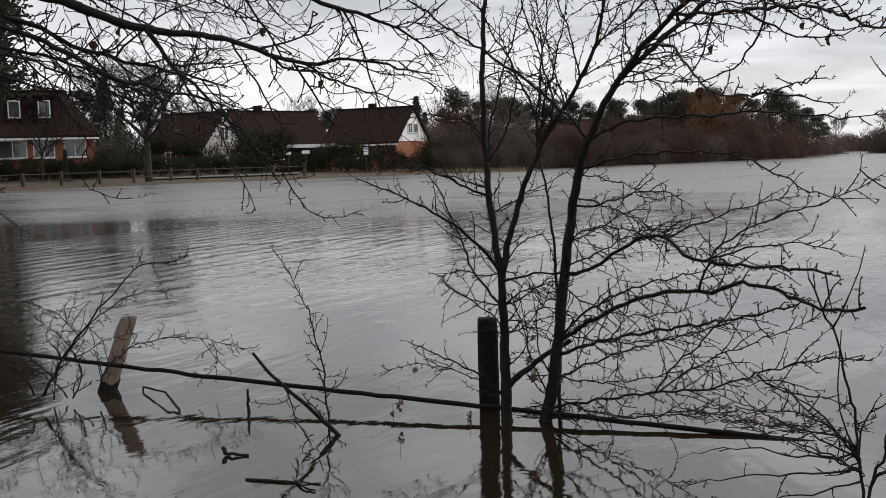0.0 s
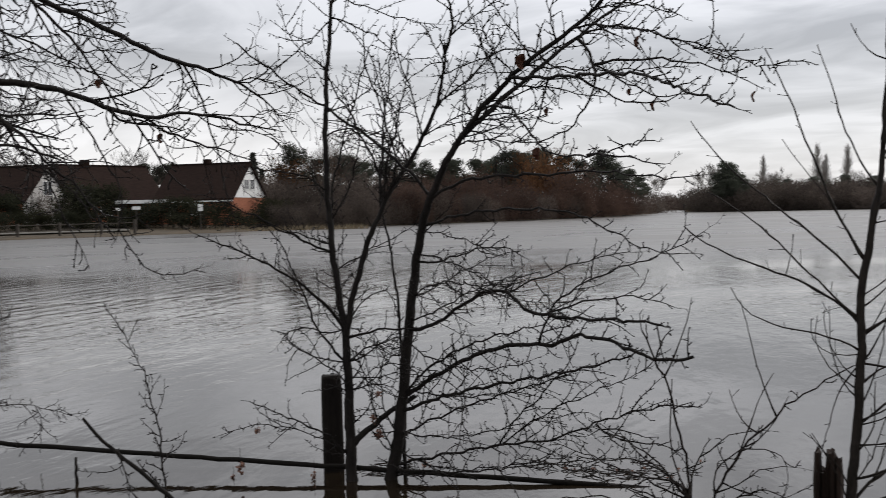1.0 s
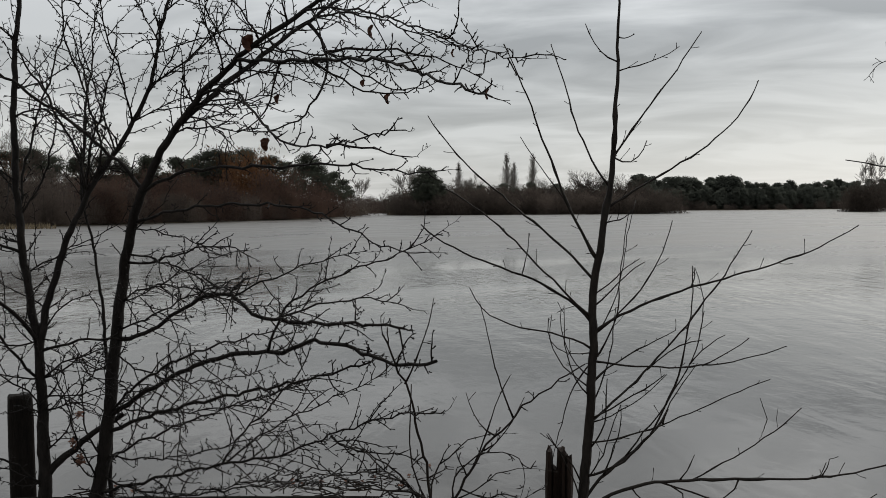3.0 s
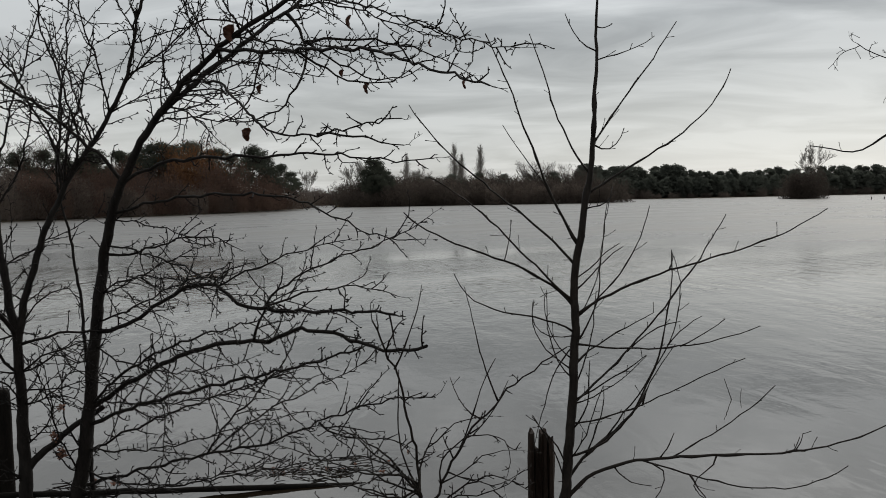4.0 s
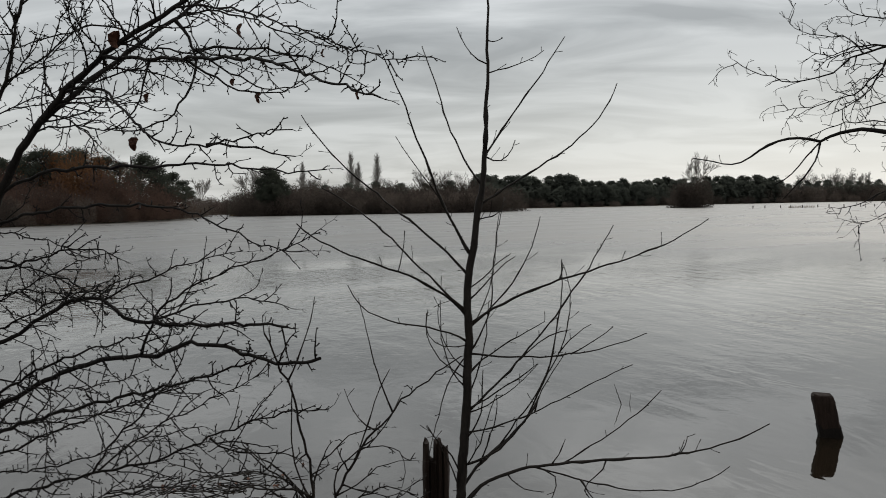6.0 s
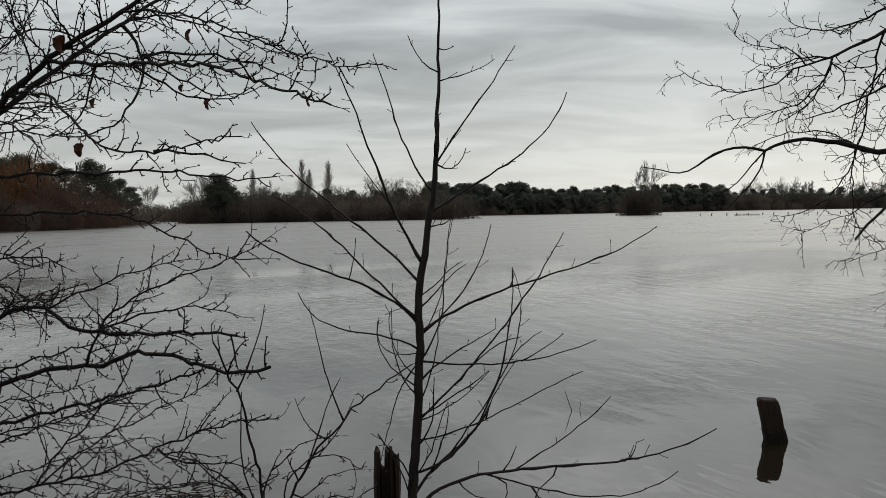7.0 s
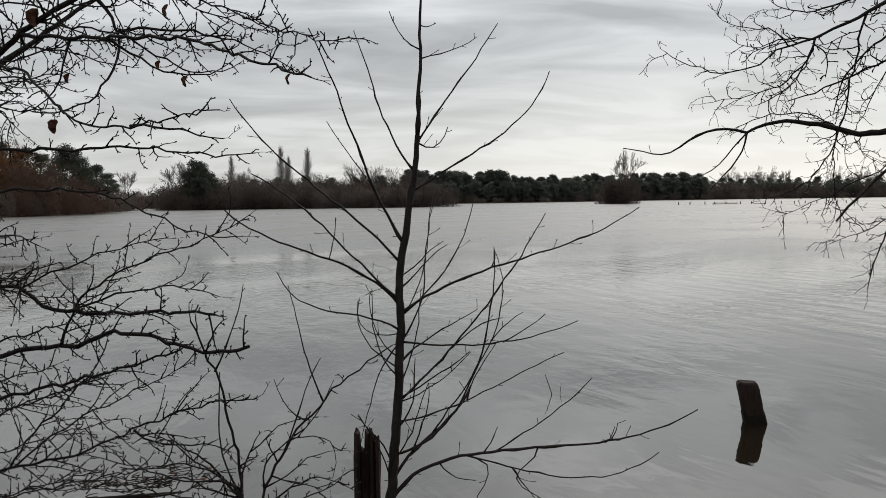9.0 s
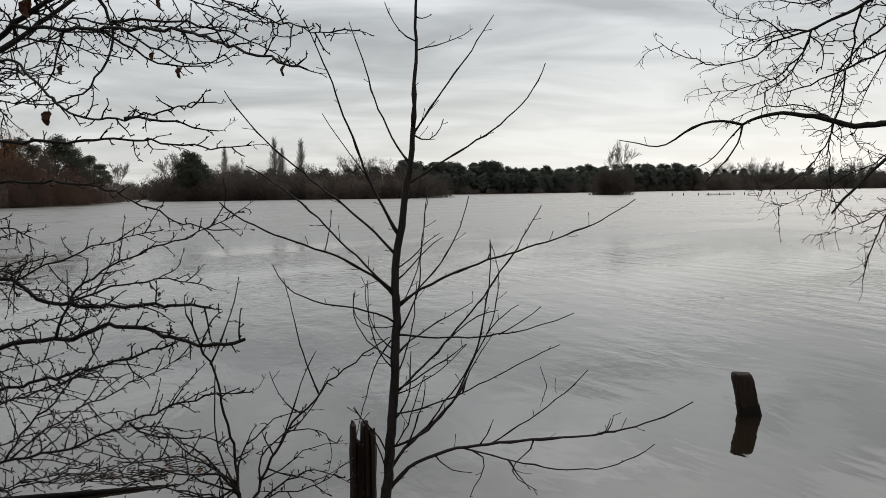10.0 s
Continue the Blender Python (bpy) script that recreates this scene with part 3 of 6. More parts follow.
def house_grey_gable():
    b, r = -11.2, 113
    root = empty("house", polar(b, r, 0), "house with long dark roof and pale rendered gable", "house", turn=-b + 28)
    L, D, z0, eave, ridge = 10.5, 8.0, 0.8, 3.5, 7.2
    box_part("front_wall", (-L / 2 + 0.26, -D / 2, z0, L / 2, -D / 2 + 0.25, eave), BRICK, root, "red brick wall")
    box_part("back_wall", (-L / 2 + 0.26, D / 2 - 0.25, z0, L / 2, D / 2, eave), BRICK, root)
    gable_wall(root, -L / 2, D, z0, eave, ridge, GREY_RENDER, GREY_RENDER)
    gable_wall(root, L / 2, D, z0, eave, ridge, GREY_RENDER, BRICK)
    gable_roof(root, L, D, eave, ridge, over=0.35)
    side_window(root, -L / 2 - 0.06, -0.3, 4.1, 1.2, 1.5, -1)
    for x in (-1.5, 2.6):
        window(root, x, 1.8, 1.6, 1.2, -D / 2)
    box_part("chimney", (-2.2, -0.4, ridge - 0.5, -1.4, 0.4, ridge + 0.8), ROOF, root, "dark tiled chimney")


def house_side_gable():
    b, r = -15.6, 108
    root = empty("house", polar(b, r, 0), "small house with dark tiled roof and grey rendered gable", "house", turn=-b - 38)
    L, D, z0, eave, ridge = 7.4, 7.0, 0.7, 3.5, 6.9
    box_part("front_wall", (-L / 2 + 0.26, -D / 2, z0, L / 2 - 0.26, -D / 2 + 0.25, eave), BRICK, root, "red brick wall")
    box_part("back_wall", (-L / 2 + 0.26, D / 2 - 0.25, z0, L / 2 - 0.26, D / 2, eave), BRICK, root)
    gable_wall(root, L / 2, D, z0, eave, ridge, GREY_RENDER, GREY_RENDER)
    gable_wall(root, -L / 2, D, z0, eave, ridge, GREY_RENDER, BRICK)
    gable_roof(root, L, D, eave, ridge, over=0.3)
    side_window(root, L / 2 + 0.06, 0.0, 4.0, 1.5, 1.5, 1)
    window(root, -0.6, 1.7, 1.4, 1.2, -D / 2)
    box_part("skylight", (-1.2, -2.05, 4.75, -0.5, -1.5, 5.35), GLASS, root, "small roof window")


def house_far_brick():
    b, r = 8.3, 152
    root = empty("house", polar(b, r, 0), "low brick house half hidden in thickets", "house", turn=-b + 8)
    L, D, z0, eave, ridge = 11.0, 8.0, 0.9, 3.8, 6.6
    box_part("front_wall", (-L / 2 + 0.26, -D / 2, z0, L / 2 - 0.26, -D / 2 + 0.25, eave), BRICK, root)
    box_part("back_wall", (-L / 2 + 0.26, D / 2 - 0.25, z0, L / 2 - 0.26, D / 2, eave), BRICK, root)
    gable_wall(root, -L / 2, D, z0, eave, ridge, BRICK, BRICK)
    gable_wall(root, L / 2, D, z0, eave, ridge, BRICK, BRICK)
    gable_roof(root, L, D, eave, ridge)
    window(root, 1.5, 1.9, 1.8, 1.2, -D / 2)


def carport():
    b, r = -8.9, 101
    root = empty("carport", polar(b, r, 0), "flat-roofed carport with white fascia", "carport", turn=-b)
    box_part("roof", (-2.6, -2.2, 3.0, 2.6, 2.2, 3.2), ROOF, root)
    box_part("fascia", (-2.65, -2.3, 2.95, 2.65, -2.203, 3.3), WHITE, root, "white fascia board")
    for x in (-2.4, 0, 2.4):
        box_part("post", (x - 0.07, -2.1, 0.8, x + 0.07, -1.96, 2.997), FENCE_WOOD, root)
    box_part("back_wall", (-2.6, 2.0, 0.8, 2.6, 2.15, 2.997), BRICK, root)


house_brick()
house_grey_gable()
house_side_gable()
house_white_gable()
house_far_brick()
carport()


# ---- far vegetation ----
def leaf_cloud(rng, V, F, centre, radius, count, size, flat=0.7):
    """Small leaves scattered in an uneven clump."""
    for _ in range(count):
        d = Vector((rng.gauss(0, 1), rng.gauss(0, 1), rng.gauss(0, 1))).normalized() * (rng.random() ** 0.5)
        p = Vector(centre) + Vector((d.x * radius, d.y * radius, d.z * radius * flat))
        a = Vector((rng.gauss(0, 1), rng.gauss(0, 1), rng.gauss(0, 0.6))).normalized() * size * rng.uniform(0.6, 1.4)
        b = a.orthogonal().normalized() * size * rng.uniform(0.35, 0.8)
        i = len(V)
        V.extend((p - a, p + b, p + a, p - b))
        F.append((i, i + 1, i + 2, i + 3))


def branching(rng, V, F, p, d, length, r, depth, spread, lift, least=0.018):
    n = 5
    pts = [Vector(p)]
    for _ in range(n - 1):
        d = (d + Vector((rng.gauss(0, 0.12), rng.gauss(0, 0.12), rng.gauss(0, 0.10) + lift))).normalized()
        pts.append(pts[-1] + d * length / (n - 1))
    tube(V, F, pts, [max(least, r * (1 - 0.5 * i / (n - 1))) for i in range(n)], 5 if depth > 2 else 3)
    if depth > 0:
        for k in range(rng.choice((3, 3, 4)) if depth > 1 else 4):
            i = rng.randint(1, n - 1) if k else n - 1
            side = Vector((rng.gauss(0, 1), rng.gauss(0, 1), rng.gauss(0, 0.6))).normalized()
            branching(rng, V, F, pts[i], (d + side * spread).normalized(), length * rng.uniform(0.5, 0.8), r * 0.55, depth - 1, spread, lift, least)


def pine(seed, height, name="pine_tree", label="dark green pine with an open clumped crown", full=False):
    rng = random.Random(seed)
    root = empty(name, (0, 0, 0), label, "tree", "far bank trees")
    V, F = [], []
    lean = Vector((rng.gauss(0, 0.04), rng.gauss(0, 0.04), 1)).normalized()
    pts = [lean * height * k / 6 for k in range(7)]
    tube(V, F, pts, [0.20 * (1 - 0.13 * k) for k in range(7)], 6)
    CV, CF = [], []
    for k in range(58 if full else 30):
        h = height * (rng.uniform(0.42, 0.97) if k < 19 or not full else rng.uniform(0.1, 0.6))
        if full:
            h = height * rng.uniform(0.06, 0.98)
        reach = height * 0.23 * (1.25 - 0.9 * max(0, h / height - 0.55) / 0.45) * rng.uniform(0.3, 1.05)
        a = rng.uniform(0, 2 * math.pi)
        c = lean * h + Vector((math.cos(a), math.sin(a), 0)) * reach
        tube(V, F, [lean * (h - 0.5), c.lerp(lean * h, 0.5) + Vector((0, 0, -0.1)), c], [0.07, 0.05, 0.03], 4)
        leaf_cloud(rng, CV, CF, c, height * (rng.uniform(0.08, 0.12) if full else rng.uniform(0.085, 0.14)), 60 if full else 190, 0.30 if full else 0.16, 0.7)
    mesh_object("trunk", V, F, FAR_BARK, root)
    mesh_object("crown", CV, CF, HAZE_PINE if full else PINE, root)
    return root


def fir(seed, height, width, name="fir_tree", label="dense dark conifer with drooping tiers"):
    rng = random.Random(seed)
    root = empty(name, (0, 0, 0), label, "tree", "far bank trees")
    V, F, CV, CF = [], [], [], []
    tube(V, F, [Vector((0, 0, height * k / 4)) for k in range(5)], [0.2 * (1 - 0.22 * k) for k in range(5)], 6)
    tiers = int(height * 1.6)
    for k in range(tiers):
        u = (k + 0.5) / tiers
        for j in range(13):
            a = rng.uniform(0, 2 * math.pi)
            reach = width / 2 * (1 - u) ** 0.8 * rng.uniform(0.55, 1.1)
            c = Vector((math.cos(a) * reach * 0.7, math.sin(a) * reach * 0.7, height * (0.06 + 0.94 * u) - 0.25 * reach))
            leaf_cloud(rng, CV, CF, c, max(0.42, reach * 0.55), 60, 0.11, 1.0)
    mesh_object("trunk", V, F, FAR_BARK, root)
    mesh_object("crown", CV, CF, FIR, root)
    return root


def bare_tree(seed, height, spread, lift, mat, name, label, depth=5, r=0.16, first=0.34):
    rng = random.Random(seed)
    root = empty(name, (0, 0, 0), label, "tree", "far bank trees")
    V, F, T, G = [], [], [], []
    tube(V, F, [Vector((0, 0, height * first * k / 3)) for k in range(4)], [r * (1.15 - 0.12 * k) for k in range(4)], 7)
    top = Vector((0, 0, height * first))
    for k in range(5):
        a = 2 * math.pi * k / 5 + rng.uniform(-0.4, 0.4)
        d = Vector((math.cos(a) * spread, math.sin(a) * spread, 1)).normalized()
        branching(rng, T, G, top * rng.uniform(0.75, 1.0), d, height * 0.30, r * 0.6, depth - 1, spread * 0.9, lift, 0.035 if mat is PALE_TWIG else 0.018)
    mesh_object("trunk", V, F, FAR_BARK if mat is not PALE_TWIG else PALE_TWIG, root)
    mesh_object("crown", T, G, mat, root)
    return root


def poplar(seed, height):
    rng = random.Random(seed)
    root = empty("poplar_tree", (0, 0, 0), "tall slim leafless poplar, pale against the sky", "tree", "far bank trees")
    V, F, T, G = [], [], [], []
    tube(V, F, [Vector((0, 0, height * k / 6)) for k in range(7)], [0.22 * (1 - 0.14 * k) for k in range(7)], 5)
    for k in range(190):
        u = rng.uniform(0.08, 0.95)
        a = rng.uniform(0, 2 * math.pi)
        d = Vector((math.cos(a) * 0.55, math.sin(a) * 0.55, 1)).normalized()
        branching(rng, T, G, Vector((0, 0, height * u)), d, height * 0.16 * (1.3 - u), 0.06, 1, 0.3, 0.08, 0.03)
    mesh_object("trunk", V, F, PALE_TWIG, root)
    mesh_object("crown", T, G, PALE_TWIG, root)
    return root


def thicket(seed, height, width, mat, name="willow_thicket", label="dense leafless rust-brown willow thicket at the water", shoots=950, coarse=1.0):
    """A broad bush of many fine upright shoots with a ragged top."""
    rng = random.Random(seed)
    root = empty(name, (0, 0, 0), label, "bush", "far bank thickets")
    S, SF, V, F = [], [], [], []
    for _ in range(9):
        a, q = rng.uniform(0, 2 * math.pi), rng.random() ** 0.5 * width * 0.3
        p = Vector((math.cos(a) * q, math.sin(a) * q, -0.2))
        tube(S, SF, [p, p + Vector((rng.gauss(0, 0.3), rng.gauss(0, 0.3), height * 0.35)), p + Vector((rng.gauss(0, 0.6), rng.gauss(0, 0.6), height * 0.75))], [0.07, 0.05, 0.02], 4)
    domes = [(rng.uniform(-0.38, 0.38) * width, rng.uniform(-0.38, 0.38) * width, rng.uniform(0.6, 1.0) * height, rng.uniform(0.16, 0.3) * width) for _ in range(9)]
    for dx, dy, dh, dr in domes:
        for _ in range(shoots):
            a, q = rng.uniform(0, 2 * math.pi), rng.random() ** 0.5
            cap = math.sqrt(max(0.0, 1 - q * q))
            z = dh * (0.02 + 0.98 * rng.random()) * (0.35 + 0.65 * cap)
            p = Vector((dx + math.cos(a) * q * dr, dy + math.sin(a) * q * dr, z))
            d = Vector((math.cos(a) * 0.4 * q + rng.gauss(0, 0.5), math.sin(a) * 0.4 * q + rng.gauss(0, 0.5), 0.6)).normalized() * rng.uniform(0.16, 0.42) * coarse
            w = Vector((rng.gauss(0, 1), rng.gauss(0, 1), rng.gauss(0, 0.4))).normalized() * rng.uniform(0.02, 0.065) * coarse
            i = len(V)
            V.extend((p - d * 0.5 - w, p - d * 0.5 + w, p + d * 0.5 + w * 0.3, p + d * 0.62 - w * 0.2))
            F.append((i, i + 1, i + 2, i + 3))
    tagged(mesh_object("stem_clump", S, SF, FAR_BARK, root), kind="stuff")
    mesh_object("crown", V, F, mat, root)
    return root


def bush(seed, height, width, mat, name="evergreen_bush", label="dark evergreen garden bush"):
    rng = random.Random(seed)
    root = empty(name, (0, 0, 0), label, "bush", "garden bushes")
    S, SF, V, F = [], [], [], []
    for _ in range(5):
        p = Vector((rng.gauss(0, 0.15) * width, rng.gauss(0, 0.15) * width, -0.1))
        tube(S, SF, [p, p + Vector((rng.gauss(0, 0.2), rng.gauss(0, 0.2), height * 0.6))], [0.05, 0.02], 4)
    for _ in range(13):
        c = (rng.uniform(-0.36, 0.36) * width, rng.uniform(-0.36, 0.36) * width, rng.uniform(0.12, 0.82) * height)
        leaf_cloud(rng, V, F, c, width * 0.22, 190, 0.09, 0.8)
    tagged(mesh_object("stem_clump", S, SF, FAR_BARK, root), kind="stuff")
    mesh_object("crown", V, F, mat, root)
    return root


def spot(bearing, r, scale=1.0, turn=0.0, dz=0.0):
    x, y, _ = polar(bearing, r)
    return pose(x, y, max(-0.15, land(bearing, r)) + dz, 0, 0, turn) @ Matrix.Scale(scale, 4)


class Stock:
    """Grown kinds of one plant, from which copies of other sizes and turns are set out."""

    def __init__(self, kinds):
        self.kinds, self.used = kinds, [False] * len(kinds)
        self.rng = random.Random(len(kinds) * 7 + 1)

    def put(self, bearing, r, scale=1.0, k=None, dz=0.0, label=""):
        k = self.rng.randrange(len(self.kinds)) if k is None else k
        m = spot(bearing, r, scale, self.rng.uniform(0, 360), dz)
        if not self.used[k]:
            self.used[k] = True
            ob = self.kinds[k]
            ob.matrix_basis = m
        else:
            ob = copy_thing(self.kinds[k], m)
            loc, rot, _ = m.decompose()
            ob.matrix_basis = Matrix.LocRotScale(loc, rot, Vector((scale, scale, scale)))
        if label:
            ob["label"] = label
        return ob


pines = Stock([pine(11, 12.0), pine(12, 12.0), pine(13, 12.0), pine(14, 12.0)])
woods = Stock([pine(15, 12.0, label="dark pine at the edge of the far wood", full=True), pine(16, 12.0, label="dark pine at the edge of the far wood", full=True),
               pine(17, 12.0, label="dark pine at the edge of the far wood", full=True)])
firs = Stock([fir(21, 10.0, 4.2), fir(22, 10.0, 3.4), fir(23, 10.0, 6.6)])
rusts = Stock([thicket(31, 7.0, 9.0, RUST), thicket(32, 7.0, 10.0, RUST), thicket(33, 7.0, 8.0, RUST)])
russets = Stock([thicket(39, 7.0, 8.0, RUSSET, "russet_tree", "rounded leafless crown of orange-brown twigs")])
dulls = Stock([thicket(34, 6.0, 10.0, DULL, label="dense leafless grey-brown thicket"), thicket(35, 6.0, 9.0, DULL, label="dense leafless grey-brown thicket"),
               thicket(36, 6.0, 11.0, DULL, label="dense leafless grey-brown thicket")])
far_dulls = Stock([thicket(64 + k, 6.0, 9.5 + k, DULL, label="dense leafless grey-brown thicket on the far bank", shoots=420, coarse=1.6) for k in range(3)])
undergrowth = Stock([thicket(37 + 31 * k, 8.0, 12.0, HAZE_PINE, "wood_edge", "dark evergreen undergrowth at the edge of the wood", shoots=420, coarse=1.9) for k in range(2)])
bares = Stock([bare_tree(41, 11.0, 0.75, 0.03, DULL, "bare_tree", "leafless tree with a fine twiggy crown"),
               bare_tree(42, 11.0, 0.65, 0.05, DULL, "bare_tree", "leafless tree with a fine twiggy crown")])
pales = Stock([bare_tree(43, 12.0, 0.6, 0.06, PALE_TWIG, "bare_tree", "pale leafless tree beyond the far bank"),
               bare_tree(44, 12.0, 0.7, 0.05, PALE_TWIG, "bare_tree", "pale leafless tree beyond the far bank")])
shore_tree = Stock([bare_tree(45, 12.0, 0.85, 0.02, FAR_BARK, "shore_tree", "dark bare tree at the lake's grassy edge", depth=6, r=0.3)])
poplars = Stock([poplar(51, 20.0), poplar(52, 20.0)])
bushes = Stock([bush(61, 3.0, 4.0, OLIVE), bush(62, 3.0, 4.5, OLIVE), bush(63, 3.0, 3.5, OLIVE)])
rng = random.Random(99)
for k in range(26):     # the clipped dark hedge along the gardens
    b = -28.5 + 0.66 * k
    bushes.put(b, shore(b) + 9.5 + 0.5 * rng.random(), 0.56 + 0.10 * rng.random(), label="low dark garden hedge along the fence")

# gardens and houses' side, west to north
pines.put(-28.6, 74, 1.45, 0)
firs.put(-28.4, 72, 1.6, 1)
pines.put(-30.0, 80, 1.6, 1)
pines.put(-28.0, 71, 1.4, 2)
firs.put(-20.5, 104, 0.95, 2)
firs.put(-19.7, 110, 0.62, 2)
firs.put(-22.7, 86.5, 0.27, 1, label="small dark columnar conifer before the brick house")
bares.put(-23.9, 86, 0.62)
firs.put(-2.7, 112, 0.78, 0)
firs.put(-2.2, 113, 0.6, 1)
shore_tree.put(-18.3, 85.5, 1.0)
for b, r, s in ((-23.5, 118, 0.9), (-17.5, 122, 0.8), (-15.2, 125, 0.85), (-9.8, 120, 0.75), (-8.6, 124, 0.72), (-1.0, 122, 0.8), (1.6, 120, 0.85)):
    bares.put(b, r, s)
for b, r, s in ((-24.8, 90, 0.7), (-23.0, 90, 0.6), (-21.0, 91, 0.7), (-20.0, 92, 0.9), (-18.9, 96, 1.1), (-17.4, 97, 1.3), (-16.0, 98, 1.2), (-15.6, 99, 0.8), (-12.4, 100, 1.35),
                (-11.8, 99, 1.5), (-11.1, 100, 1.4), (-10.0, 97, 0.8), (-9.4, 98, 0.9), (-8.2, 98, 1.0), (-7.4, 98, 1.05), (-6.6, 97, 0.95), (-5.8, 97, 1.0), (-5.0, 97, 0.9), (-4.2, 98, 0.75), (-3.4, 98, 0.7), (-2.4, 100, 0.9), (-1.4, 104, 1.1),
                (-14.3, 97, 0.45), (-22.0, 89, 0.6), (-26.0, 88, 0.7), (-27.5, 86, 0.8)):
    bushes.put(b, r, s)
for b, r, s in ((-19.0, 112, 0.9), (-16.5, 116, 0.9), (-10.6, 118, 0.9), (-9.2, 118, 0.95), (-1.0, 112, 1.0), (0.2, 114, 1.1), (1.4, 116, 1.1), (2.6, 118, 1.15), (3.6, 121, 1.15), (4.8, 126, 1.1), (-2.0, 110, 0.9), (-13.6, 106, 0.7), (-21.5, 96, 0.6)):
    dulls.put(b, r, s)
for b, r, s in ((2.4, 132, 0.68), (3.1, 134, 0.72), (4.0, 136, 0.66), (9.2, 150, 0.72), (10.5, 152, 0.76), (11.1, 154, 0.7), (12.2, 152, 0.83), (12.8, 156, 0.86), (15.5, 158, 0.84),
                (16.6, 160, 0.78), (-0.4, 124, 0.78), (1.0, 128, 0.66), (5.4, 140, 0.70), (6.6, 144, 0.72), (7.6, 146, 0.70), (8.5, 148, 0.72), (11.7, 158, 0.78), (13.2, 164, 0.84), (14.0, 166, 0.9), (14.9, 160, 0.88), (17.6, 166, 0.88), (18.3, 168, 0.86), (18.9, 172, 0.78), (19.4, 178, 0.72), (20.0, 186, 0.62), (20.4, 198, 0.5)):
    pines.put(b, r, s)
for k in range(26):     # thickets that stand in the flood from the gardens to the point
    b = 2.0 + 18.6 * k / 25
    r = shore(b) + 3
    (rusts if 0.25 < rng.random() and 5 < b < 19.5 else dulls).put(b, r, 0.62 + 0.30 * rng.random())
for b, r, s in ((6.4, 128, 1.0), (7.5, 134, 1.05), (9.8, 140, 1.05), (11.6, 146, 1.2), (15.6, 150, 1.3), (10.6, 140, 1.1), (17.0, 158, 1.2), (18.6, 170, 1.05)):
    rusts.put(b, r, s)
for b, r, s in ((13.5, 154, 1.62), (14.3, 156, 1.72), (0.3, 122, 1.2)):
    russets.put(b, r, s)
for b in (-1.6, -0.8, 0.0, 0.8, 1.5):
    dulls.put(b, shore(b) + 2.5, 0.5)
for b, r, s in ((-21.6, 116, 0.7), (-13.4, 128, 0.52), (-9.0, 130, 0.55), (-8.2, 128, 0.5), (-7.6, 130, 0.54), (-18.2, 120, 0.6)):
    pines.put(b, r, s)
bares.put(5.2, 140, 0.95)
bares.put(6.2, 144, 0.9)
bares.put(2.1, 128, 1.05)
# the gap and the far point
pales.put(21.0, 240, 0.72)
for k in range(5):
    far_dulls.put(21.3 + 0.55 * k, 318, 0.8 + 0.1 * rng.random())
rusts.put(21.9, 305, 0.75)
rusts.put(22.7, 306, 0.7)
for b, r, s in ((24.55, 222, 0.70), (25.0, 221, 0.90), (25.4, 222, 0.84), (25.8, 224, 0.66), (24.8, 218, 0.6), (25.35, 218, 0.58), (25.1, 216.5, 0.4), (24.6, 216.5, 0.36), (25.6, 216.5, 0.38)):
    pines.put(b, r, s)
for b, s in ((23.9, 0.9), (24.5, 0.95), (27.2, 0.72), (27.6, 0.70)):
    pales.put(b, 238, s)
poplars.put(26.9, 300, 0.68)
poplars.put(29.75, 330, 0.90)
poplars.put(30.2, 334, 0.74)
poplars.put(31.3, 330, 0.87)
poplars.put(30.05, 336, 0.62)
for k in range(30):
    b = 23.75 + 14.4 * k / 29
    far_dulls.put(b, 216 + 3 * rng.random(), 0.78 + 0.22 * rng.random())
    far_dulls.put(b + 0.2, 226 + 4 * rng.random(), 1.08 + 0.2 * rng.random())
    if k % 2:
        undergrowth.put(b, 233, 0.86 + 0.1 * rng.random())
    if k % 3 == 0 and b > 27:
        woods.put(b, 236, 0.50 + 0.10 * rng.random())
for b, s in ((31.6, 0.8), (32.0, 0.75), (34.2, 1.0), (35.0, 0.95), (36.6, 0.9), (37.4, 0.9), (34.6, 1.0)):
    bares.put(b, 232, s * 0.92)
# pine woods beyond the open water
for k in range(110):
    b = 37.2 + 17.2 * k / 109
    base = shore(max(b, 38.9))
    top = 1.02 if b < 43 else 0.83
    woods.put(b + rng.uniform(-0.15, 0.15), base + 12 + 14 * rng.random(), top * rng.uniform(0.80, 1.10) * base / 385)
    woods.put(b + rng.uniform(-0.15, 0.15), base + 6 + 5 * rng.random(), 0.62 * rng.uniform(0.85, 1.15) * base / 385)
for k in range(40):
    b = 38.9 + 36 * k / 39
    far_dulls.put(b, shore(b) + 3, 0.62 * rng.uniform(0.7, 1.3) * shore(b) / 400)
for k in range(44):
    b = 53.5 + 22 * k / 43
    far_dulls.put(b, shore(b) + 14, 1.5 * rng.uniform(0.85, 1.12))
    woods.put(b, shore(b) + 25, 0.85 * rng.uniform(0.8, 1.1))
for k in range(56):
    b = 38.6 + 36 * k / 55
    undergrowth.put(b, shore(max(b, 38.9)) + 20, 1.08 * rng.uniform(0.9, 1.1) * shore(max(b, 38.9)) / 385)
for b in (56.0, 57.2, 58.0, 58.8, 61.5, 62.6, 63.5):
    pales.put(b, shore(b) + 30, 1.25)
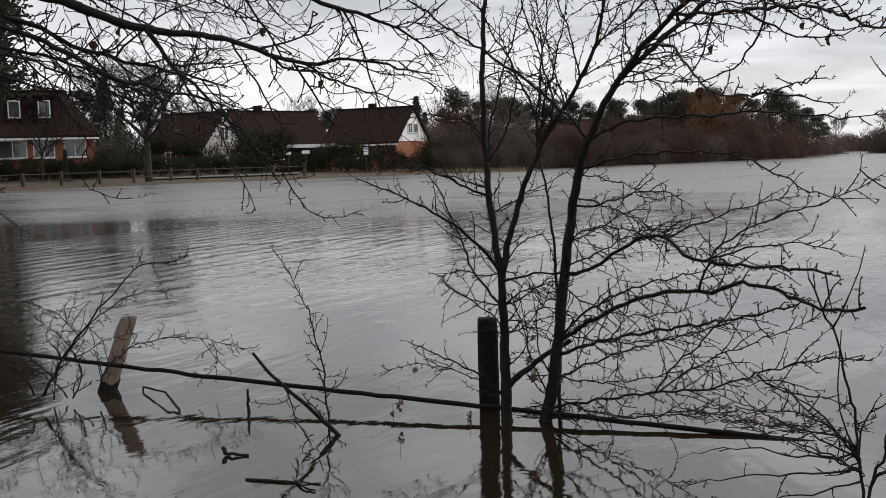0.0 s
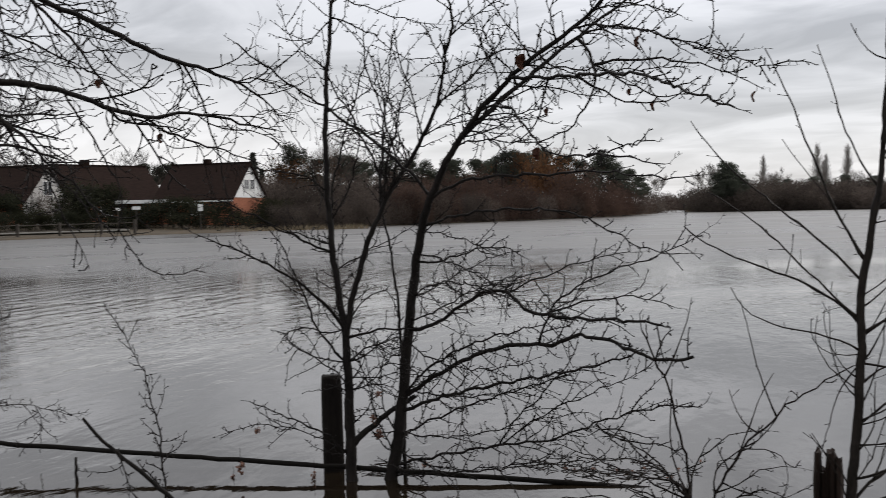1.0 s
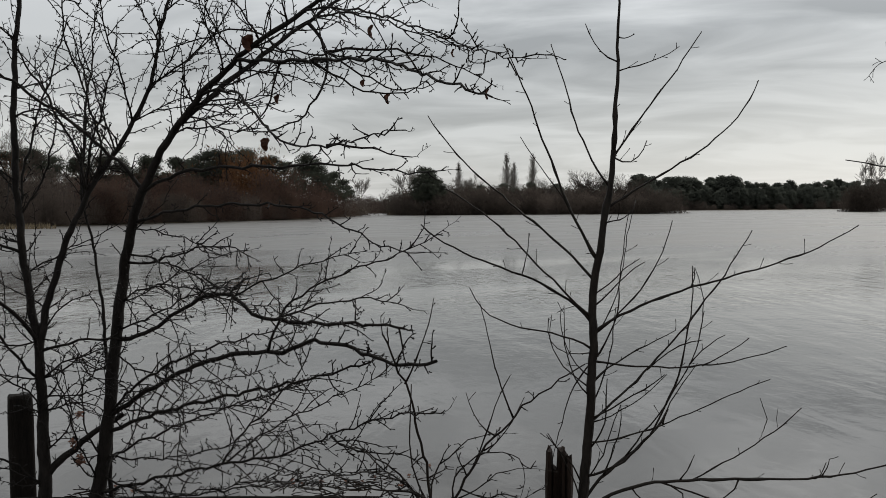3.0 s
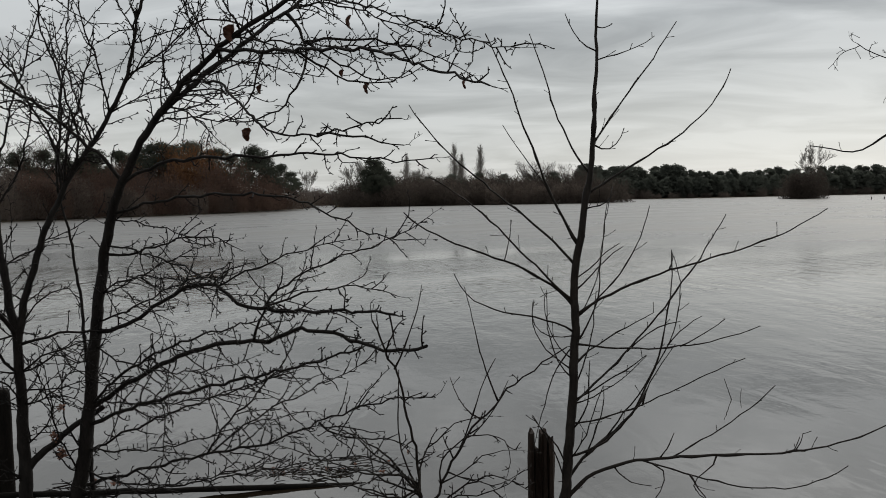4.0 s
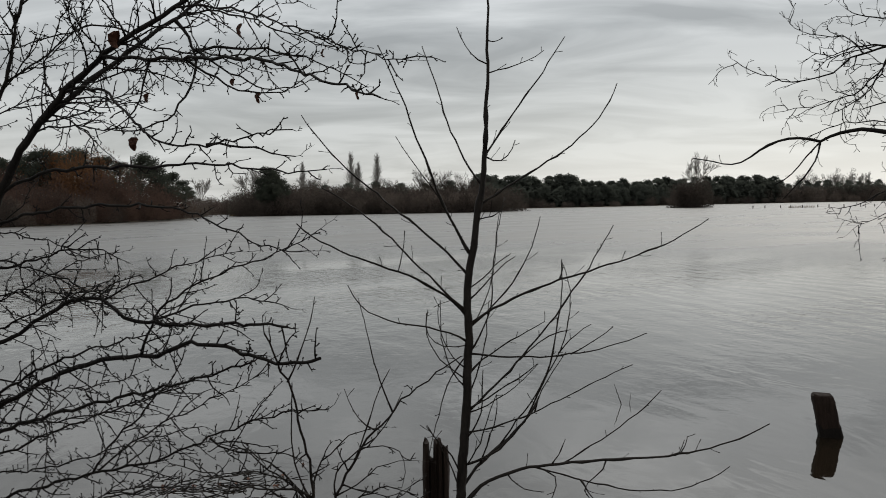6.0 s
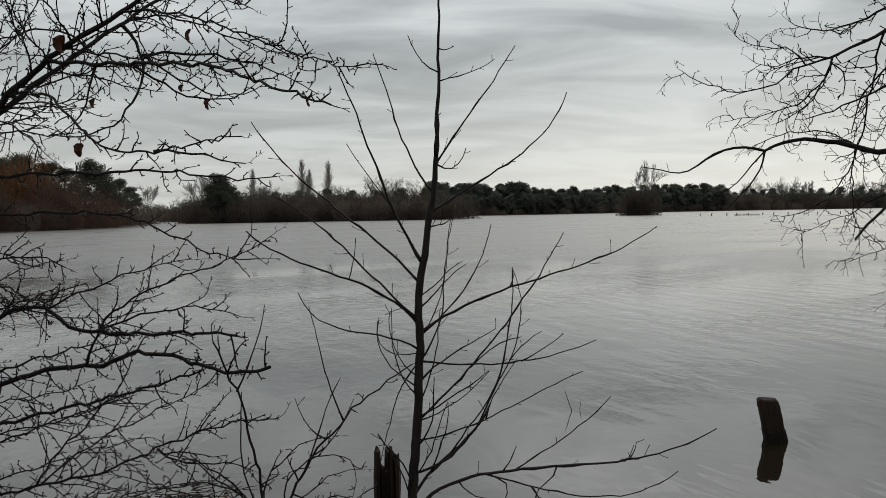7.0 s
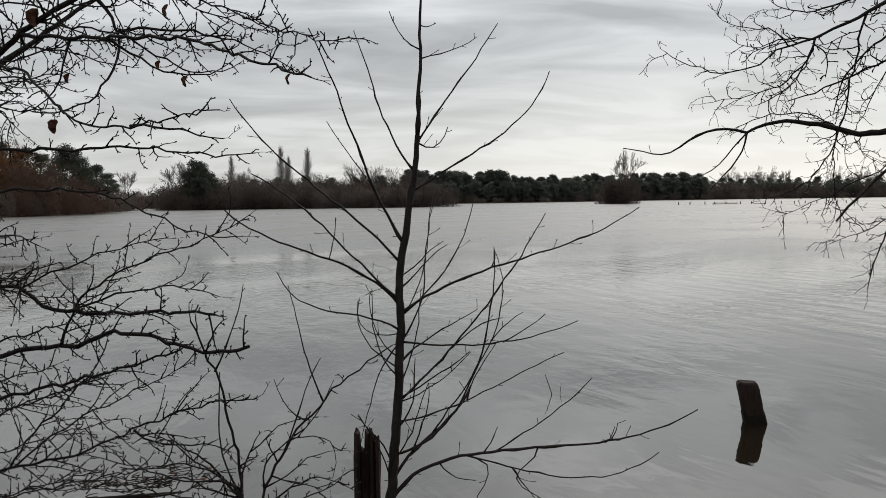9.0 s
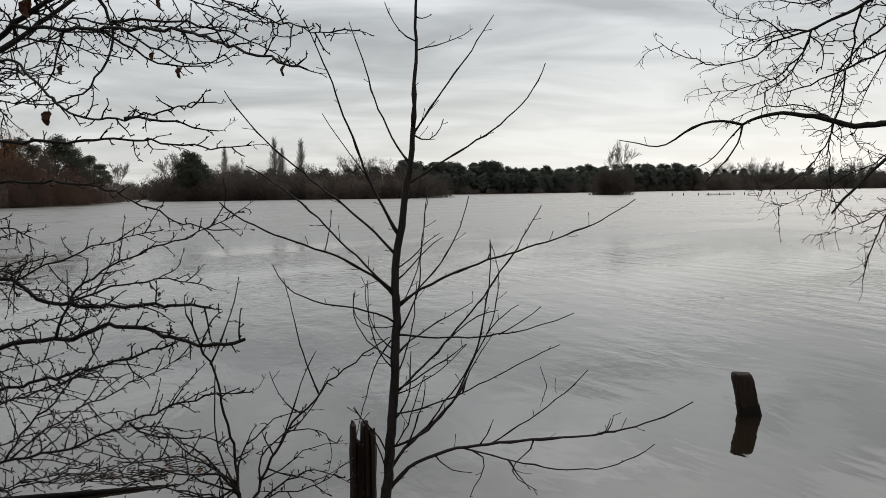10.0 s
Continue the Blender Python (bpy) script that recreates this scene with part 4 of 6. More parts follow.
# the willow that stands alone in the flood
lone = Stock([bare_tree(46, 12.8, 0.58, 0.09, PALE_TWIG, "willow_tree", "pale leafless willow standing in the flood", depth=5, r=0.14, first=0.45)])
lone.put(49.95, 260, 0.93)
mound = Stock([thicket(47, 8.6, 11.0, DULL, "willow_bush", "dense grey-brown willow bush standing in the flood", shoots=2200, coarse=1.3)])
mound.put(49.93, 255.5, 1.0)


# ---- fences, signs and posts across the water ----
def shore_fence():
    root = empty("shore_fence", polar(-17, 81, 0), "weathered wooden post-and-rail fence along the shore", "fence")
    o = Vector(root.location)
    frng = random.Random(5)
    spots = []
    for k in range(10):
        b = -27.0 + 17.5 * k / 9 + frng.uniform(-0.25, 0.25)
        r = shore(b) + 2.6
        spots.append(Vector(polar(b, r, 0)) - o + Vector((0, 0, max(0.15, land(b, r)))))
    for p in spots:
        bm = bmesh.new()
        box(bm, p.x - 0.11, p.y - 0.11, p.z - 0.3, p.x + 0.11, p.y + 0.11, p.z + 1.15 + frng.uniform(-0.08, 0.08))
        bmesh.ops.bevel(bm, geom=bm.edges[:], offset=0.02, segments=1, affect="EDGES")
        part("post", bm, FENCE_WOOD, root)
    for a, b in zip(spots, spots[1:]):
        for h in (0.45, 0.95):
            V, F = [], []
            tube(V, F, [a + Vector((0, 0, h)), (a + b) / 2 + Vector((0, 0, h - 0.03)), b + Vector((0, 0, h))], [0.035, 0.035, 0.035], 6)
            mesh_object("rail", V, F, FENCE_WOOD, root)


shore_fence()


def grass_path():
    verts, faces = [], []
    for k in range(40):
        b = -18.2 + 8.5 * k / 39
        for off in (4.5, 6.3):
            r = shore(b) + off
            verts.append(polar(b, r, land(b, r) + 0.14))
    for k in range(39):
        faces.append((2 * k, 2 * k + 1, 2 * k + 3, 2 * k + 2))
    return tagged(mesh_object("path", verts, faces, PATH_GREY), "pale gravel footpath behind the shore fence", "path", kind="structure")


grass_path()


def garden_sign(b, r, h, w, bh, label):
    z = land(b, r)
    root = empty("sign_board", polar(b, r, z), label, "sign", turn=-b)
    box_part("post", (-0.05, -0.05, -0.2, 0.05, 0.05, h), FENCE_WOOD, root)
    box_part("board", (-w / 2, -0.09, h - bh, w / 2, -0.053, h), WHITE, root, "white board")


garden_sign(-10.3, 92.5, 2.2, 0.4, 0.25, "small pale sign on a wooden post")
garden_sign(-9.3, 93.5, 2.3, 0.75, 0.3, "white sign board on a post in the garden")
garden_sign(-5.75, 95, 2.5, 0.45, 0.7, "white sign board on a post by the hedge")


def flooded_posts():
    prng = random.Random(8)
    first = None
    for k in range(15):
        b = 53.2 + 9.5 * k / 14 + prng.uniform(-0.15, 0.15)
        m = pose(*polar(b, 200 + 10 * k / 14, 0), prng.gauss(0, 3), prng.gauss(0, 3), prng.uniform(0, 90))
        if first is None:
            V, F = [], []
            tube(V, F, [Vector((0, 0, -0.6)), Vector((0, 0, 0.2)), Vector((0.01, 0, 0.55))], [0.10, 0.10, 0.09], 7)
            first = mesh_object("marsh_post", V, F, FENCE_WOOD)
            tagged(first, "short fence post standing in the distant flood", "post", "flooded meadow posts")
            first.matrix_basis = m
        else:
            copy_thing(first, m)


flooded_posts()


def reed_bed(b0, b1, r, count, seed, height, label):
    rr = random.Random(seed)
    V, F = [], []
    for _ in range(count):
        x, y, _z = polar(rr.uniform(b0, b1), r + rr.uniform(-1.5, 1.5))
        h, w = height * rr.uniform(0.5, 1.1), 0.04
        dx, dy = rr.gauss(0, 0.12), rr.gauss(0, 0.12)
        i = len(V)
        V.extend(((x - w, y, -0.1), (x + w, y, -0.1), (x + dx, y + dy, h)))
        F.append((i, i + 1, i + 2))
    tagged(mesh_object("reed_bed", V, F, REED), label, "reeds", kind="stuff")


reed_bed(22.6, 23.7, 236, 500, 71, 0.9, "dead straw-coloured reeds in the flood")
reed_bed(55.0, 56.4, 205, 200, 72, 0.5, "dead reeds standing in the distant flood")
reed_bed(-8, 4, 96, 900, 73, 0.6, "dead grass along the flooded garden edge")


# ---- near posts and the sunken pole ----
def worn_post(name, base, top, w, d, mat, label, seed, turn=0.0, wet=0.0):
    """A squared post with worn, chamfered edges, leaning from its base to its top."""
    prng = random.Random(seed)
    root = empty(name, base, label, "fence post", "old fence posts")
    axis = Vector(top) - Vector(base)
    V, F = [], []
    rings = 16
    ring = 16
    for j in range(rings + 2):
        u = -0.9 + 1.9 * min(j, rings) / rings
        c = axis * u
        s = 1.0
        if j == rings:
            s = 0.94
        if j == rings + 1:
            s, c = 0.80, axis * 1.0 + Vector((0, 0, 0.012))
        for k in range(ring):
            a = 2 * math.pi * (k + 0.5) / ring
            ca, sa = math.cos(a), math.sin(a)
            p = 0.22
            x = math.copysign(abs(ca) ** (p * 1.6), ca) * w / 2 * s
            y = math.copysign(abs(sa) ** (p * 1.6), sa) * d / 2 * s
            nz = noise.noise(Vector((x * 18 + seed, y * 18, u * 5))) * 0.008
            q = Matrix.Rotation(radians(turn), 3, "Z") @ Vector((x * (1 + nz * 6), y * (1 + nz * 6), 0))
            jag = noise.noise(Vector((x * 30, y * 30, seed))) * 0.012 if j >= rings else 0
            V.append(c + q + Vector((0, 0, jag)))
    for j in range(rings + 1):
        for k in range(ring):
            k2 = (k + 1) % ring
            F.append((j * ring + k, j * ring + k2, (j + 1) * ring + k2, (j + 1) * ring + k))
    F.append(tuple((rings + 1) * ring + k for k in range(ring)))
    shaft = mesh_object("shaft", V, F, mat, root)
    if wet:     # the soaked, algae-dark foot above the waterline
        V, F = [], []
        for j in range(6):
            u = -0.9 + (0.9 + wet) * j / 5
            for k in range(ring):
                a = 2 * math.pi * (k + 0.5) / ring
                ca, sa = math.cos(a), math.sin(a)
                q = Matrix.Rotation(radians(turn), 3, "Z") @ Vector((math.copysign(abs(ca) ** 0.35, ca) * (w / 2 + 0.006), math.copysign(abs(sa) ** 0.35, sa) * (d / 2 + 0.006), 0))
                V.append(axis * u + q * (1.0 if j < 5 else 0.97) + Vector((0, 0, prng.uniform(-0.025, 0.02) if j == 5 else 0)))
        for j in range(5):
            for k in range(ring):
                k2 = (k + 1) % ring
                F.append((j * ring + k, j * ring + k2, (j + 1) * ring + k2, (j + 1) * ring + k))
        F.append(tuple(5 * ring + k for k in range(ring)))
        mesh_object("wet_foot", V, F, POST_WOOD, root, "dark soaked foot of the post")
    return root


worn_post("fence_post", (0.455, 6.00, 0), (0.450, 6.03, 0.615), 0.138, 0.138, POST_WOOD, "near-black squared wooden fence post in the flood", 3)
worn_post("fence_post", (-2.449, 6.775, 0), (-2.326, 6.98, 0.530), 0.130, 0.12, POST_GREY, "pale weathered fence post leaning over the flood", 4, 15, wet=0.16)
worn_post("fence_post", (6.175, 3.98, 0), (6.155, 4.035, 0.280), 0.15, 0.14, POST_ROT, "short brown fence post tilted in open water", 5, -48, wet=0.28)


def split_stump():
    """A rotten post broken into upright shards."""
    root = empty("broken_post", (3.05, 4.30, 0), "rotten broken fence post split into jagged shards", "fence post", "old fence posts", turn=-34)
    prng = random.Random(17)
    for x0, x1, top, back in ((-0.120, -0.078, 0.395, 0.0), (-0.098, -0.035, 0.31, 0.02), (-0.062, -0.022, 0.385, 0.012), (-0.040, -0.008, 0.40, -0.004), (-0.018, 0.026, 0.375, 0.006)):
        V, F = [], []
        n, rows = 7, 14
        for j in range(rows):
            u = j / (rows - 1)
            for k in range(n):
                a = 2 * math.pi * k / n
                x = (x0 + x1) / 2 + math.cos(a) * (x1 - x0) * 0.53
                y = back + math.sin(a) * 0.075
                z = -0.5 + (top + 0.5) * u
                nz = noise.noise(Vector((x * 40, y * 40, z * 7)))
                if j == rows - 1:
                    z += prng.uniform(-0.035, 0.012)
                shrink = 1 - 0.25 * max(0, u - 0.85) / 0.15
                V.append(Vector(((x0 + x1) / 2 + (x - (x0 + x1) / 2) * shrink + nz * 0.006, y * shrink + nz * 0.006, z)))
        for j in range(rows - 1):
            for k in range(n):
                k2 = (k + 1) % n
                F.append((j * n + k, j * n + k2, (j + 1) * n + k2, (j + 1) * n + k))
        F.append(tuple((rows - 1) * n + k for k in range(n)))
        mesh_object("shard", V, F, POST_ROT, root)


split_stump()


def sunken_pole():
    root = empty("fence_pole", (-2.4, 6.62, 0), "long dark wet pole sagging from the fence into the water", "fence rail")
    o = Vector(root.location)
    prng = random.Random(23)
    P = [Vector((-4.3, 7.15, 0.40)), Vector((-2.1, 6.80, 0.115)), Vector((0.0, 5.93, 0.11)), Vector((2.35, 5.18, -0.012))]
    pts = [p - o + Vector((prng.gauss(0, 0.003), prng.gauss(0, 0.003), prng.gauss(0, 0.002))) for p in bezier(P, 60)]
    V, F = [], []
    tube(V, F, pts, [0.0165 + prng.uniform(-0.0008, 0.0008) for k in range(60)], 8)
    mesh_object("pole", V, F, RAIL, root, smooth=True)


sunken_pole()


def weed_clump(x, y, z, h, seed):
    """A scrap of dead leaves and stalks caught on a twig."""
    root = empty("weed_scrap", (x, y, z), "scrap of dead leaves caught over the water", "flotsam", "caught scraps")
    wr = random.Random(seed)
    V, F = [], []
    leaf_cloud(wr, V, F, (0, 0, -h * 0.5), h * 0.3, 26, h * 0.16, 1.6)
    mesh_object("dead_leaves", V, F, DEAD_LEAF, root)
    V, F = [], []
    tube(V, F, [Vector((0, 0, h * 0.9)), Vector((0.003, 0, h * 0.3)), Vector((0, 0, -h * 0.6))], [0.0015, 0.0015, 0.001], 3)
    mesh_object("stalk", V, F, TWIG, root)


for k, (x, y, z, h) in enumerate(((0.32, 5.8, 0.06, 0.07), (-0.14, 5.75, 0.16, 0.09), (-0.02, 5.65, 0.40, 0.06), (0.72, 5.5, 0.62, 0.07), (0.73, 5.6, 0.36, 0.10), (0.70, 5.6, 0.45, 0.07), (-0.2, 5.95, 0.03, 0.05))):
    weed_clump(x, y, z, h, 300 + k)


def loose_stick(name, pts, r, label, seed):
    root = empty(name, pts[0], label, "stick", "floating sticks")
    o = Vector(pts[0])
    sr = random.Random(seed)
    P = [Vector(p) for p in pts]
    V, F = [], []
    fine = []
    for a, b in zip(P, P[1:]):
        for k in range(5):
            fine.append(a.lerp(b, k / 5) - o + Vector((sr.gauss(0, r * 0.25), sr.gauss(0, r * 0.25), sr.gauss(0, r * 0.25))))
    fine.append(P[-1] - o)
    tube(V, F, fine, [r * (1 - 0.5 * i / len(fine)) * sr.uniform(0.85, 1.15) for i in range(len(fine))], 7)
    mesh_object("wood", V, F, BARK, root, smooth=True)
    return root


loose_stick("bent_stick", [(-1.66, 6.05, -0.04), (-1.70, 6.12, 0.01), (-1.88, 6.4, 0.07), (-2.16, 6.75, 0.03), (-2.2, 6.8, -0.03)], 0.011, "dark bent stick arching out of the water", 1)
loose_stick("upright_stick", [(-1.2, 6.08, -0.15), (-1.2, 6.08, 0.06), (-1.205, 6.08, 0.16)], 0.013, "short dark stick standing in the water", 2)
loose_stick("floating_stick", [(-0.90, 4.67, 0.004), (-0.72, 4.63, 0.008), (-0.48, 4.58, 0.006)], 0.008, "dark stick floating on the water", 3)
loose_stick("floating_stick", [(-0.62, 4.62, 0.010), (-0.55, 4.50, 0.012), (-0.49, 4.47, 0.006)], 0.008, "dark stick floating on the water", 4)
loose_stick("floating_stick", [(-1.13, 5.12, 0.05), (-1.12, 5.1, 0.012), (-1.05, 5.09, 0.012), (-0.98, 5.09, 0.005)], 0.013, "short dark driftwood floating on the water", 5)
loose_stick("drift_sprig", [(5.83, 5.66, -0.05), (5.80, 5.68, 0.06), (5.77, 5.70, 0.17)], 0.004, "thin sprig standing in open water", 6)
loose_stick("drift_sprig", [(5.90, 5.66, -0.05), (5.91, 5.66, 0.03), (5.92, 5.66, 0.08)], 0.003, "thin sprig standing in open water", 7)


def drift_raft(x, y, length, width, turn, count, seed):
    """Broken twigs and leaf scraps that the water has gathered under the branches."""
    root = empty("drift_raft", (x, y, 0), "floating raft of broken twigs and dead leaves", "flotsam", turn=turn)
    dr = random.Random(seed)
    V, F = [], []
    for _ in range(count):
        p = Vector((dr.gauss(0, 0.3) * length, dr.gauss(0, 0.3) * width, 0.004))
        a = dr.gauss(0, 0.7)
        d = Vector((math.cos(a), math.sin(a), dr.gauss(0.05, 0.12))) * dr.uniform(0.03, 0.16)
        bend = Vector((dr.gauss(0, 0.012), dr.gauss(0, 0.012), 0.004))
        tube(V, F, [p - d * 0.5, p + bend, p + d * 0.5], [0.0035, 0.003, 0.002], 4)
    tagged(mesh_object("twig_litter", V, F, TWIG, root), kind="stuff")
    V, F = [], []
    for _ in range(count // 6):
        leaf_cloud(dr, V, F, (dr.gauss(0, 0.28) * length, dr.gauss(0, 0.28) * width, 0.008), 0.02, 3, 0.014, 0.3)
    tagged(mesh_object("dead_leaves", V, F, DEAD_LEAF, root), kind="stuff")


drift_raft(2.28, 5.56, 0.95, 0.40, -6, 60, 401)
drift_raft(0.85, 5.98, 0.5, 0.25, 10, 35, 402)


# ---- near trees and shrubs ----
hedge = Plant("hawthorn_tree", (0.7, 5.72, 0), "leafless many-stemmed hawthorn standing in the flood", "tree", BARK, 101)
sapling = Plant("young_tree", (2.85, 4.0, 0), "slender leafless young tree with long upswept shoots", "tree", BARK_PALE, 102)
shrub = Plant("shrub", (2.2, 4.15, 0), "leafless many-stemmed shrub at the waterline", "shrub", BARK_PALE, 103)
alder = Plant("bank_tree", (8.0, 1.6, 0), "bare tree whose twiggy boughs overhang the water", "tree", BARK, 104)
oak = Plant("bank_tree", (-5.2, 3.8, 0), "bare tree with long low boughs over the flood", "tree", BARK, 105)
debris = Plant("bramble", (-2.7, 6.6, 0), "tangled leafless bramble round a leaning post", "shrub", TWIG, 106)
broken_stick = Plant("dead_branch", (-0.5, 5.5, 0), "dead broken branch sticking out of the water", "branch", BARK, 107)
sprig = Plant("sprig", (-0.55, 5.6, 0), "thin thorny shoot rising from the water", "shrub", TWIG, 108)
hedge.bough("t1", None, (0.56, 5.73, -0.02), (-0.01, 0, 0.33), (0, 0, 0.66), (-0.02, 0, 0.99), 0.0386, 0.0235, "rough")
hedge.bough("t1u", "t1", 1.00, (-0.11, 0.04, 0.64), (-0.12, 0.07, 1.3), (-0.04, 0.1, 1.94), 0.0235, 0.0118, "few")
hedge.bough("t1b", "t1", 0.96, (0.07, -0.04, 0.38), (0.18, -0.09, 0.78), (0.42, -0.14, 1.09), 0.0202, 0.01345, "haw")
hedge.bough("t1bx", "t1b", 1.0, (0.13, -0.03, 0.22), (0.23, -0.07, 0.44), (0.22, -0.09, 0.7), 0.01345, 0.0067, "haw")
hedge.bough("t2", None, (0.8, 5.71, -0.03), (0.11, -0.04, 0.44), (0.1, -0.07, 0.89), (0.18, -0.11, 1.33), 0.0403, 0.0286, "rough")
hedge.bough("t2u", "t2", 1.00, (0.01, -0.22, 0.54), (0.26, -0.48, 0.99), (0.64, -0.79, 1.28), 0.0286, 0.0118, "few")
hedge.bough("t3", None, (0.9, 5.71, -0.04), (0, 0.03, 0.59), (0.03, 0.06, 1.21), (-0.11, 0.11, 1.78), 0.0134, 0.0059, "few")
hedge.bough("t3u", "t3", 1.00, (0, 0.03, 0.34), (0.11, 0.06, 0.67), (-0.04, 0.1, 0.99), 0.0059, 0.0025, "haw")
hedge.bough("x1", "t2u", 0.32, (-0.29, 0.11, 0.42), (-0.77, 0.25, 0.62), (-1.14, 0.37, 0.98), 0.0086, 0.004, "haw")
hedge.bough("x2", "t1b", 0.75, (-0.04, 0.07, 0.33), (-0.24, 0.15, 0.6), (-0.38, 0.22, 0.9), 0.0065, 0.0032, "haw")
hedge.bough("x3", "t1u", 0.33, (0.01, 0.1, 0.42), (0.19, 0.19, 0.79), (0.29, 0.28, 1.19), 0.0065, 0.0032, "haw")
hedge.bough("x4", "t1b", 0.74, (-0.02, -0.09, 0.28), (0.12, -0.2, 0.54), (0.13, -0.31, 0.81), 0.0058, 0.0024, "haw")
hedge.bough("x5", "t1b", 0.98, (-0.05, 0.07, 0.23), (-0.13, 0.14, 0.45), (-0.15, 0.21, 0.68), 0.0043, 0.0024, "haw")
hedge.bough("x6", "t1bx", 0.45, (0.07, -0.07, 0.08), (0.11, -0.14, 0.17), (0.14, -0.21, 0.28), 0.0043, 0.0024, "haw")
hedge.bough("l1", "t1", 0.99, (-0.18, -0.14, 0.33), (-0.53, -0.29, 0.5), (-0.85, -0.45, 0.64), 0.0122, 0.0032, "haw")
hedge.bough("l2", "t1u", 0.25, (-0.28, -0.07, 0.11), (-0.5, -0.17, 0.29), (-0.77, -0.25, 0.38), 0.0065, 0.0024, "haw")
hedge.bough("l3", "t1", 0.78, (-0.27, -0.05, 0.22), (-0.25, -0.12, 0.6), (-0.46, -0.17, 0.86), 0.0072, 0.0024, "haw")
hedge.bough("l4", "t1", 0.57, (-0.04, -0.09, 0.24), (-0.26, -0.18, 0.26), (-0.37, -0.28, 0.41), 0.0043, 0.0024, "haw")
hedge.bough("l5", "t1", 0.16, (-0.14, -0.09, 0.24), (-0.4, -0.17, 0.31), (-0.61, -0.26, 0.45), 0.0065, 0.0024, "haw")
hedge.bough("l6", "t1", 0.20, (-0.23, -0.08, 0.14), (-0.48, -0.16, 0.32), (-0.76, -0.25, 0.22), 0.0036, 0.0018, "haw")
hedge.bough("l7", "t1u", 0.19, (0.16, 0.06, 0.12), (0.36, 0.11, 0.17), (0.53, 0.17, 0.28), 0.0043, 0.0018, "haw")
hedge.bough("m1", "t1", 0.94, (0.13, -0.07, 0.05), (0.27, -0.15, 0.08), (0.4, -0.22, 0.07), 0.0072, 0.0048, "haw")
hedge.bough("m2", "t1", 0.78, (0.1, -0.1, 0.12), (0.25, -0.21, 0.18), (0.4, -0.32, 0.2), 0.005, 0.0024, "haw")
hedge.bough("r1", "t2", 0.75, (0.23, -0.27, -0.02), (0.4, -0.54, 0.48), (0.55, -0.85, 0.19), 0.0122, 0.0085, "haw")
hedge.bough("r1x", "r1", 1.0, (0.16, -0.28, -0.06), (0.32, -0.59, 0.02), (0.44, -0.91, 0), 0.0085, 0.0048, "haw")
hedge.bough("r4", "t2", 0.42, (0.24, -0.28, 0.22), (0.47, -0.59, 0.45), (0.73, -0.95, 0.43), 0.0144, 0.0108, "haw")
hedge.bough("r4x", "r4", 1.0, (0.19, -0.28, 0.21), (0.29, -0.6, -0.08), (0.42, -0.92, 0.06), 0.0108, 0.0072, "haw")
hedge.bough("r2", "r4", 0.93, (0.02, -0.15, 0.45), (0.49, -0.35, 0.39), (0.73, -0.55, 0.62), 0.0058, 0.0018, "haw")
hedge.bough("r3", "r1", 0.86, (0.19, -0.1, 0.11), (0.39, -0.22, 0.2), (0.59, -0.34, 0.23), 0.0043, 0.0018, "haw")
hedge.bough("r1b", "r1x", 0.16, (0.2, -0.08, 0.08), (0.44, -0.16, 0.15), (0.64, -0.24, 0.04), 0.005, 0.0018, "haw")
hedge.bough("r5", "t2", 0.43, (0.17, -0.36, 0.34), (0.41, -0.78, 0.46), (0.6, -1.24, 0.57), 0.0072, 0.0024, "haw")
hedge.bough("r6", "t2", 0.35, (0.37, -0.48, 0.27), (0.75, -1.05, 0.35), (0.95, -1.66, 0.57), 0.0108, 0.004, "haw")
hedge.bough("r7", "t2", 0.23, (0.3, -0.36, 0.25), (0.57, -0.79, 0.41), (0.78, -1.25, 0.57), 0.0058, 0.0024, "haw")
hedge.bough("r8", "t1", 0.23, (0.11, -0.01, 0.14), (0.27, -0.02, 0.23), (0.42, -0.03, 0.32), 0.02, 0.014, "few")
hedge.bough("r9", "t2", 0.09, (0.3, -0.27, 0.12), (0.54, -0.58, 0.25), (0.78, -0.92, 0.33), 0.0072, 0.0048, "haw")
hedge.bough("r9x", "r9", 1.0, (0.18, -0.3, 0.15), (0.35, -0.6, 0.33), (0.47, -0.96, 0.36), 0.0048, 0.0024, "haw")
hedge.bough("r10", "r9", 0.70, (0.09, -0.1, 0.25), (0.35, -0.22, 0.38), (0.39, -0.32, 0.64), 0.005, 0.0024, "haw")
hedge.bough("r12", "r9", 0.72, (0.21, -0.13, 0.25), (0.5, -0.29, 0.33), (0.75, -0.45, 0.5), 0.0043, 0.0018, "haw")
hedge.bough("r11", "t2", 0.04, (0.44, -0.46, 0.1), (0.79, -0.99, 0.3), (1.04, -1.57, 0.45), 0.005, 0.0018, "haw")
hedge.bough("r13", "r6", 0.28, (0.02, -0.14, -0.13), (-0.04, -0.27, -0.26), (-0.15, -0.39, -0.34), 0.0029, 0.0018, "haw")
hedge.bough("r14", "r9x", 0.34, (0.1, -0.07, -0.14), (0.25, -0.14, -0.04), (0.37, -0.22, -0.12), 0.0043, 0.0018, "haw")
hedge.bough("u1", "t2u", 0.31, (0.18, -0.27, 0.19), (0.45, -0.56, 0.1), (0.63, -0.87, 0.12), 0.008, 0.005, "sparse")
hedge.bough("u1x", "u1", 1.0, (0.15, -0.25, 0.02), (0.27, -0.51, -0.08), (0.37, -0.79, -0.05), 0.005, 0.002, "sparse")
hedge.bough("u2", "t2u", 0.20, (0.25, -0.25, 0.11), (0.47, -0.57, 0.11), (0.66, -0.88, 0.08), 0.007, 0.0045, "sparse")
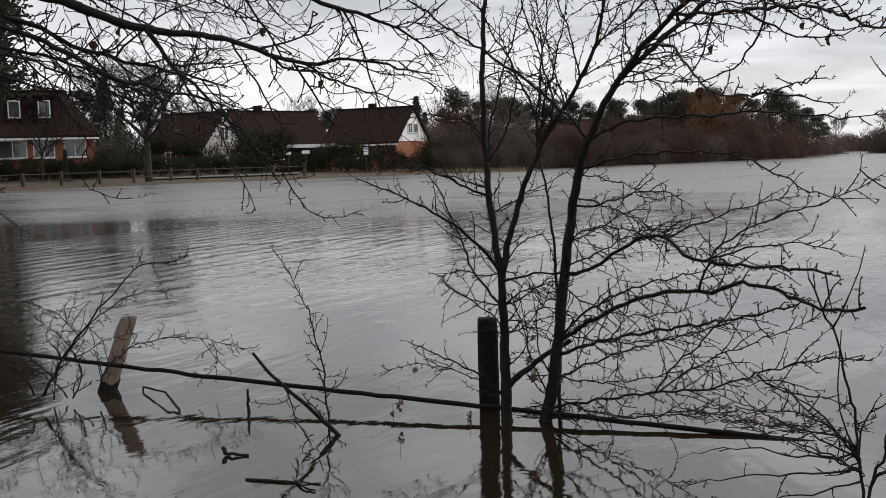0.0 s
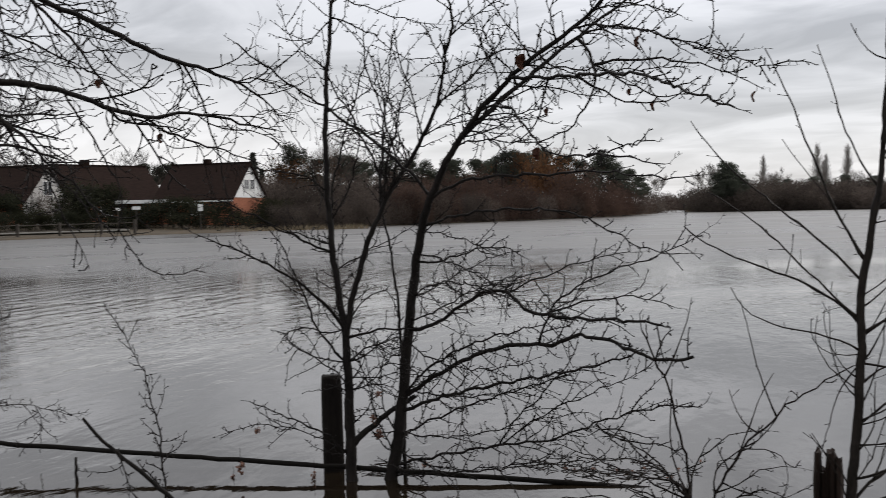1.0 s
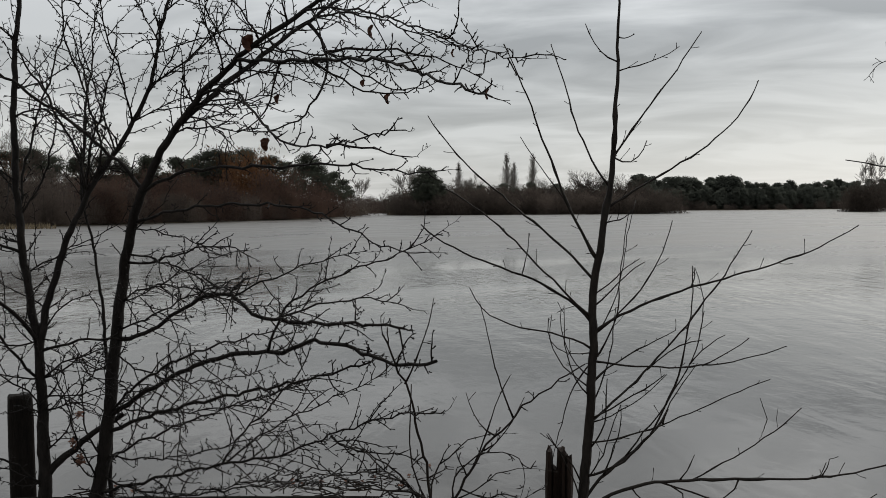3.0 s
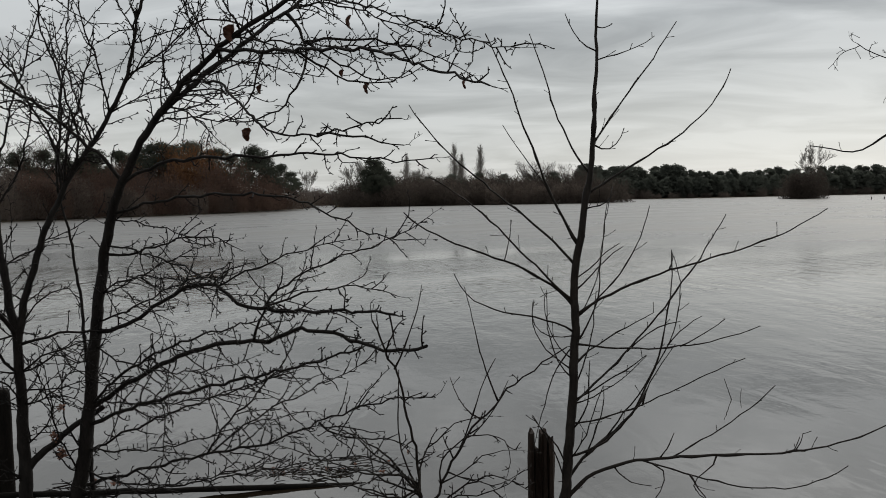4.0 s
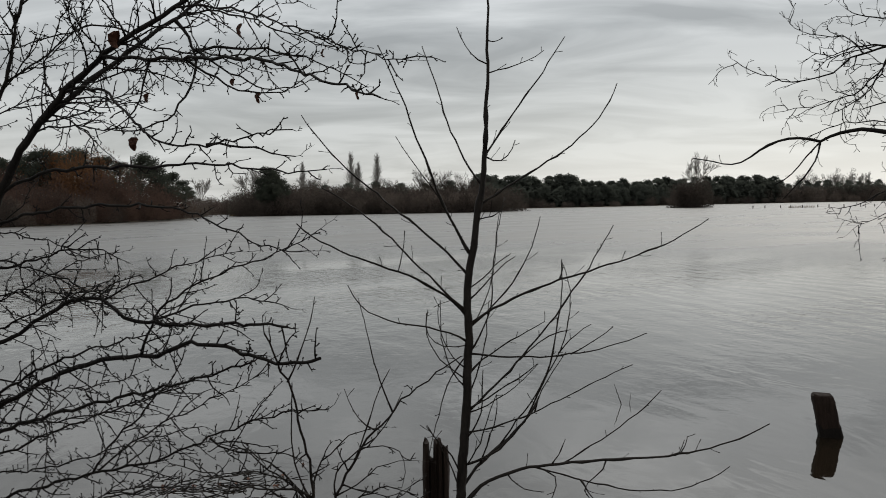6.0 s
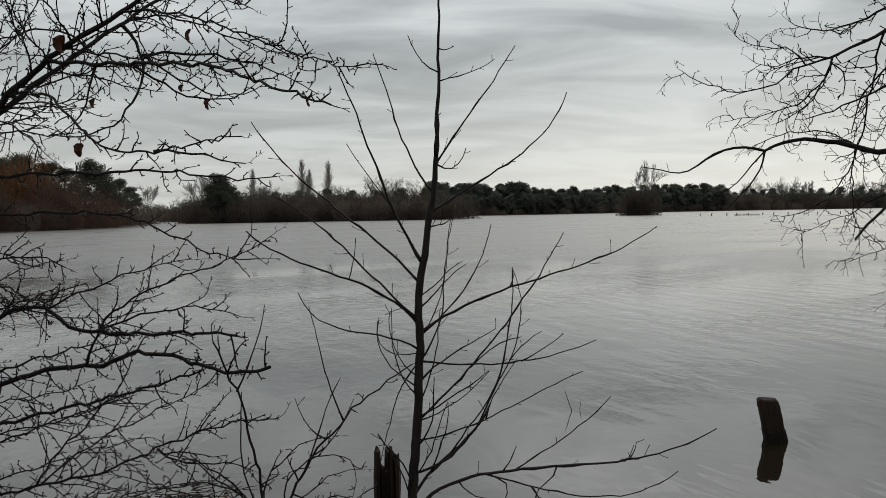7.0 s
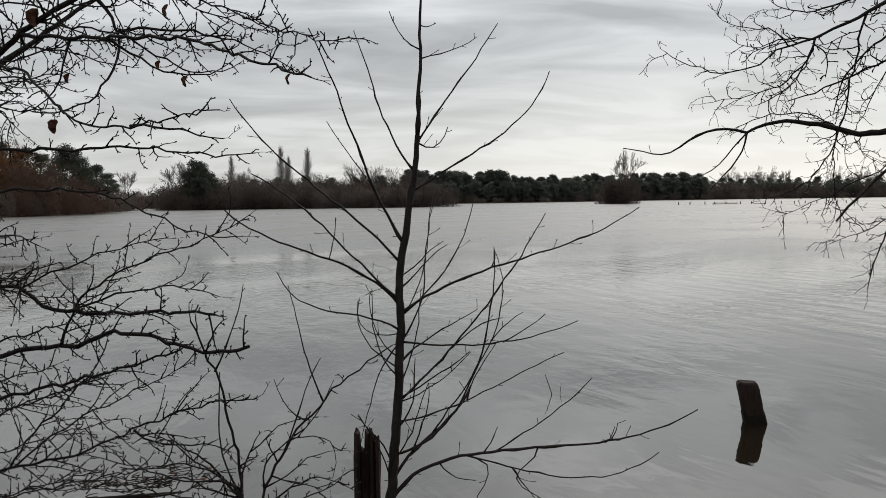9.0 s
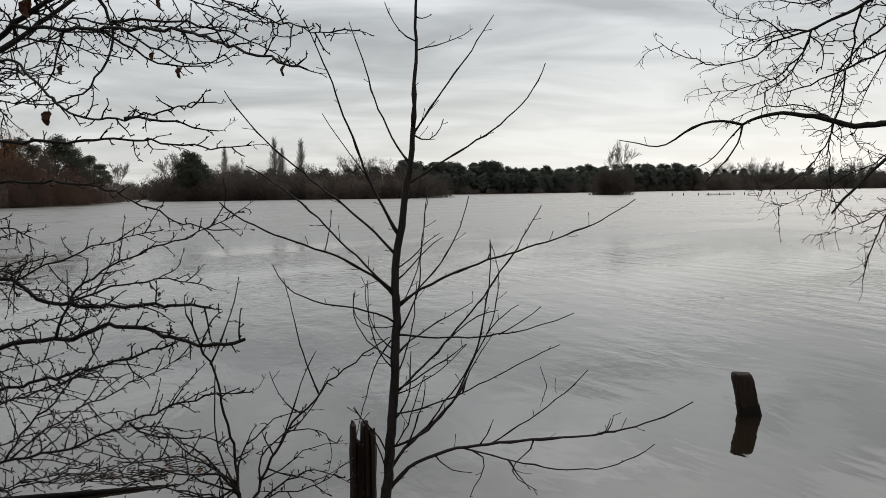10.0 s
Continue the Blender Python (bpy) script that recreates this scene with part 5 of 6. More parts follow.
hedge.bough("u2x", "u2", 1.0, (0.14, -0.25, -0.05), (0.21, -0.5, -0.23), (0.32, -0.78, -0.2), 0.0045, 0.002, "sparse")
hedge.bough("u3", "t2u", 0.86, (0.19, -0.38, -0.07), (0.29, -0.8, -0.07), (0.35, -1.2, -0.16), 0.008, 0.0055, "sparse")
hedge.bough("u3x", "u3", 1.0, (0.02, -0.27, -0.09), (0.03, -0.55, -0.16), (0.02, -0.82, -0.23), 0.0055, 0.003, "sparse")
hedge.bough("u4", "t2u", 0.70, (0.17, -0.32, 0.08), (0.1, -0.57, -0.21), (0.19, -0.87, -0.3), 0.006, 0.004, "sparse")
hedge.bough("u4x", "u4", 1.0, (0.09, -0.31, -0.07), (0.13, -0.63, 0.01), (0.16, -0.95, -0.01), 0.004, 0.002, "sparse")
hedge.bough("u4b", "u4x", 0.34, (0.09, -0.1, 0.02), (0.16, -0.2, -0.05), (0.25, -0.32, -0.06), 0.005, 0.002, "sparse")
hedge.bough("u5", "u3", 0.47, (0.16, -0.04, -0.12), (0.35, -0.09, -0.23), (0.54, -0.13, -0.08), 0.005, 0.002, "sparse")
hedge.bough("u5b", "u3", 0.27, (-0.03, 0.04, -0.14), (-0.05, 0.07, -0.31), (-0.2, 0.11, -0.35), 0.005, 0.002, "sparse")
hedge.bough("u6", "t2u", 0.06, (0.2, -0.2, -0.04), (0.37, -0.41, 0.2), (0.54, -0.63, 0.04), 0.0058, 0.0024, "haw")
hedge.bough("u7", "t2u", 0.09, (0.17, -0.26, -0.02), (0.3, -0.54, -0.11), (0.41, -0.83, -0.18), 0.005, 0.0024, "haw")
hedge.bough("u8", "t2u", 0.18, (0.13, -0.2, 0), (0.23, -0.41, -0.06), (0.32, -0.62, -0.1), 0.0036, 0.0018, "haw")
hedge.bough("u9", "t2u", 0.63, (0.1, -0.14, 0.06), (0.21, -0.28, 0), (0.31, -0.42, 0.01), 0.0043, 0.0018, "haw")
hedge.bough("u10", "t2u", 0.53, (0.12, -0.18, 0.09), (0.23, -0.34, -0.02), (0.34, -0.52, 0.01), 0.0043, 0.0018, "haw")
hedge.bough("u11", "t2", 0.89, (0.2, -0.28, 0.28), (0.41, -0.61, 0), (0.6, -0.94, 0.05), 0.0043, 0.0018, "haw")
hedge.bough("t1v", "t1u", 1.00, (0.01, 0, 0.19), (0.03, 0, 0.38), (0.05, 0, 0.58), 0.0118, 0.0067, "haw")
hedge.bough("t2v", "t2u", 0.98, (0.18, -0.11, 0.11), (0.34, -0.22, 0.26), (0.45, -0.33, 0.43), 0.0134, 0.0067, "haw")
hedge.bough("t1w", "t1bx", 0.95, (0.11, -0.01, 0.18), (-0.02, 0, 0.38), (-0.02, 0, 0.57), 0.0076, 0.0042, "haw")
hedge.bough("u12", "t2v", 0.33, (0.26, -0.47, -0.01), (0.36, -0.92, -0.34), (0.45, -1.43, -0.42), 0.005, 0.0018, "haw")
hedge.bough("u13", "t2u", 0.92, (0.19, -0.32, -0.07), (0.35, -0.67, -0.14), (0.47, -1.03, -0.16), 0.0043, 0.0018, "haw")
hedge.bough("u14", "t2u", 0.80, (-0.04, -0.13, 0.16), (-0.2, -0.25, 0.27), (-0.24, -0.39, 0.43), 0.0043, 0.0018, "haw")
hedge.bough("u15", "t2u", 0.95, (-0.07, -0.07, 0.14), (-0.24, -0.11, 0.19), (-0.26, -0.18, 0.36), 0.0043, 0.0018, "haw")
hedge.bough("u16", "t2v", 0.17, (-0.07, -0.09, 0.09), (-0.07, -0.19, 0.17), (-0.07, -0.3, 0.26), 0.0043, 0.0018, "haw")
hedge.bough("u17", "t1w", 0.18, (0.12, -0.07, 0.12), (0.29, -0.15, 0.17), (0.39, -0.22, 0.3), 0.0036, 0.0018, "haw")
hedge.bough("u18", "t1v", 0.07, (0.18, -0.11, -0.06), (0.33, -0.22, -0.2), (0.47, -0.33, -0.34), 0.0043, 0.0018, "haw")
hedge.bough("u19", "t1v", 0.04, (-0.14, -0.08, -0.15), (-0.29, -0.18, -0.29), (-0.45, -0.27, -0.43), 0.0043, 0.0018, "haw")
hedge.bough("u20", "t1u", 0.85, (-0.13, -0.09, 0.07), (-0.26, -0.18, 0.15), (-0.27, -0.28, 0.31), 0.0043, 0.0018, "haw")
hedge.bough("u21", "t1v", 0.34, (0.22, 0.06, -0.08), (0.46, 0.11, -0.16), (0.7, 0.16, -0.16), 0.0043, 0.0018, "haw")
hedge.bough("u22", "t1u", 0.71, (0.21, 0.05, 0.04), (0.37, 0.11, 0.21), (0.43, 0.17, 0.41), 0.0036, 0.0018, "haw")
hedge.bough("u23", "t2v", 0.50, (0.08, -0.28, 0.03), (0.15, -0.55, -0.08), (0.18, -0.81, -0.18), 0.0043, 0.0018, "haw")
hedge.bough("u24", "t2u", 0.65, (0.13, -0.14, 0.07), (0.29, -0.28, -0.04), (0.39, -0.42, 0.09), 0.0043, 0.0018, "haw")
hedge.bough("u25", "t2u", 0.74, (0.16, -0.17, -0.01), (0.27, -0.35, 0.12), (0.41, -0.53, 0.06), 0.0043, 0.0018, "haw")
hedge.bough("u26", "t1u", 0.63, (0.17, -0.07, 0.12), (0.31, -0.15, -0.05), (0.44, -0.23, -0.15), 0.0043, 0.0018, "haw")
hedge.bough("u27", "t1bx", 0.23, (0.13, -0.07, 0.08), (0.27, -0.14, 0.16), (0.43, -0.23, 0.16), 0.0036, 0.0018, "haw")
hedge.bough("l8", "t1u", 0.45, (-0.13, -0.09, 0.13), (-0.31, -0.18, 0.15), (-0.48, -0.27, 0.11), 0.0043, 0.0018, "haw")
hedge.bough("l9", "t1", 1.00, (-0.15, -0.09, -0.06), (-0.28, -0.18, 0.13), (-0.39, -0.28, -0.01), 0.005, 0.0018, "haw")
hedge.bough("l10", "t1", 0.79, (-0.13, -0.1, 0.01), (-0.25, -0.18, 0.08), (-0.36, -0.28, 0.17), 0.0043, 0.0018, "haw")
hedge.bough("l11", "t1u", 0.28, (-0.18, -0.06, 0.03), (-0.32, -0.11, 0.17), (-0.51, -0.17, 0.11), 0.0043, 0.0018, "haw")
hedge.bough("r20", "t2", 0.79, (0.2, -0.3, 0.07), (0.28, -0.6, 0.29), (0.44, -0.93, 0.28), 0.005, 0.0018, "haw")
hedge.bough("r21", "t2", 0.69, (0.17, -0.37, -0.16), (0.39, -0.75, -0.1), (0.53, -1.13, 0.03), 0.0043, 0.0018, "haw")
hedge.bough("r22", "t2", 0.47, (0.28, -0.34, -0.07), (0.59, -0.69, 0.06), (0.8, -1.05, 0.23), 0.0043, 0.0018, "haw")
hedge.bough("r23", "t2", 0.26, (0.34, -0.42, -0.05), (0.62, -0.81, 0.23), (0.87, -1.25, 0.33), 0.0043, 0.0018, "haw")
hedge.bough("r24", "t2", 0.17, (0.3, -0.3, -0.18), (0.62, -0.56, 0.03), (0.9, -0.86, 0.11), 0.0043, 0.0018, "haw")
hedge.bough("r25", "t2", 0.90, (0.19, -0.27, 0.09), (0.33, -0.54, 0.29), (0.51, -0.83, 0.31), 0.0036, 0.0018, "haw")
hedge.bough("r26", "t1", 0.61, (0.18, -0.2, 0.04), (0.21, -0.41, 0.24), (0.26, -0.62, 0.39), 0.0036, 0.0018, "haw")
hedge.bough("a1", "t2u", 0.58, (0.32, -0.02, 0.29), (0.66, -0.04, 0.56), (1.02, -0.06, 0.81), 0.016, 0.007, "haw")
hedge.bough("a4", "a1", 0.69, (0.09, -0.03, -0.09), (0.12, -0.06, -0.2), (0.07, -0.08, -0.32), 0.0075, 0.00525, "sparse")
hedge.bough("a4x", "a4", 1.0, (-0.07, -0.04, -0.19), (-0.25, -0.06, -0.32), (-0.46, -0.1, -0.3), 0.00525, 0.003, "sparse")
hedge.bough("a5", "a4", 0.55, (0.29, -0.11, 0.05), (0.58, -0.24, 0), (0.83, -0.35, -0.17), 0.0065, 0.002, "sparse")
hedge.bough("a6", "a4", 0.55, (0.19, -0.08, -0.12), (0.35, -0.16, -0.31), (0.59, -0.24, -0.14), 0.005, 0.002, "sparse")
hedge.bough("a7", "a1", 0.71, (0.33, -0.09, 0.14), (0.6, -0.17, -0.16), (0.93, -0.26, -0.13), 0.005, 0.002, "haw")
hedge.bough("b1", "t1b", 0.71, (-0.02, 0.08, 0.36), (0.08, 0.13, 0.72), (0.1, 0.19, 1.08), 0.006, 0.003, "haw")
hedge.bough("b2", "t1b", 0.76, (0.19, -0.08, 0.32), (-0.16, -0.12, 0.65), (-0.13, -0.19, 1), 0.006, 0.003, "haw")
hedge.bough("b3", "t1u", 0.35, (0.2, 0.02, 0.29), (0.3, 0.04, 0.61), (0.04, 0.1, 0.9), 0.005, 0.0025, "haw")
hedge.bough("b4", "t1bx", 0.21, (-0.03, -0.07, 0.21), (-0.15, -0.13, 0.41), (-0.18, -0.19, 0.63), 0.005, 0.0025, "haw")
hedge.bough("b5", "t1bx", 0.52, (0.17, -0.07, 0.11), (0.33, -0.15, 0.24), (0.41, -0.23, 0.44), 0.005, 0.0025, "haw")
hedge.bough("b6", "t1bx", 0.84, (-0.02, 0.08, 0.08), (-0.05, 0.14, 0.18), (-0.09, 0.21, 0.27), 0.004, 0.002, "haw")
hedge.bough("b7", "t2u", 0.66, (-0.1, 0.09, 0.2), (0.07, 0.13, 0.4), (0.15, 0.19, 0.58), 0.004, 0.002, "haw")
hedge.bough("b8", "a1", 0.34, (-0.04, -0.06, 0.15), (-0.23, -0.11, 0.18), (-0.24, -0.19, 0.34), 0.005, 0.002, "haw")
hedge.bough("b9", "a1", 0.51, (-0.13, 0.07, 0.22), (-0.44, 0.16, -0.03), (-0.64, 0.24, -0.05), 0.005, 0.002, "haw")
hedge.bough("b10", "a1", 0.34, (0.16, -0.08, 0.01), (0.3, -0.15, -0.07), (0.46, -0.23, -0.09), 0.004, 0.002, "haw")
hedge.bough("b11", "a1", 0.51, (0.07, -0.07, -0.06), (0.14, -0.14, -0.1), (0.23, -0.21, -0.1), 0.004, 0.002, "haw")
hedge.bough("b12", "t2u", 0.58, (0.1, -0.07, 0.01), (0.2, -0.15, 0.03), (0.28, -0.22, 0.11), 0.004, 0.002, "haw")
hedge.bough("b13", "t2u", 0.61, (0.11, -0.07, -0.02), (0.19, -0.15, -0.07), (0.18, -0.21, -0.19), 0.004, 0.002, "haw")
hedge.bough("b15", "t1b", 0.79, (0.25, 0.05, 0.23), (0.02, 0.13, 0.4), (-0.23, 0.21, 0.43), 0.005, 0.002, "haw")
hedge.bough("b16", "t1b", 1.00, (-0.02, -0.08, 0.17), (-0.23, -0.12, 0.14), (-0.36, -0.18, 0.21), 0.004, 0.002, "haw")
hedge.bough("n1", "t1", 0.79, (0.14, -0.03, 0.02), (0.22, -0.07, 0.14), (0.33, -0.12, 0.21), 0.005, 0.0022, "haw")
hedge.bough("n2", "t1", 0.69, (0.11, -0.03, -0.01), (0.22, -0.07, 0), (0.32, -0.12, 0.04), 0.004, 0.002, "haw")
hedge.bough("n3", "t1", 0.60, (0.12, 0.02, 0.03), (0.25, 0.04, 0.06), (0.34, 0.08, -0.05), 0.004, 0.002, "haw")
hedge.bough("n4", "t1", 0.37, (0.19, -0.07, 0.13), (0.15, -0.13, 0.31), (0.08, -0.21, 0.5), 0.004, 0.002, "haw")
hedge.bough("n5", "t2", 0.24, (-0.11, 0.05, 0.14), (-0.13, 0.07, 0.33), (-0.07, 0.1, 0.5), 0.005, 0.002, "haw")
hedge.bough("n6", "t2", 0.14, (-0.13, -0.06, 0.21), (-0.16, -0.12, 0.46), (-0.24, -0.19, 0.69), 0.005, 0.002, "haw")
hedge.bough("n7", "t2", 0.62, (-0.07, 0.05, -0.01), (-0.14, 0.08, 0.02), (-0.2, 0.11, 0.07), 0.004, 0.002, "haw")
hedge.bough("n8", "t1", 1.00, (0, 0.02, 0.14), (-0.01, 0.05, 0.27), (-0.08, 0.11, 0.38), 0.004, 0.002, "haw")
hedge.bough("n9", "t1", 1.00, (0.1, -0.05, 0.2), (0.29, -0.11, 0.4), (0.32, -0.22, 0.08), 0.004, 0.002, "haw")

sapling.bough("s", None, (2.89, 3.99, -0.15), (0.03, -0.03, 0.47), (0.08, -0.06, 0.93), (0.07, -0.05, 1.4), 0.0275, 0.0195, "rough")
sapling.bough("su", "s", 1.00, (0.02, -0.02, 0.24), (0.07, -0.05, 0.47), (0.08, -0.06, 0.71), 0.0175, 0.0105, "smooth")
sapling.bough("sux", "su", 1.0, (0.02, -0.01, 0.31), (0.02, -0.01, 0.61), (0.02, -0.02, 0.92), 0.0105, 0.0035, "smooth")
sapling.bough("a1", "s", 0.90, (-0.16, 0.16, 0.29), (-0.47, 0.43, 0.25), (-0.65, 0.6, 0.49), 0.0068, 0.0027, "smooth")
sapling.bough("a2", "s", 0.81, (-0.17, 0.09, 0.15), (-0.43, 0.24, 0.03), (-0.54, 0.27, 0.31), 0.0048, 0.002, "smooth")
sapling.bough("a3", "su", 0.10, (-0.18, 0.19, 0.31), (-0.46, 0.46, 0.49), (-0.6, 0.63, 0.84), 0.0061, 0.002, "smooth")
sapling.bough("a4", "s", 0.92, (-0.21, 0.14, 0.21), (-0.36, 0.23, 0.49), (-0.61, 0.39, 0.64), 0.0054, 0.002, "smooth")
sapling.bough("a5", "su", 0.24, (-0.18, 0.1, 0.32), (-0.26, 0.11, 0.71), (-0.42, 0.18, 1.05), 0.0068, 0.002, "smooth")
sapling.bough("a6", "a5", 0.26, (-0.08, 0.02, 0.12), (-0.17, 0.04, 0.22), (-0.24, 0.06, 0.34), 0.0027, 0.0016, "smooth")
sapling.bough("a7", "su", 0.75, (-0.1, 0.16, 0.21), (-0.08, 0.23, 0.49), (-0.12, 0.34, 0.73), 0.0048, 0.002, "smooth")
sapling.bough("a8", "sux", 0.46, (-0.09, 0.02, 0.02), (-0.14, 0.02, 0.1), (-0.18, 0.01, 0.17), 0.0027, 0.0016, "smooth")
sapling.bough("a9", "sux", 0.41, (0.12, -0.01, 0.04), (0.25, -0.02, 0.06), (0.36, -0.02, 0.14), 0.0027, 0.0016, "smooth")
sapling.bough("a10", "su", 0.95, (0.14, -0.04, 0.21), (0.3, -0.09, 0.4), (0.43, -0.13, 0.61), 0.0048, 0.002, "smooth")
sapling.bough("a11", "su", 0.60, (0.26, -0.09, 0.19), (0.6, -0.23, 0.3), (0.74, -0.24, 0.63), 0.0054, 0.002, "smooth")
sapling.bough("a12", "s", 0.87, (0.34, -0.17, 0.28), (0.79, -0.41, 0.25), (1.14, -0.59, 0.52), 0.0068, 0.002, "smooth")
sapling.bough("a13", "s", 0.86, (0.19, -0.06, 0.14), (0.35, -0.09, 0.32), (0.43, -0.07, 0.56), 0.0041, 0.002, "smooth")
sapling.bough("a14", "s", 0.85, (0.22, 0.01, 0.19), (0.27, 0.14, 0.45), (0.41, 0.2, 0.68), 0.0027, 0.0016, "smooth")
sapling.bough("a15", "s", 0.77, (0.28, -0.15, -0.05), (0.57, -0.29, -0.05), (0.84, -0.43, 0.07), 0.0048, 0.002, "smooth")
sapling.bough("a16", "s", 0.55, (0.31, -0.1, 0.25), (0.6, -0.19, 0.59), (0.82, -0.24, 0.94), 0.0054, 0.002, "smooth")
sapling.bough("a17", "s", 0.55, (0.12, -0.09, 0.04), (0.22, -0.16, 0.14), (0.3, -0.22, 0.25), 0.0034, 0.0016, "smooth")
sapling.bough("a18", "s", 0.48, (0.28, -0.15, 0.02), (0.53, -0.27, 0.21), (0.8, -0.4, 0.31), 0.0041, 0.002, "smooth")
sapling.bough("a20", "s", 0.25, (0.11, 0, 0.21), (0.35, -0.09, 0.25), (0.46, -0.09, 0.46), 0.0082, 0.0041, "smooth")
sapling.bough("a19", "a20", 0.49, (0.18, -0.09, 0.27), (0.44, -0.24, 0.59), (0.34, -0.12, 0.95), 0.0041, 0.0016, "smooth")
sapling.bough("a21", "s", 0.19, (0.14, -0.09, 0.26), (0.39, -0.27, 0.22), (0.61, -0.42, 0.25), 0.0095, 0.0061, "smooth")
sapling.bough("a21x", "a21", 1.0, (0.24, -0.17, 0), (0.49, -0.34, 0.02), (0.7, -0.49, 0.17), 0.0061, 0.0027, "smooth")
sapling.bough("a22", "a21", 0.57, (0.25, -0.19, -0.09), (0.56, -0.42, -0.24), (0.8, -0.59, -0.01), 0.0041, 0.002, "smooth")
sapling.bough("a23", "a21", 0.75, (0.17, -0.08, 0.1), (0.34, -0.17, 0.2), (0.48, -0.23, 0.35), 0.0034, 0.002, "smooth")
sapling.bough("a24", "s", 0.71, (-0.13, 0.02, 0.09), (-0.2, -0.01, 0.22), (-0.23, -0.08, 0.36), 0.0027, 0.0016, "smooth")
sapling.bough("a25", "s", 0.77, (-0.07, 0.13, -0.15), (-0.05, 0.21, -0.36), (-0.05, 0.29, -0.56), 0.0034, 0.0016, "smooth")
sapling.bough("a26", "a1", 0.42, (0.02, -0.01, 0.07), (0.03, -0.02, 0.14), (0.03, -0.02, 0.21), 0.002, 0.0016, "smooth")
sapling.bough("a27", "s", 0.80, (-0.15, 0.03, -0.02), (-0.27, 0.03, 0.04), (-0.28, -0.04, 0.19), 0.0027, 0.0016, "smooth")
sapling.bough("a28", "s", 0.61, (0.09, -0.03, 0.14), (0.12, -0.01, 0.31), (0.16, 0.01, 0.48), 0.004, 0.0018, "smooth")
sapling.bough("a29", "s", 0.69, (0.14, 0, 0.12), (0.32, -0.03, 0.17), (0.48, -0.05, 0.24), 0.0045, 0.0018, "smooth")
sapling.bough("a30", "a16", 0.31, (0.09, -0.02, 0.07), (0.18, -0.05, 0.14), (0.28, -0.09, 0.14), 0.0035, 0.0016, "smooth")
sapling.bough("a32", "a19", 0.53, (0.04, -0.03, 0.06), (0.08, -0.06, 0.12), (0.14, -0.1, 0.15), 0.0032, 0.0016, "smooth")
sapling.bough("a34", "s", 0.45, (0.07, -0.09, 0.1), (0.03, -0.11, 0.25), (0.02, -0.14, 0.38), 0.0045, 0.0018, "smooth")
sapling.bough("a36", "a18", 0.40, (0.04, 0.01, 0.11), (0.12, -0.01, 0.2), (0.2, -0.02, 0.29), 0.0036, 0.0016, "smooth")
sapling.bough("a37", "a15", 0.56, (0.06, -0.05, 0.04), (0.13, -0.09, 0.08), (0.18, -0.13, 0.14), 0.0032, 0.0016, "smooth")
sapling.bough("a38", "a21x", 0.45, (0.01, -0.01, 0.03), (0.02, -0.02, 0.05), (0.03, -0.02, 0.09), 0.003, 0.0016, "smooth")
sapling.bough("a39", "a21", 0.68, (0.02, -0.02, 0.04), (0.04, -0.03, 0.08), (0.06, -0.04, 0.13), 0.0032, 0.0016, "smooth")
sapling.bough("a40", "s", 0.96, (0.11, 0, 0.06), (0.2, 0.02, 0.16), (0.32, 0.01, 0.21), 0.004, 0.0018, "smooth")
sapling.bough("a41", "su", 0.95, (0.1, 0.01, -0.06), (0.2, 0.02, 0.01), (0.25, 0.06, 0.09), 0.0036, 0.0018, "smooth")
sapling.bough("a42", "a22", 0.24, (0.01, -0.04, -0.05), (0.01, -0.09, -0.09), (0.02, -0.14, -0.13), 0.0036, 0.0016, "smooth")
sapling.bough("a43", "s", 0.30, (-0.04, -0.05, 0.13), (-0.16, -0.04, 0.22), (-0.25, -0.06, 0.33), 0.0045, 0.0018, "smooth")
sapling.bough("a44", "a20", 0.28, (0, -0.07, 0.13), (0, -0.16, 0.25), (-0.05, -0.21, 0.39), 0.004, 0.0018, "smooth")
sapling.bough("c1", "s", 0.64, (-0.12, 0.07, 0.12), (-0.12, 0.05, 0.29), (-0.13, 0.04, 0.46), 0.0036, 0.0016, "smooth")
sapling.bough("c2", "s", 0.67, (-0.11, 0.11, 0.11), (-0.16, 0.18, 0.16), (-0.12, 0.17, 0.36), 0.0036, 0.0016, "smooth")
sapling.bough("c3", "s", 0.24, (-0.04, -0.02, 0.18), (-0.12, 0, 0.28), (-0.19, 0.01, 0.4), 0.0038, 0.0018, "smooth")
sapling.bough("c4", "s", 0.77, (0.15, -0.1, 0.21), (0.11, -0.02, 0.38), (0.18, -0.05, 0.73), 0.0042, 0.0016, "smooth")
sapling.bough("c5", "s", 0.56, (0.08, -0.1, 0.08), (0.16, -0.19, 0.15), (0.24, -0.28, 0.25), 0.0045, 0.0018, "smooth")
sapling.bough("c6", "s", 0.34, (0.05, -0.08, 0.1), (0.03, -0.11, 0.17), (0.08, -0.19, 0.41), 0.004, 0.0018, "smooth")
sapling.bough("c7", "s", 0.36, (0.24, -0.24, 0.06), (0.36, -0.39, 0.58), (0.33, -0.4, 1.05), 0.0062, 0.0018, "smooth")
sapling.bough("c9", "su", 0.50, (0.07, -0.05, 0.02), (0.09, -0.04, 0.01), (0.14, -0.06, 0.08), 0.003, 0.0016, "smooth")
sapling.bough("c10", "s", 1.00, (0.14, -0.11, 0.12), (0.08, -0.02, 0.09), (0.2, -0.11, 0.18), 0.0032, 0.0016, "smooth")
sapling.bough("e1", "a22", 0.05, (0.1, -0.11, -0.05), (-0.02, -0.03, -0.15), (-0.04, -0.03, -0.23), 0.0034, 0.0016, "smooth")
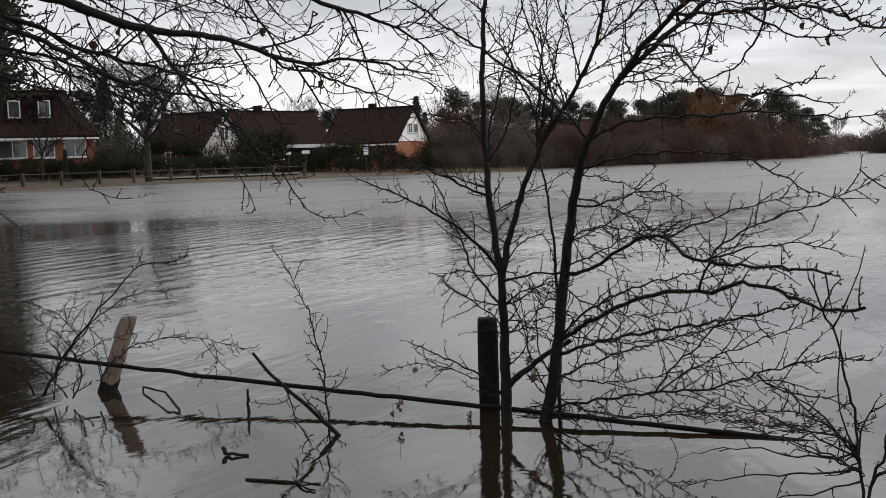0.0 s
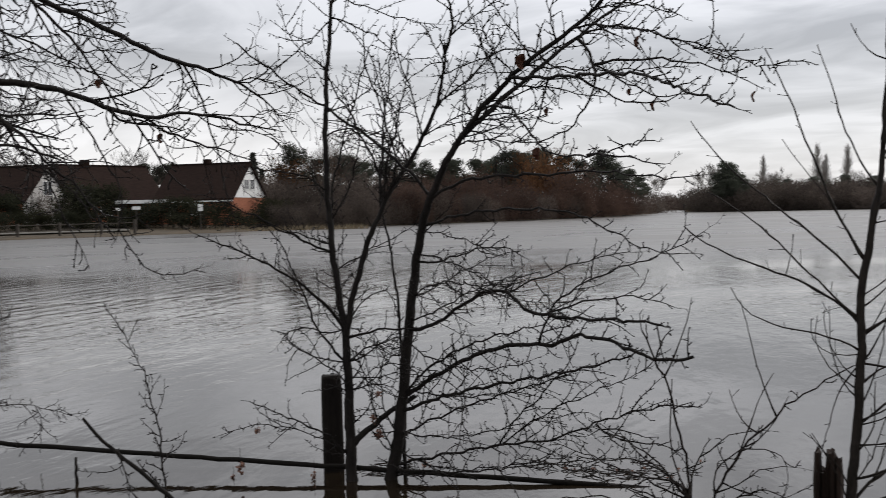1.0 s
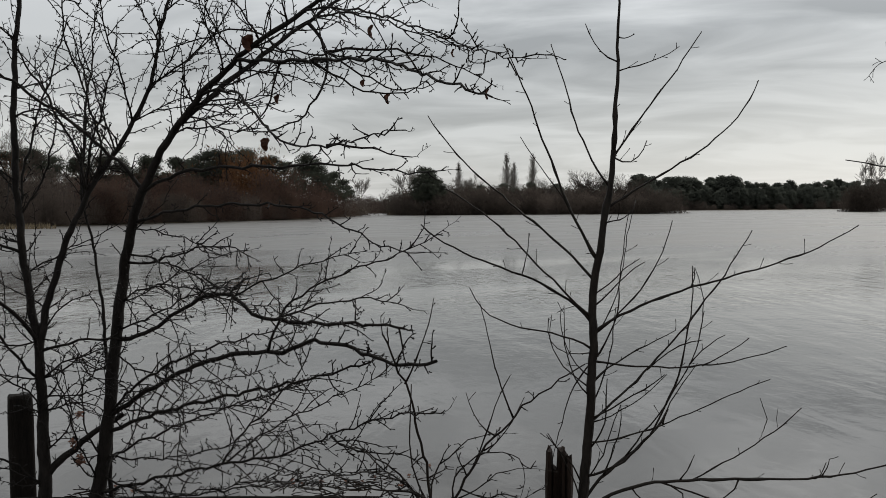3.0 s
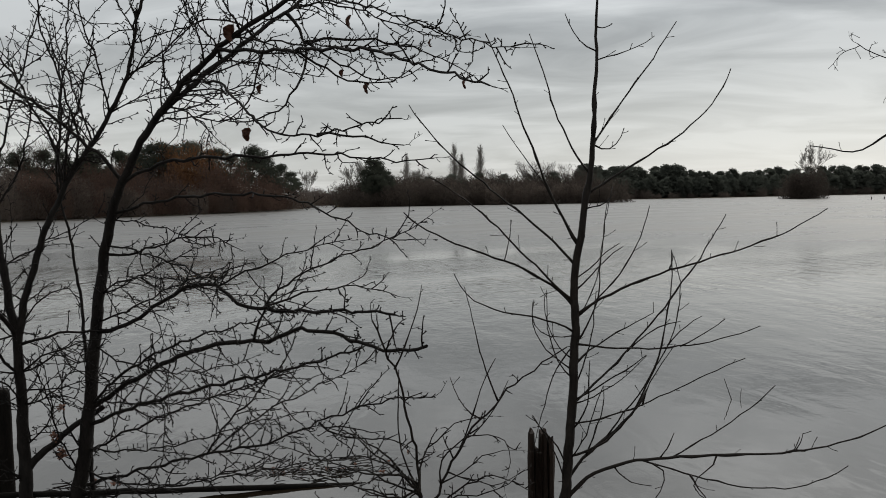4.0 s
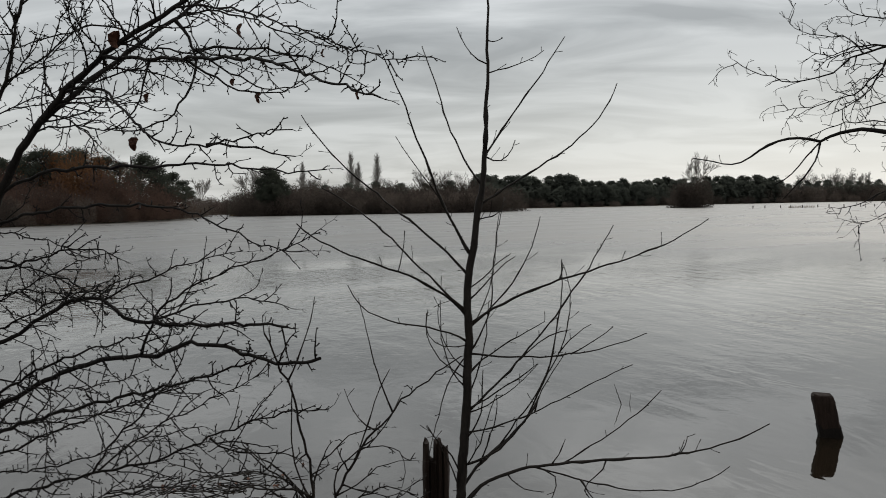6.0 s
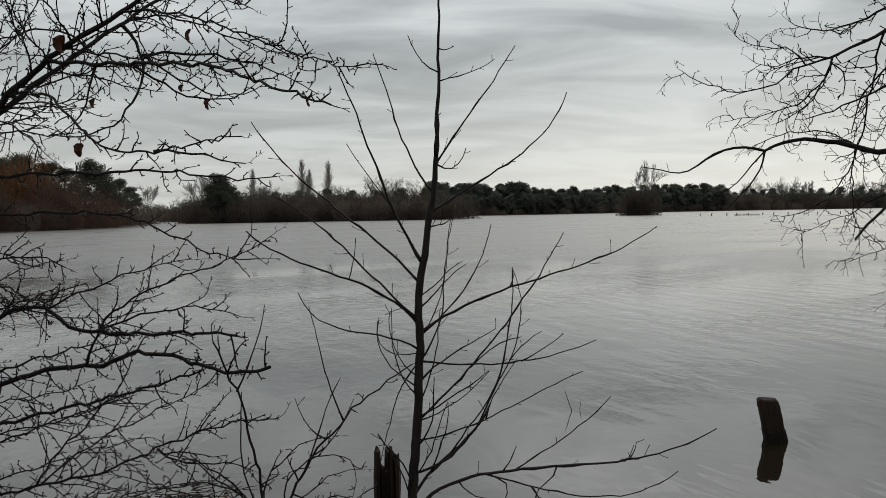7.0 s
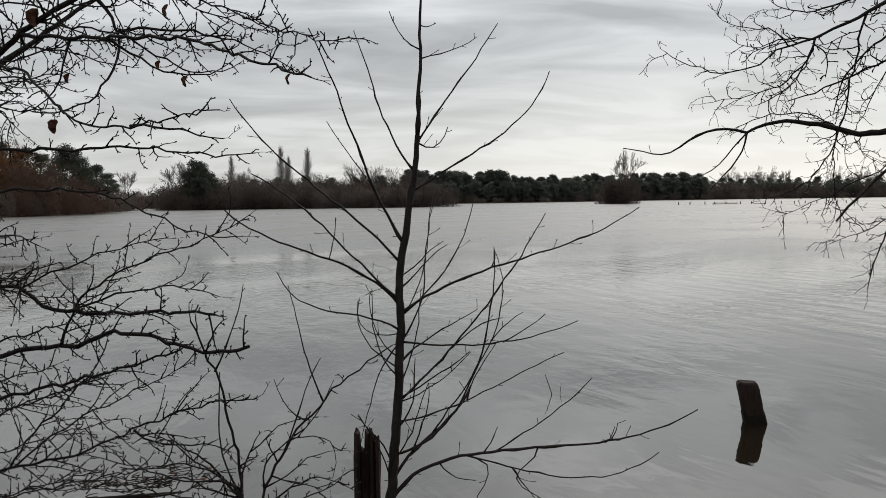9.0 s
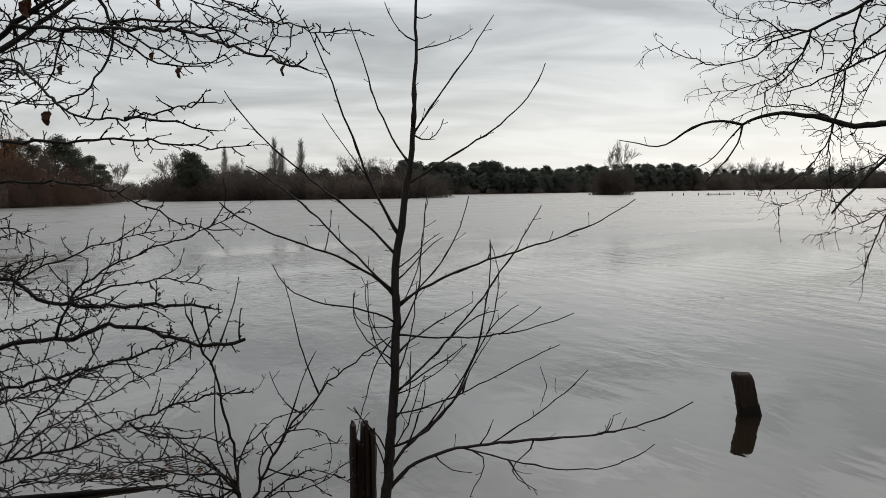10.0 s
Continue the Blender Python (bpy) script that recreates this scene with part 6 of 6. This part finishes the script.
sapling.bough("e2", "a21x", 0.02, (-0.02, -0.02, -0.11), (-0.24, 0.13, -0.11), (-0.05, -0.07, -0.24), 0.0034, 0.0016, "smooth")
sapling.bough("e3", "a21", 0.39, (0.02, -0.04, -0.06), (0.04, -0.08, -0.08), (0.11, -0.16, -0.08), 0.0032, 0.0016, "smooth")
sapling.bough("e4", "sux", 0.59, (0.02, -0.01, -0.01), (0.04, -0.03, -0.01), (0.06, -0.05, 0.01), 0.003, 0.0016, "smooth")
sapling.bough("e5", "a21x", 0.40, (0.02, -0.02, -0.01), (0.03, -0.03, 0.02), (0.05, -0.04, 0.08), 0.003, 0.0016, "smooth")
sapling.bough("e6", "a12", 0.38, (0.01, -0.01, 0.04), (0.02, -0.01, 0.05), (0.01, -0.01, 0.1), 0.003, 0.0016, "smooth")

shrub.bough("b1", None, (2.23, 4.18, -0.37), (-0.06, -0.07, 0.5), (-0.1, -0.16, 1.04), (-0.35, -0.16, 1.49), 0.0088, 0.004, "few")
shrub.bough("b2", "b1", 0.83, (0.06, -0.03, 0.12), (0.1, -0.05, 0.26), (0.12, -0.06, 0.39), 0.004, 0.0016, "smooth")
shrub.bough("b3", "b1", 0.42, (-0.1, 0.09, 0.16), (-0.06, 0.11, 0.37), (-0.04, 0.13, 0.57), 0.004, 0.0024, "smooth")
shrub.bough("b4", None, (2.23, 4.18, -0.37), (-0.06, 0.11, 0.56), (0.29, 0, 1.02), (0.74, -0.16, 1.27), 0.0096, 0.0032, "few")
shrub.bough("b5", "b4", 0.53, (0.06, -0.03, 0.15), (0.09, -0.04, 0.31), (0.16, -0.08, 0.44), 0.004, 0.0016, "smooth")
shrub.bough("b6", "b4", 0.72, (-0.09, 0.01, 0.19), (-0.13, 0, 0.39), (-0.19, -0.01, 0.59), 0.004, 0.0016, "smooth")
shrub.bough("b7", "b4", 0.58, (0.11, -0.03, 0.04), (0.17, -0.01, 0.16), (0.23, -0.01, 0.25), 0.0032, 0.0016, "smooth")
shrub.bough("b8", "b4", 0.64, (-0.04, 0.1, 0.02), (-0.04, 0.18, 0.09), (-0.04, 0.24, 0.18), 0.0032, 0.0016, "smooth")
shrub.bough("b9", "b1", 0.40, (-0.12, -0.04, 0.19), (-0.3, -0.06, 0.35), (-0.51, -0.07, 0.42), 0.0056, 0.0016, "sparse")
shrub.bough("b10", "b1", 0.39, (-0.11, -0.07, 0.25), (-0.43, -0.07, 0.16), (-0.63, -0.12, 0.28), 0.0056, 0.0016, "sparse")
shrub.bough("b11", "b4", 0.39, (-0.06, 0.03, 0.29), (0.41, -0.21, 0.37), (0.3, -0.15, 0.04), 0.0048, 0.0016, "few")
shrub.bough("b12", "b4", 0.31, (0.11, -0.13, 0.12), (0.16, -0.23, 0.29), (0.31, -0.39, 0.15), 0.0048, 0.0016, "sparse")
shrub.bough("b13", "b1", 0.37, (-0.03, 0.09, 0.21), (0.16, 0.07, 0.39), (0.38, 0.03, 0.38), 0.0048, 0.0016, "sparse")
shrub.bough("b14", "b1", 0.36, (-0.13, 0.2, 0.08), (-0.29, 0.38, 0.06), (-0.44, 0.57, 0.07), 0.0048, 0.0016, "sparse")
shrub.bough("b15", "b4", 0.28, (0, -0.13, 0.21), (0.14, -0.38, 0.15), (0.16, -0.54, 0.32), 0.004, 0.0016, "sparse")
shrub.bough("b16", "b1", 0.40, (-0.21, 0, 0.14), (-0.46, 0.02, 0.24), (-0.69, 0.02, 0.34), 0.0048, 0.0016, "sparse")
shrub.bough("b17", "b1", 0.40, (-0.15, -0.07, 0.31), (-0.51, -0.08, 0.28), (-0.8, -0.15, 0.28), 0.004, 0.0016, "sparse")
shrub.bough("b18", "b1", 0.37, (-0.3, -0.06, 0.11), (-0.58, -0.12, 0.3), (-0.89, -0.21, 0.37), 0.004, 0.0016, "sparse")
shrub.bough("b19", "b4", 0.40, (0.14, -0.02, 0.03), (0.23, -0.04, 0.17), (0.39, -0.09, 0.13), 0.004, 0.0016, "few")
shrub.bough("b20", "b4", 0.44, (0.13, -0.02, -0.07), (0.26, -0.06, -0.14), (0.39, -0.09, -0.04), 0.004, 0.0016, "few")
shrub.bough("s1", "b1", 0.37, (-0.28, -0.04, -0.02), (-0.56, -0.01, 0.01), (-0.83, -0.02, -0.06), 0.006, 0.002, "few")
shrub.bough("s2", "b1", 0.43, (-0.24, -0.01, -0.1), (-0.49, 0.03, 0.09), (-0.73, 0.04, -0.01), 0.006, 0.002, "few")
shrub.bough("s3", "b1", 0.44, (-0.16, 0.01, 0.11), (-0.29, 0, 0.25), (-0.45, 0.01, 0.36), 0.005, 0.002, "few")
shrub.bough("s5", "b1", 0.33, (-0.19, 0.01, -0.06), (-0.38, 0.05, -0.09), (-0.57, 0.07, -0.15), 0.005, 0.002, "few")

alder.bough("tr", None, (5.9, 2.12, -0.63), (-0.04, 0.07, 1.59), (-0.02, 0.04, 3.19), (-0.03, 0.06, 4.78), 0.1144, 0.0792, "rough")
alder.bough("r1", "tr", 0.59, (-0.14, 0.27, -0.03), (-0.29, 0.55, -0.29), (-0.42, 0.8, -0.17), 0.0234, 0.0156, "few")
alder.bough("r1x", "r1", 1.0, (-0.08, 0.14, 0.05), (-0.17, 0.32, 0.1), (-0.24, 0.46, 0), 0.0156, 0.0078, "few")
alder.bough("r1e", "r1x", 1.00, (-0.09, 0.1, 0.05), (-0.19, 0.21, 0.02), (-0.27, 0.29, -0.08), 0.0078, 0.00505, "smooth")
alder.bough("r1ex", "r1e", 1.0, (-0.08, 0.08, -0.09), (-0.15, 0.16, -0.01), (-0.23, 0.25, 0), 0.00505, 0.0023, "smooth")
alder.bough("r2", "r1x", 0.99, (-0.01, 0.1, -0.08), (-0.01, 0.17, -0.21), (-0.04, 0.29, -0.25), 0.0047, 0.0023, "smooth")
alder.bough("r3", "r1x", 1.00, (-0.03, -0.01, -0.15), (-0.11, 0.07, -0.24), (-0.18, 0.13, -0.34), 0.0055, 0.0023, "smooth")
alder.bough("r4", "r1", 1.00, (-0.02, 0.18, 0.16), (-0.09, 0.46, 0.14), (-0.12, 0.66, 0.02), 0.0047, 0.0023, "alder")
alder.bough("r5", "tr", 0.76, (-0.3, 0.35, -0.1), (-0.55, 0.61, -0.45), (-0.83, 0.96, -0.54), 0.0187, 0.0047, "few")
alder.bough("r5e", "r5", 1.00, (-0.1, 0.12, -0.19), (-0.26, 0.36, -0.12), (-0.37, 0.49, 0.02), 0.0047, 0.0023, "alder")
alder.bough("r6", "r5", 0.95, (-0.01, 0.07, 0.19), (-0.08, 0.31, 0.07), (-0.1, 0.41, 0.24), 0.0039, 0.0016, "alder")
alder.bough("r6b", "r5", 0.86, (-0.04, 0.15, 0.07), (-0.08, 0.31, -0.09), (-0.11, 0.44, 0.05), 0.0047, 0.0016, "alder")
alder.bough("r7", "r5", 0.84, (0, 0.06, -0.31), (-0.11, 0.37, -0.3), (-0.2, 0.6, -0.33), 0.0055, 0.0016, "alder")
alder.bough("r8", "r5", 0.84, (-0.06, 0, -0.17), (-0.17, 0.05, -0.32), (-0.31, 0.16, -0.38), 0.0047, 0.0023, "alder")
alder.bough("r9", "tr", 0.69, (-0.13, 0.41, -0.09), (-0.23, 0.76, -0.35), (-0.37, 1.16, -0.45), 0.0109, 0.0031, "alder")
alder.bough("r10", "r5", 0.62, (0, 0.14, -0.37), (0.1, 0.11, -0.97), (-0.08, 0.59, -1.03), 0.0062, 0.0023, "alder")
alder.bough("r11", "tr", 0.59, (-0.26, 0.28, -0.14), (-0.49, 0.5, -0.39), (-0.69, 0.67, -0.7), 0.014, 0.0062, "few")
alder.bough("r12", "r1x", 0.03, (0.05, 0.05, -0.21), (0.08, 0.13, -0.71), (0.3, -0.14, -0.53), 0.0039, 0.0016, "alder")
alder.bough("r13", "tr", 0.53, (-0.2, 0.46, -0.04), (-0.25, 0.63, -0.44), (-0.25, 0.71, -0.83), 0.0094, 0.0023, "alder")
alder.bough("r14", "r13", 0.49, (-0.09, 0.04, -0.17), (-0.24, 0.17, -0.2), (-0.37, 0.28, -0.27), 0.0047, 0.0016, "alder")
alder.bough("r15", "tr", 0.66, (-0.18, 0.34, 0.2), (-0.4, 0.77, 0.06), (-0.43, 0.83, -0.4), 0.0109, 0.0031, "alder")
alder.bough("r16", "tr", 0.81, (-0.18, 0.35, -0.15), (-0.44, 0.86, -0.73), (-0.59, 1.14, -0.45), 0.0125, 0.0023, "alder")
alder.bough("r17", "r9", 0.52, (0.02, 0.05, -0.18), (-0.1, 0.34, -0.48), (0.05, 0.13, -0.58), 0.0039, 0.0016, "alder")
alder.bough("r18", "r11", 0.56, (-0.06, 0.2, -0.13), (-0.13, 0.41, -0.25), (-0.21, 0.63, -0.34), 0.0039, 0.0016, "alder")

oak.bough("tr", None, (-3.17, 3.98, -1.14), (0.14, 0.05, 1.8), (0.28, 0.1, 3.59), (0.39, 0.14, 5.39), 0.16, 0.1, "rough")
oak.bough("o1", "tr", 0.72, (0.47, 0.15, -0.07), (0.95, 0.3, -0.08), (1.39, 0.44, -0.27), 0.0306, 0.0225, "few")
oak.bough("o1x", "o1", 1.0, (0.18, 0.06, -0.09), (0.38, 0.12, -0.08), (0.58, 0.19, -0.11), 0.0225, 0.0144, "few")
oak.bough("o1e", "o1x", 1.00, (0.19, 0.07, -0.06), (0.36, 0.13, -0.18), (0.56, 0.21, -0.1), 0.0136, 0.0086, "oak")
oak.bough("o1ex", "o1e", 1.0, (0.18, 0.07, 0.01), (0.34, 0.13, -0.07), (0.51, 0.19, -0.08), 0.0086, 0.0036, "oak")
oak.bough("o2", "tr", 0.68, (0.39, 0.22, -0.05), (0.83, 0.46, 0.1), (1.17, 0.65, -0.18), 0.017, 0.0112, "oak")
oak.bough("o2x", "o2", 1.0, (0.23, 0.12, -0.08), (0.47, 0.25, -0.12), (0.71, 0.37, -0.2), 0.0112, 0.0054, "oak")
oak.bough("o3", "tr", 0.69, (0.46, 0.1, -0.1), (0.97, 0.21, -0.08), (1.37, 0.29, -0.36), 0.017, 0.0112, "oak")
oak.bough("o3x", "o3", 1.0, (0.19, 0.04, -0.14), (0.44, 0.1, -0.13), (0.65, 0.14, -0.22), 0.0112, 0.0054, "oak")
oak.bough("o4", "tr", 0.66, (0.51, 0.26, -0.07), (1.06, 0.55, -0.01), (1.51, 0.78, -0.34), 0.0153, 0.0045, "oak")
oak.bough("o5", "o1x", 0.37, (0.07, 0, -0.1), (0.12, -0.01, -0.22), (0.23, 0, -0.28), 0.0127, 0.0086, "oak")
oak.bough("o5x", "o5", 1.0, (0.1, 0, -0.15), (0.27, 0.01, -0.24), (0.35, 0, -0.43), 0.0086, 0.0045, "oak")
oak.bough("o6", "o1e", 0.70, (0.17, 0.1, -0.14), (0.39, 0.22, -0.15), (0.59, 0.32, -0.24), 0.0068, 0.0027, "oak")
oak.bough("o7", "tr", 0.83, (0.8, 0.43, -0.13), (1.61, 0.86, -0.33), (2.35, 1.22, -0.71), 0.0221, 0.0133, "oak")
oak.bough("o7x", "o7", 1.0, (0.23, 0.11, -0.06), (0.47, 0.22, -0.1), (0.64, 0.31, -0.29), 0.0133, 0.0045, "oak")
oak.bough("o8", "o7x", 0.17, (0.17, 0.06, -0.3), (0.18, 0.07, -0.62), (0.27, 0.1, -0.95), 0.0068, 0.0027, "few")
oak.bough("o9", "o4", 0.61, (0.13, 0.08, -0.14), (0.21, 0.15, -0.32), (0.28, 0.21, -0.5), 0.0059, 0.0027, "oak")
oak.bough("o10", "o1e", 0.05, (0.09, 0, -0.24), (0.33, 0.05, -0.43), (0.24, -0.02, -0.72), 0.0051, 0.0027, "sparse")
oak.bough("o17", "o10", 0.98, (0.08, 0.03, -0.17), (0.17, 0.06, -0.31), (0.36, 0.13, -0.22), 0.0034, 0.0018, "sparse")
oak.bough("o11", "o1", 0.95, (-0.01, 0.03, -0.1), (0.04, 0.08, -0.18), (0.07, 0.13, -0.27), 0.0043, 0.0018, "oak")
oak.bough("o12", "o1x", 0.30, (0, 0.03, -0.1), (0.05, 0.09, -0.18), (0.1, 0.14, -0.26), 0.0043, 0.0018, "oak")
oak.bough("o13", "o7", 0.82, (0.09, 0.03, -0.25), (0.3, 0.11, -0.35), (0.47, 0.17, -0.53), 0.0051, 0.0018, "oak")
oak.bough("o14", "o3", 1.00, (0.13, 0.09, -0.23), (0.38, 0.21, -0.24), (0.6, 0.33, -0.29), 0.0051, 0.0018, "oak")
oak.bough("o16", "o9", 0.97, (-0.11, -0.11, -0.19), (0.06, -0.12, -0.3), (0.26, -0.12, -0.29), 0.0034, 0.0018, "sparse")
oak.bough("o15", "tr", 0.55, (0.35, 0.13, -0.15), (0.77, 0.29, -0.14), (1.04, 0.39, -0.44), 0.0085, 0.0027, "few")
oak.bough("o18", "tr", 0.86, (0.84, 0.2, -0.14), (1.84, 0.45, -0.39), (2.23, 0.51, -1.25), 0.0187, 0.0045, "oak")
oak.bough("o19", "o3", 0.82, (0.11, 0.11, -0.17), (0.2, 0.22, -0.38), (0.41, 0.37, -0.39), 0.0051, 0.0018, "oak")
oak.bough("o20", "o7", 0.67, (0.03, -0.09, -0.25), (0.05, -0.18, -0.55), (0.32, -0.2, -0.68), 0.0051, 0.0018, "oak")
oak.bough("o21", "o7x", 0.60, (0.17, 0.13, 0.09), (0.35, 0.27, -0.02), (0.44, 0.38, -0.18), 0.0043, 0.0018, "oak")
oak.bough("o22", "o2", 0.91, (0.22, 0.01, -0.2), (0.38, 0, -0.46), (0.67, 0.04, -0.55), 0.0051, 0.0018, "oak")
oak.bough("o23", "tr", 0.63, (0.45, 0.24, 0.05), (0.86, 0.47, -0.06), (1.28, 0.69, -0.2), 0.0119, 0.0036, "oak")
oak.bough("o24", "o1", 0.78, (0.32, 0.23, 0.17), (0.61, 0.45, -0.08), (0.95, 0.67, -0.05), 0.0059, 0.0027, "oak")
oak.bough("o25", "tr", 0.74, (0.6, 0.2, 0.02), (1.15, 0.42, -0.12), (1.75, 0.6, -0.52), 0.0125, 0.0036, "oak")
oak.bough("o26", "tr", 0.64, (0.5, 0.12, 0.1), (1.0, 0.3, 0.04), (1.62, 0.44, -0.3), 0.0105, 0.003, "oak")
oak.bough("o27", "tr", 0.78, (0.7, 0.36, -0.05), (1.4, 0.7, -0.22), (2.1, 1.0, -0.6), 0.0135, 0.0036, "oak")
oak.bough("o28", "o7", 0.45, (0.3, 0.1, -0.02), (0.62, 0.2, -0.1), (0.95, 0.34, -0.34), 0.0068, 0.0022, "oak")
oak.bough("o29", "o18", 0.40, (0.32, 0.18, 0.0), (0.66, 0.34, -0.08), (1.0, 0.5, -0.3), 0.0068, 0.0022, "oak")
oak.bough("o30", "o1", 0.55, (0.26, 0.1, 0.12), (0.55, 0.2, 0.14), (0.9, 0.32, 0.0), 0.0068, 0.0022, "oak")

debris.bough("d1", None, (-2.74, 6.33, 0.08), (0.17, 0, 0.35), (0.43, 0.03, 0.62), (0.7, 0.05, 0.9), 0.011, 0.005, "few")
debris.bough("d1e", "d1", 1.00, (0.13, -0.02, 0.08), (0.29, -0.03, -0.01), (0.41, -0.06, 0.11), 0.005, 0.002, "spray")
debris.bough("d2", "d1", 0.23, (0.18, 0.03, 0.24), (0.45, 0.1, 0.59), (0.76, 0.18, 0.46), 0.006, 0.003, "spray")
debris.bough("d3", None, (-2.39, 6.47, 0.08), (0.11, -0.02, 0.46), (0.7, 0.12, 0.41), (1.03, 0.18, 0.24), 0.006, 0.002, "spray")
debris.bough("d4", "d1", 0.14, (-0.16, -0.03, 0.11), (-0.24, -0.02, 0.33), (-0.45, -0.07, 0.33), 0.005, 0.002, "spray")
debris.bough("d5", "d1", 0.18, (0.18, 0.03, 0.1), (0.34, 0.06, 0.24), (0.55, 0.1, 0.24), 0.005, 0.002, "spray")
debris.bough("d6", None, (-2.8, 6.31, 0.09), (-0.01, -0.04, 0.19), (-0.15, -0.13, 0.31), (-0.31, -0.23, 0.3), 0.006, 0.002, "spray")
debris.bough("d7", None, (-2.56, 6.4, 0.04), (0.16, 0.1, 0.25), (-0.07, 0.04, 0.44), (-0.25, 0.01, 0.61), 0.006, 0.002, "spray")
debris.bough("d8", "d3", 0.80, (0.09, 0, -0.13), (0.02, -0.06, -0.28), (-0.11, -0.15, -0.25), 0.003, 0.002, "spray")
debris.bough("d9", None, (-2.62, 6.45, 0.03), (-0.1, 0.0, 0.2), (-0.3, -0.05, 0.3), (-0.6, -0.1, 0.24), 0.005, 0.002, "spray")
debris.bough("d10", None, (-2.7, 6.4, 0.03), (0.05, 0.02, 0.25), (0.02, 0.03, 0.5), (0.2, 0.05, 0.72), 0.005, 0.002, "spray")
debris.bough("d11", "d1", 0.45, (-0.1, 0.0, 0.12), (-0.2, 0.02, 0.2), (-0.36, 0.02, 0.24), 0.004, 0.002, "spray")
debris.bough("d12", None, (-2.9, 6.35, 0.02), (-0.1, -0.02, 0.1), (-0.25, -0.05, 0.14), (-0.45, -0.1, 0.08), 0.004, 0.002, "spray")

broken_stick.bough("k1", None, (-0.49, 5.48, -0.02), (-0.15, -0.02, 0.2), (-0.37, -0.06, 0.35), (-0.51, -0.08, 0.57), 0.015, 0.009, "few")
broken_stick.bough("k2", "k1", 0.62, (0.04, -0.06, -0.1), (0.09, -0.12, -0.2), (0.16, -0.18, -0.28), 0.005, 0.002, "spray")

sprig.bough("g1", None, (-0.58, 5.6, -0.01), (0, 0, 0.4), (-0.06, -0.01, 0.82), (-0.28, -0.04, 1.15), 0.007, 0.002, "spray")
hedge.leaf("u15", 0.18, 0.085, 20)
hedge.leaf("a7", 0.36, 0.075, 60)
hedge.leaf("a6", 0.58, 0.06, 100)
hedge.leaf("a6", 0.34, 0.04, 10)
hedge.leaf("a5", 1.00, 0.06, 80)
hedge.leaf("a4x", 0.82, 0.07, 140)
hedge.leaf("u24", 0.90, 0.045, 30)
hedge.leaf("a7", 0.84, 0.045, 70)
oak.leaf("o11", 0.45, 0.05, 30)
oak.leaf("o1x", 0.17, 0.045, 80)
oak.leaf("o18", 0.93, 0.045, 10)
oak.leaf("o6", 0.17, 0.05, 50)
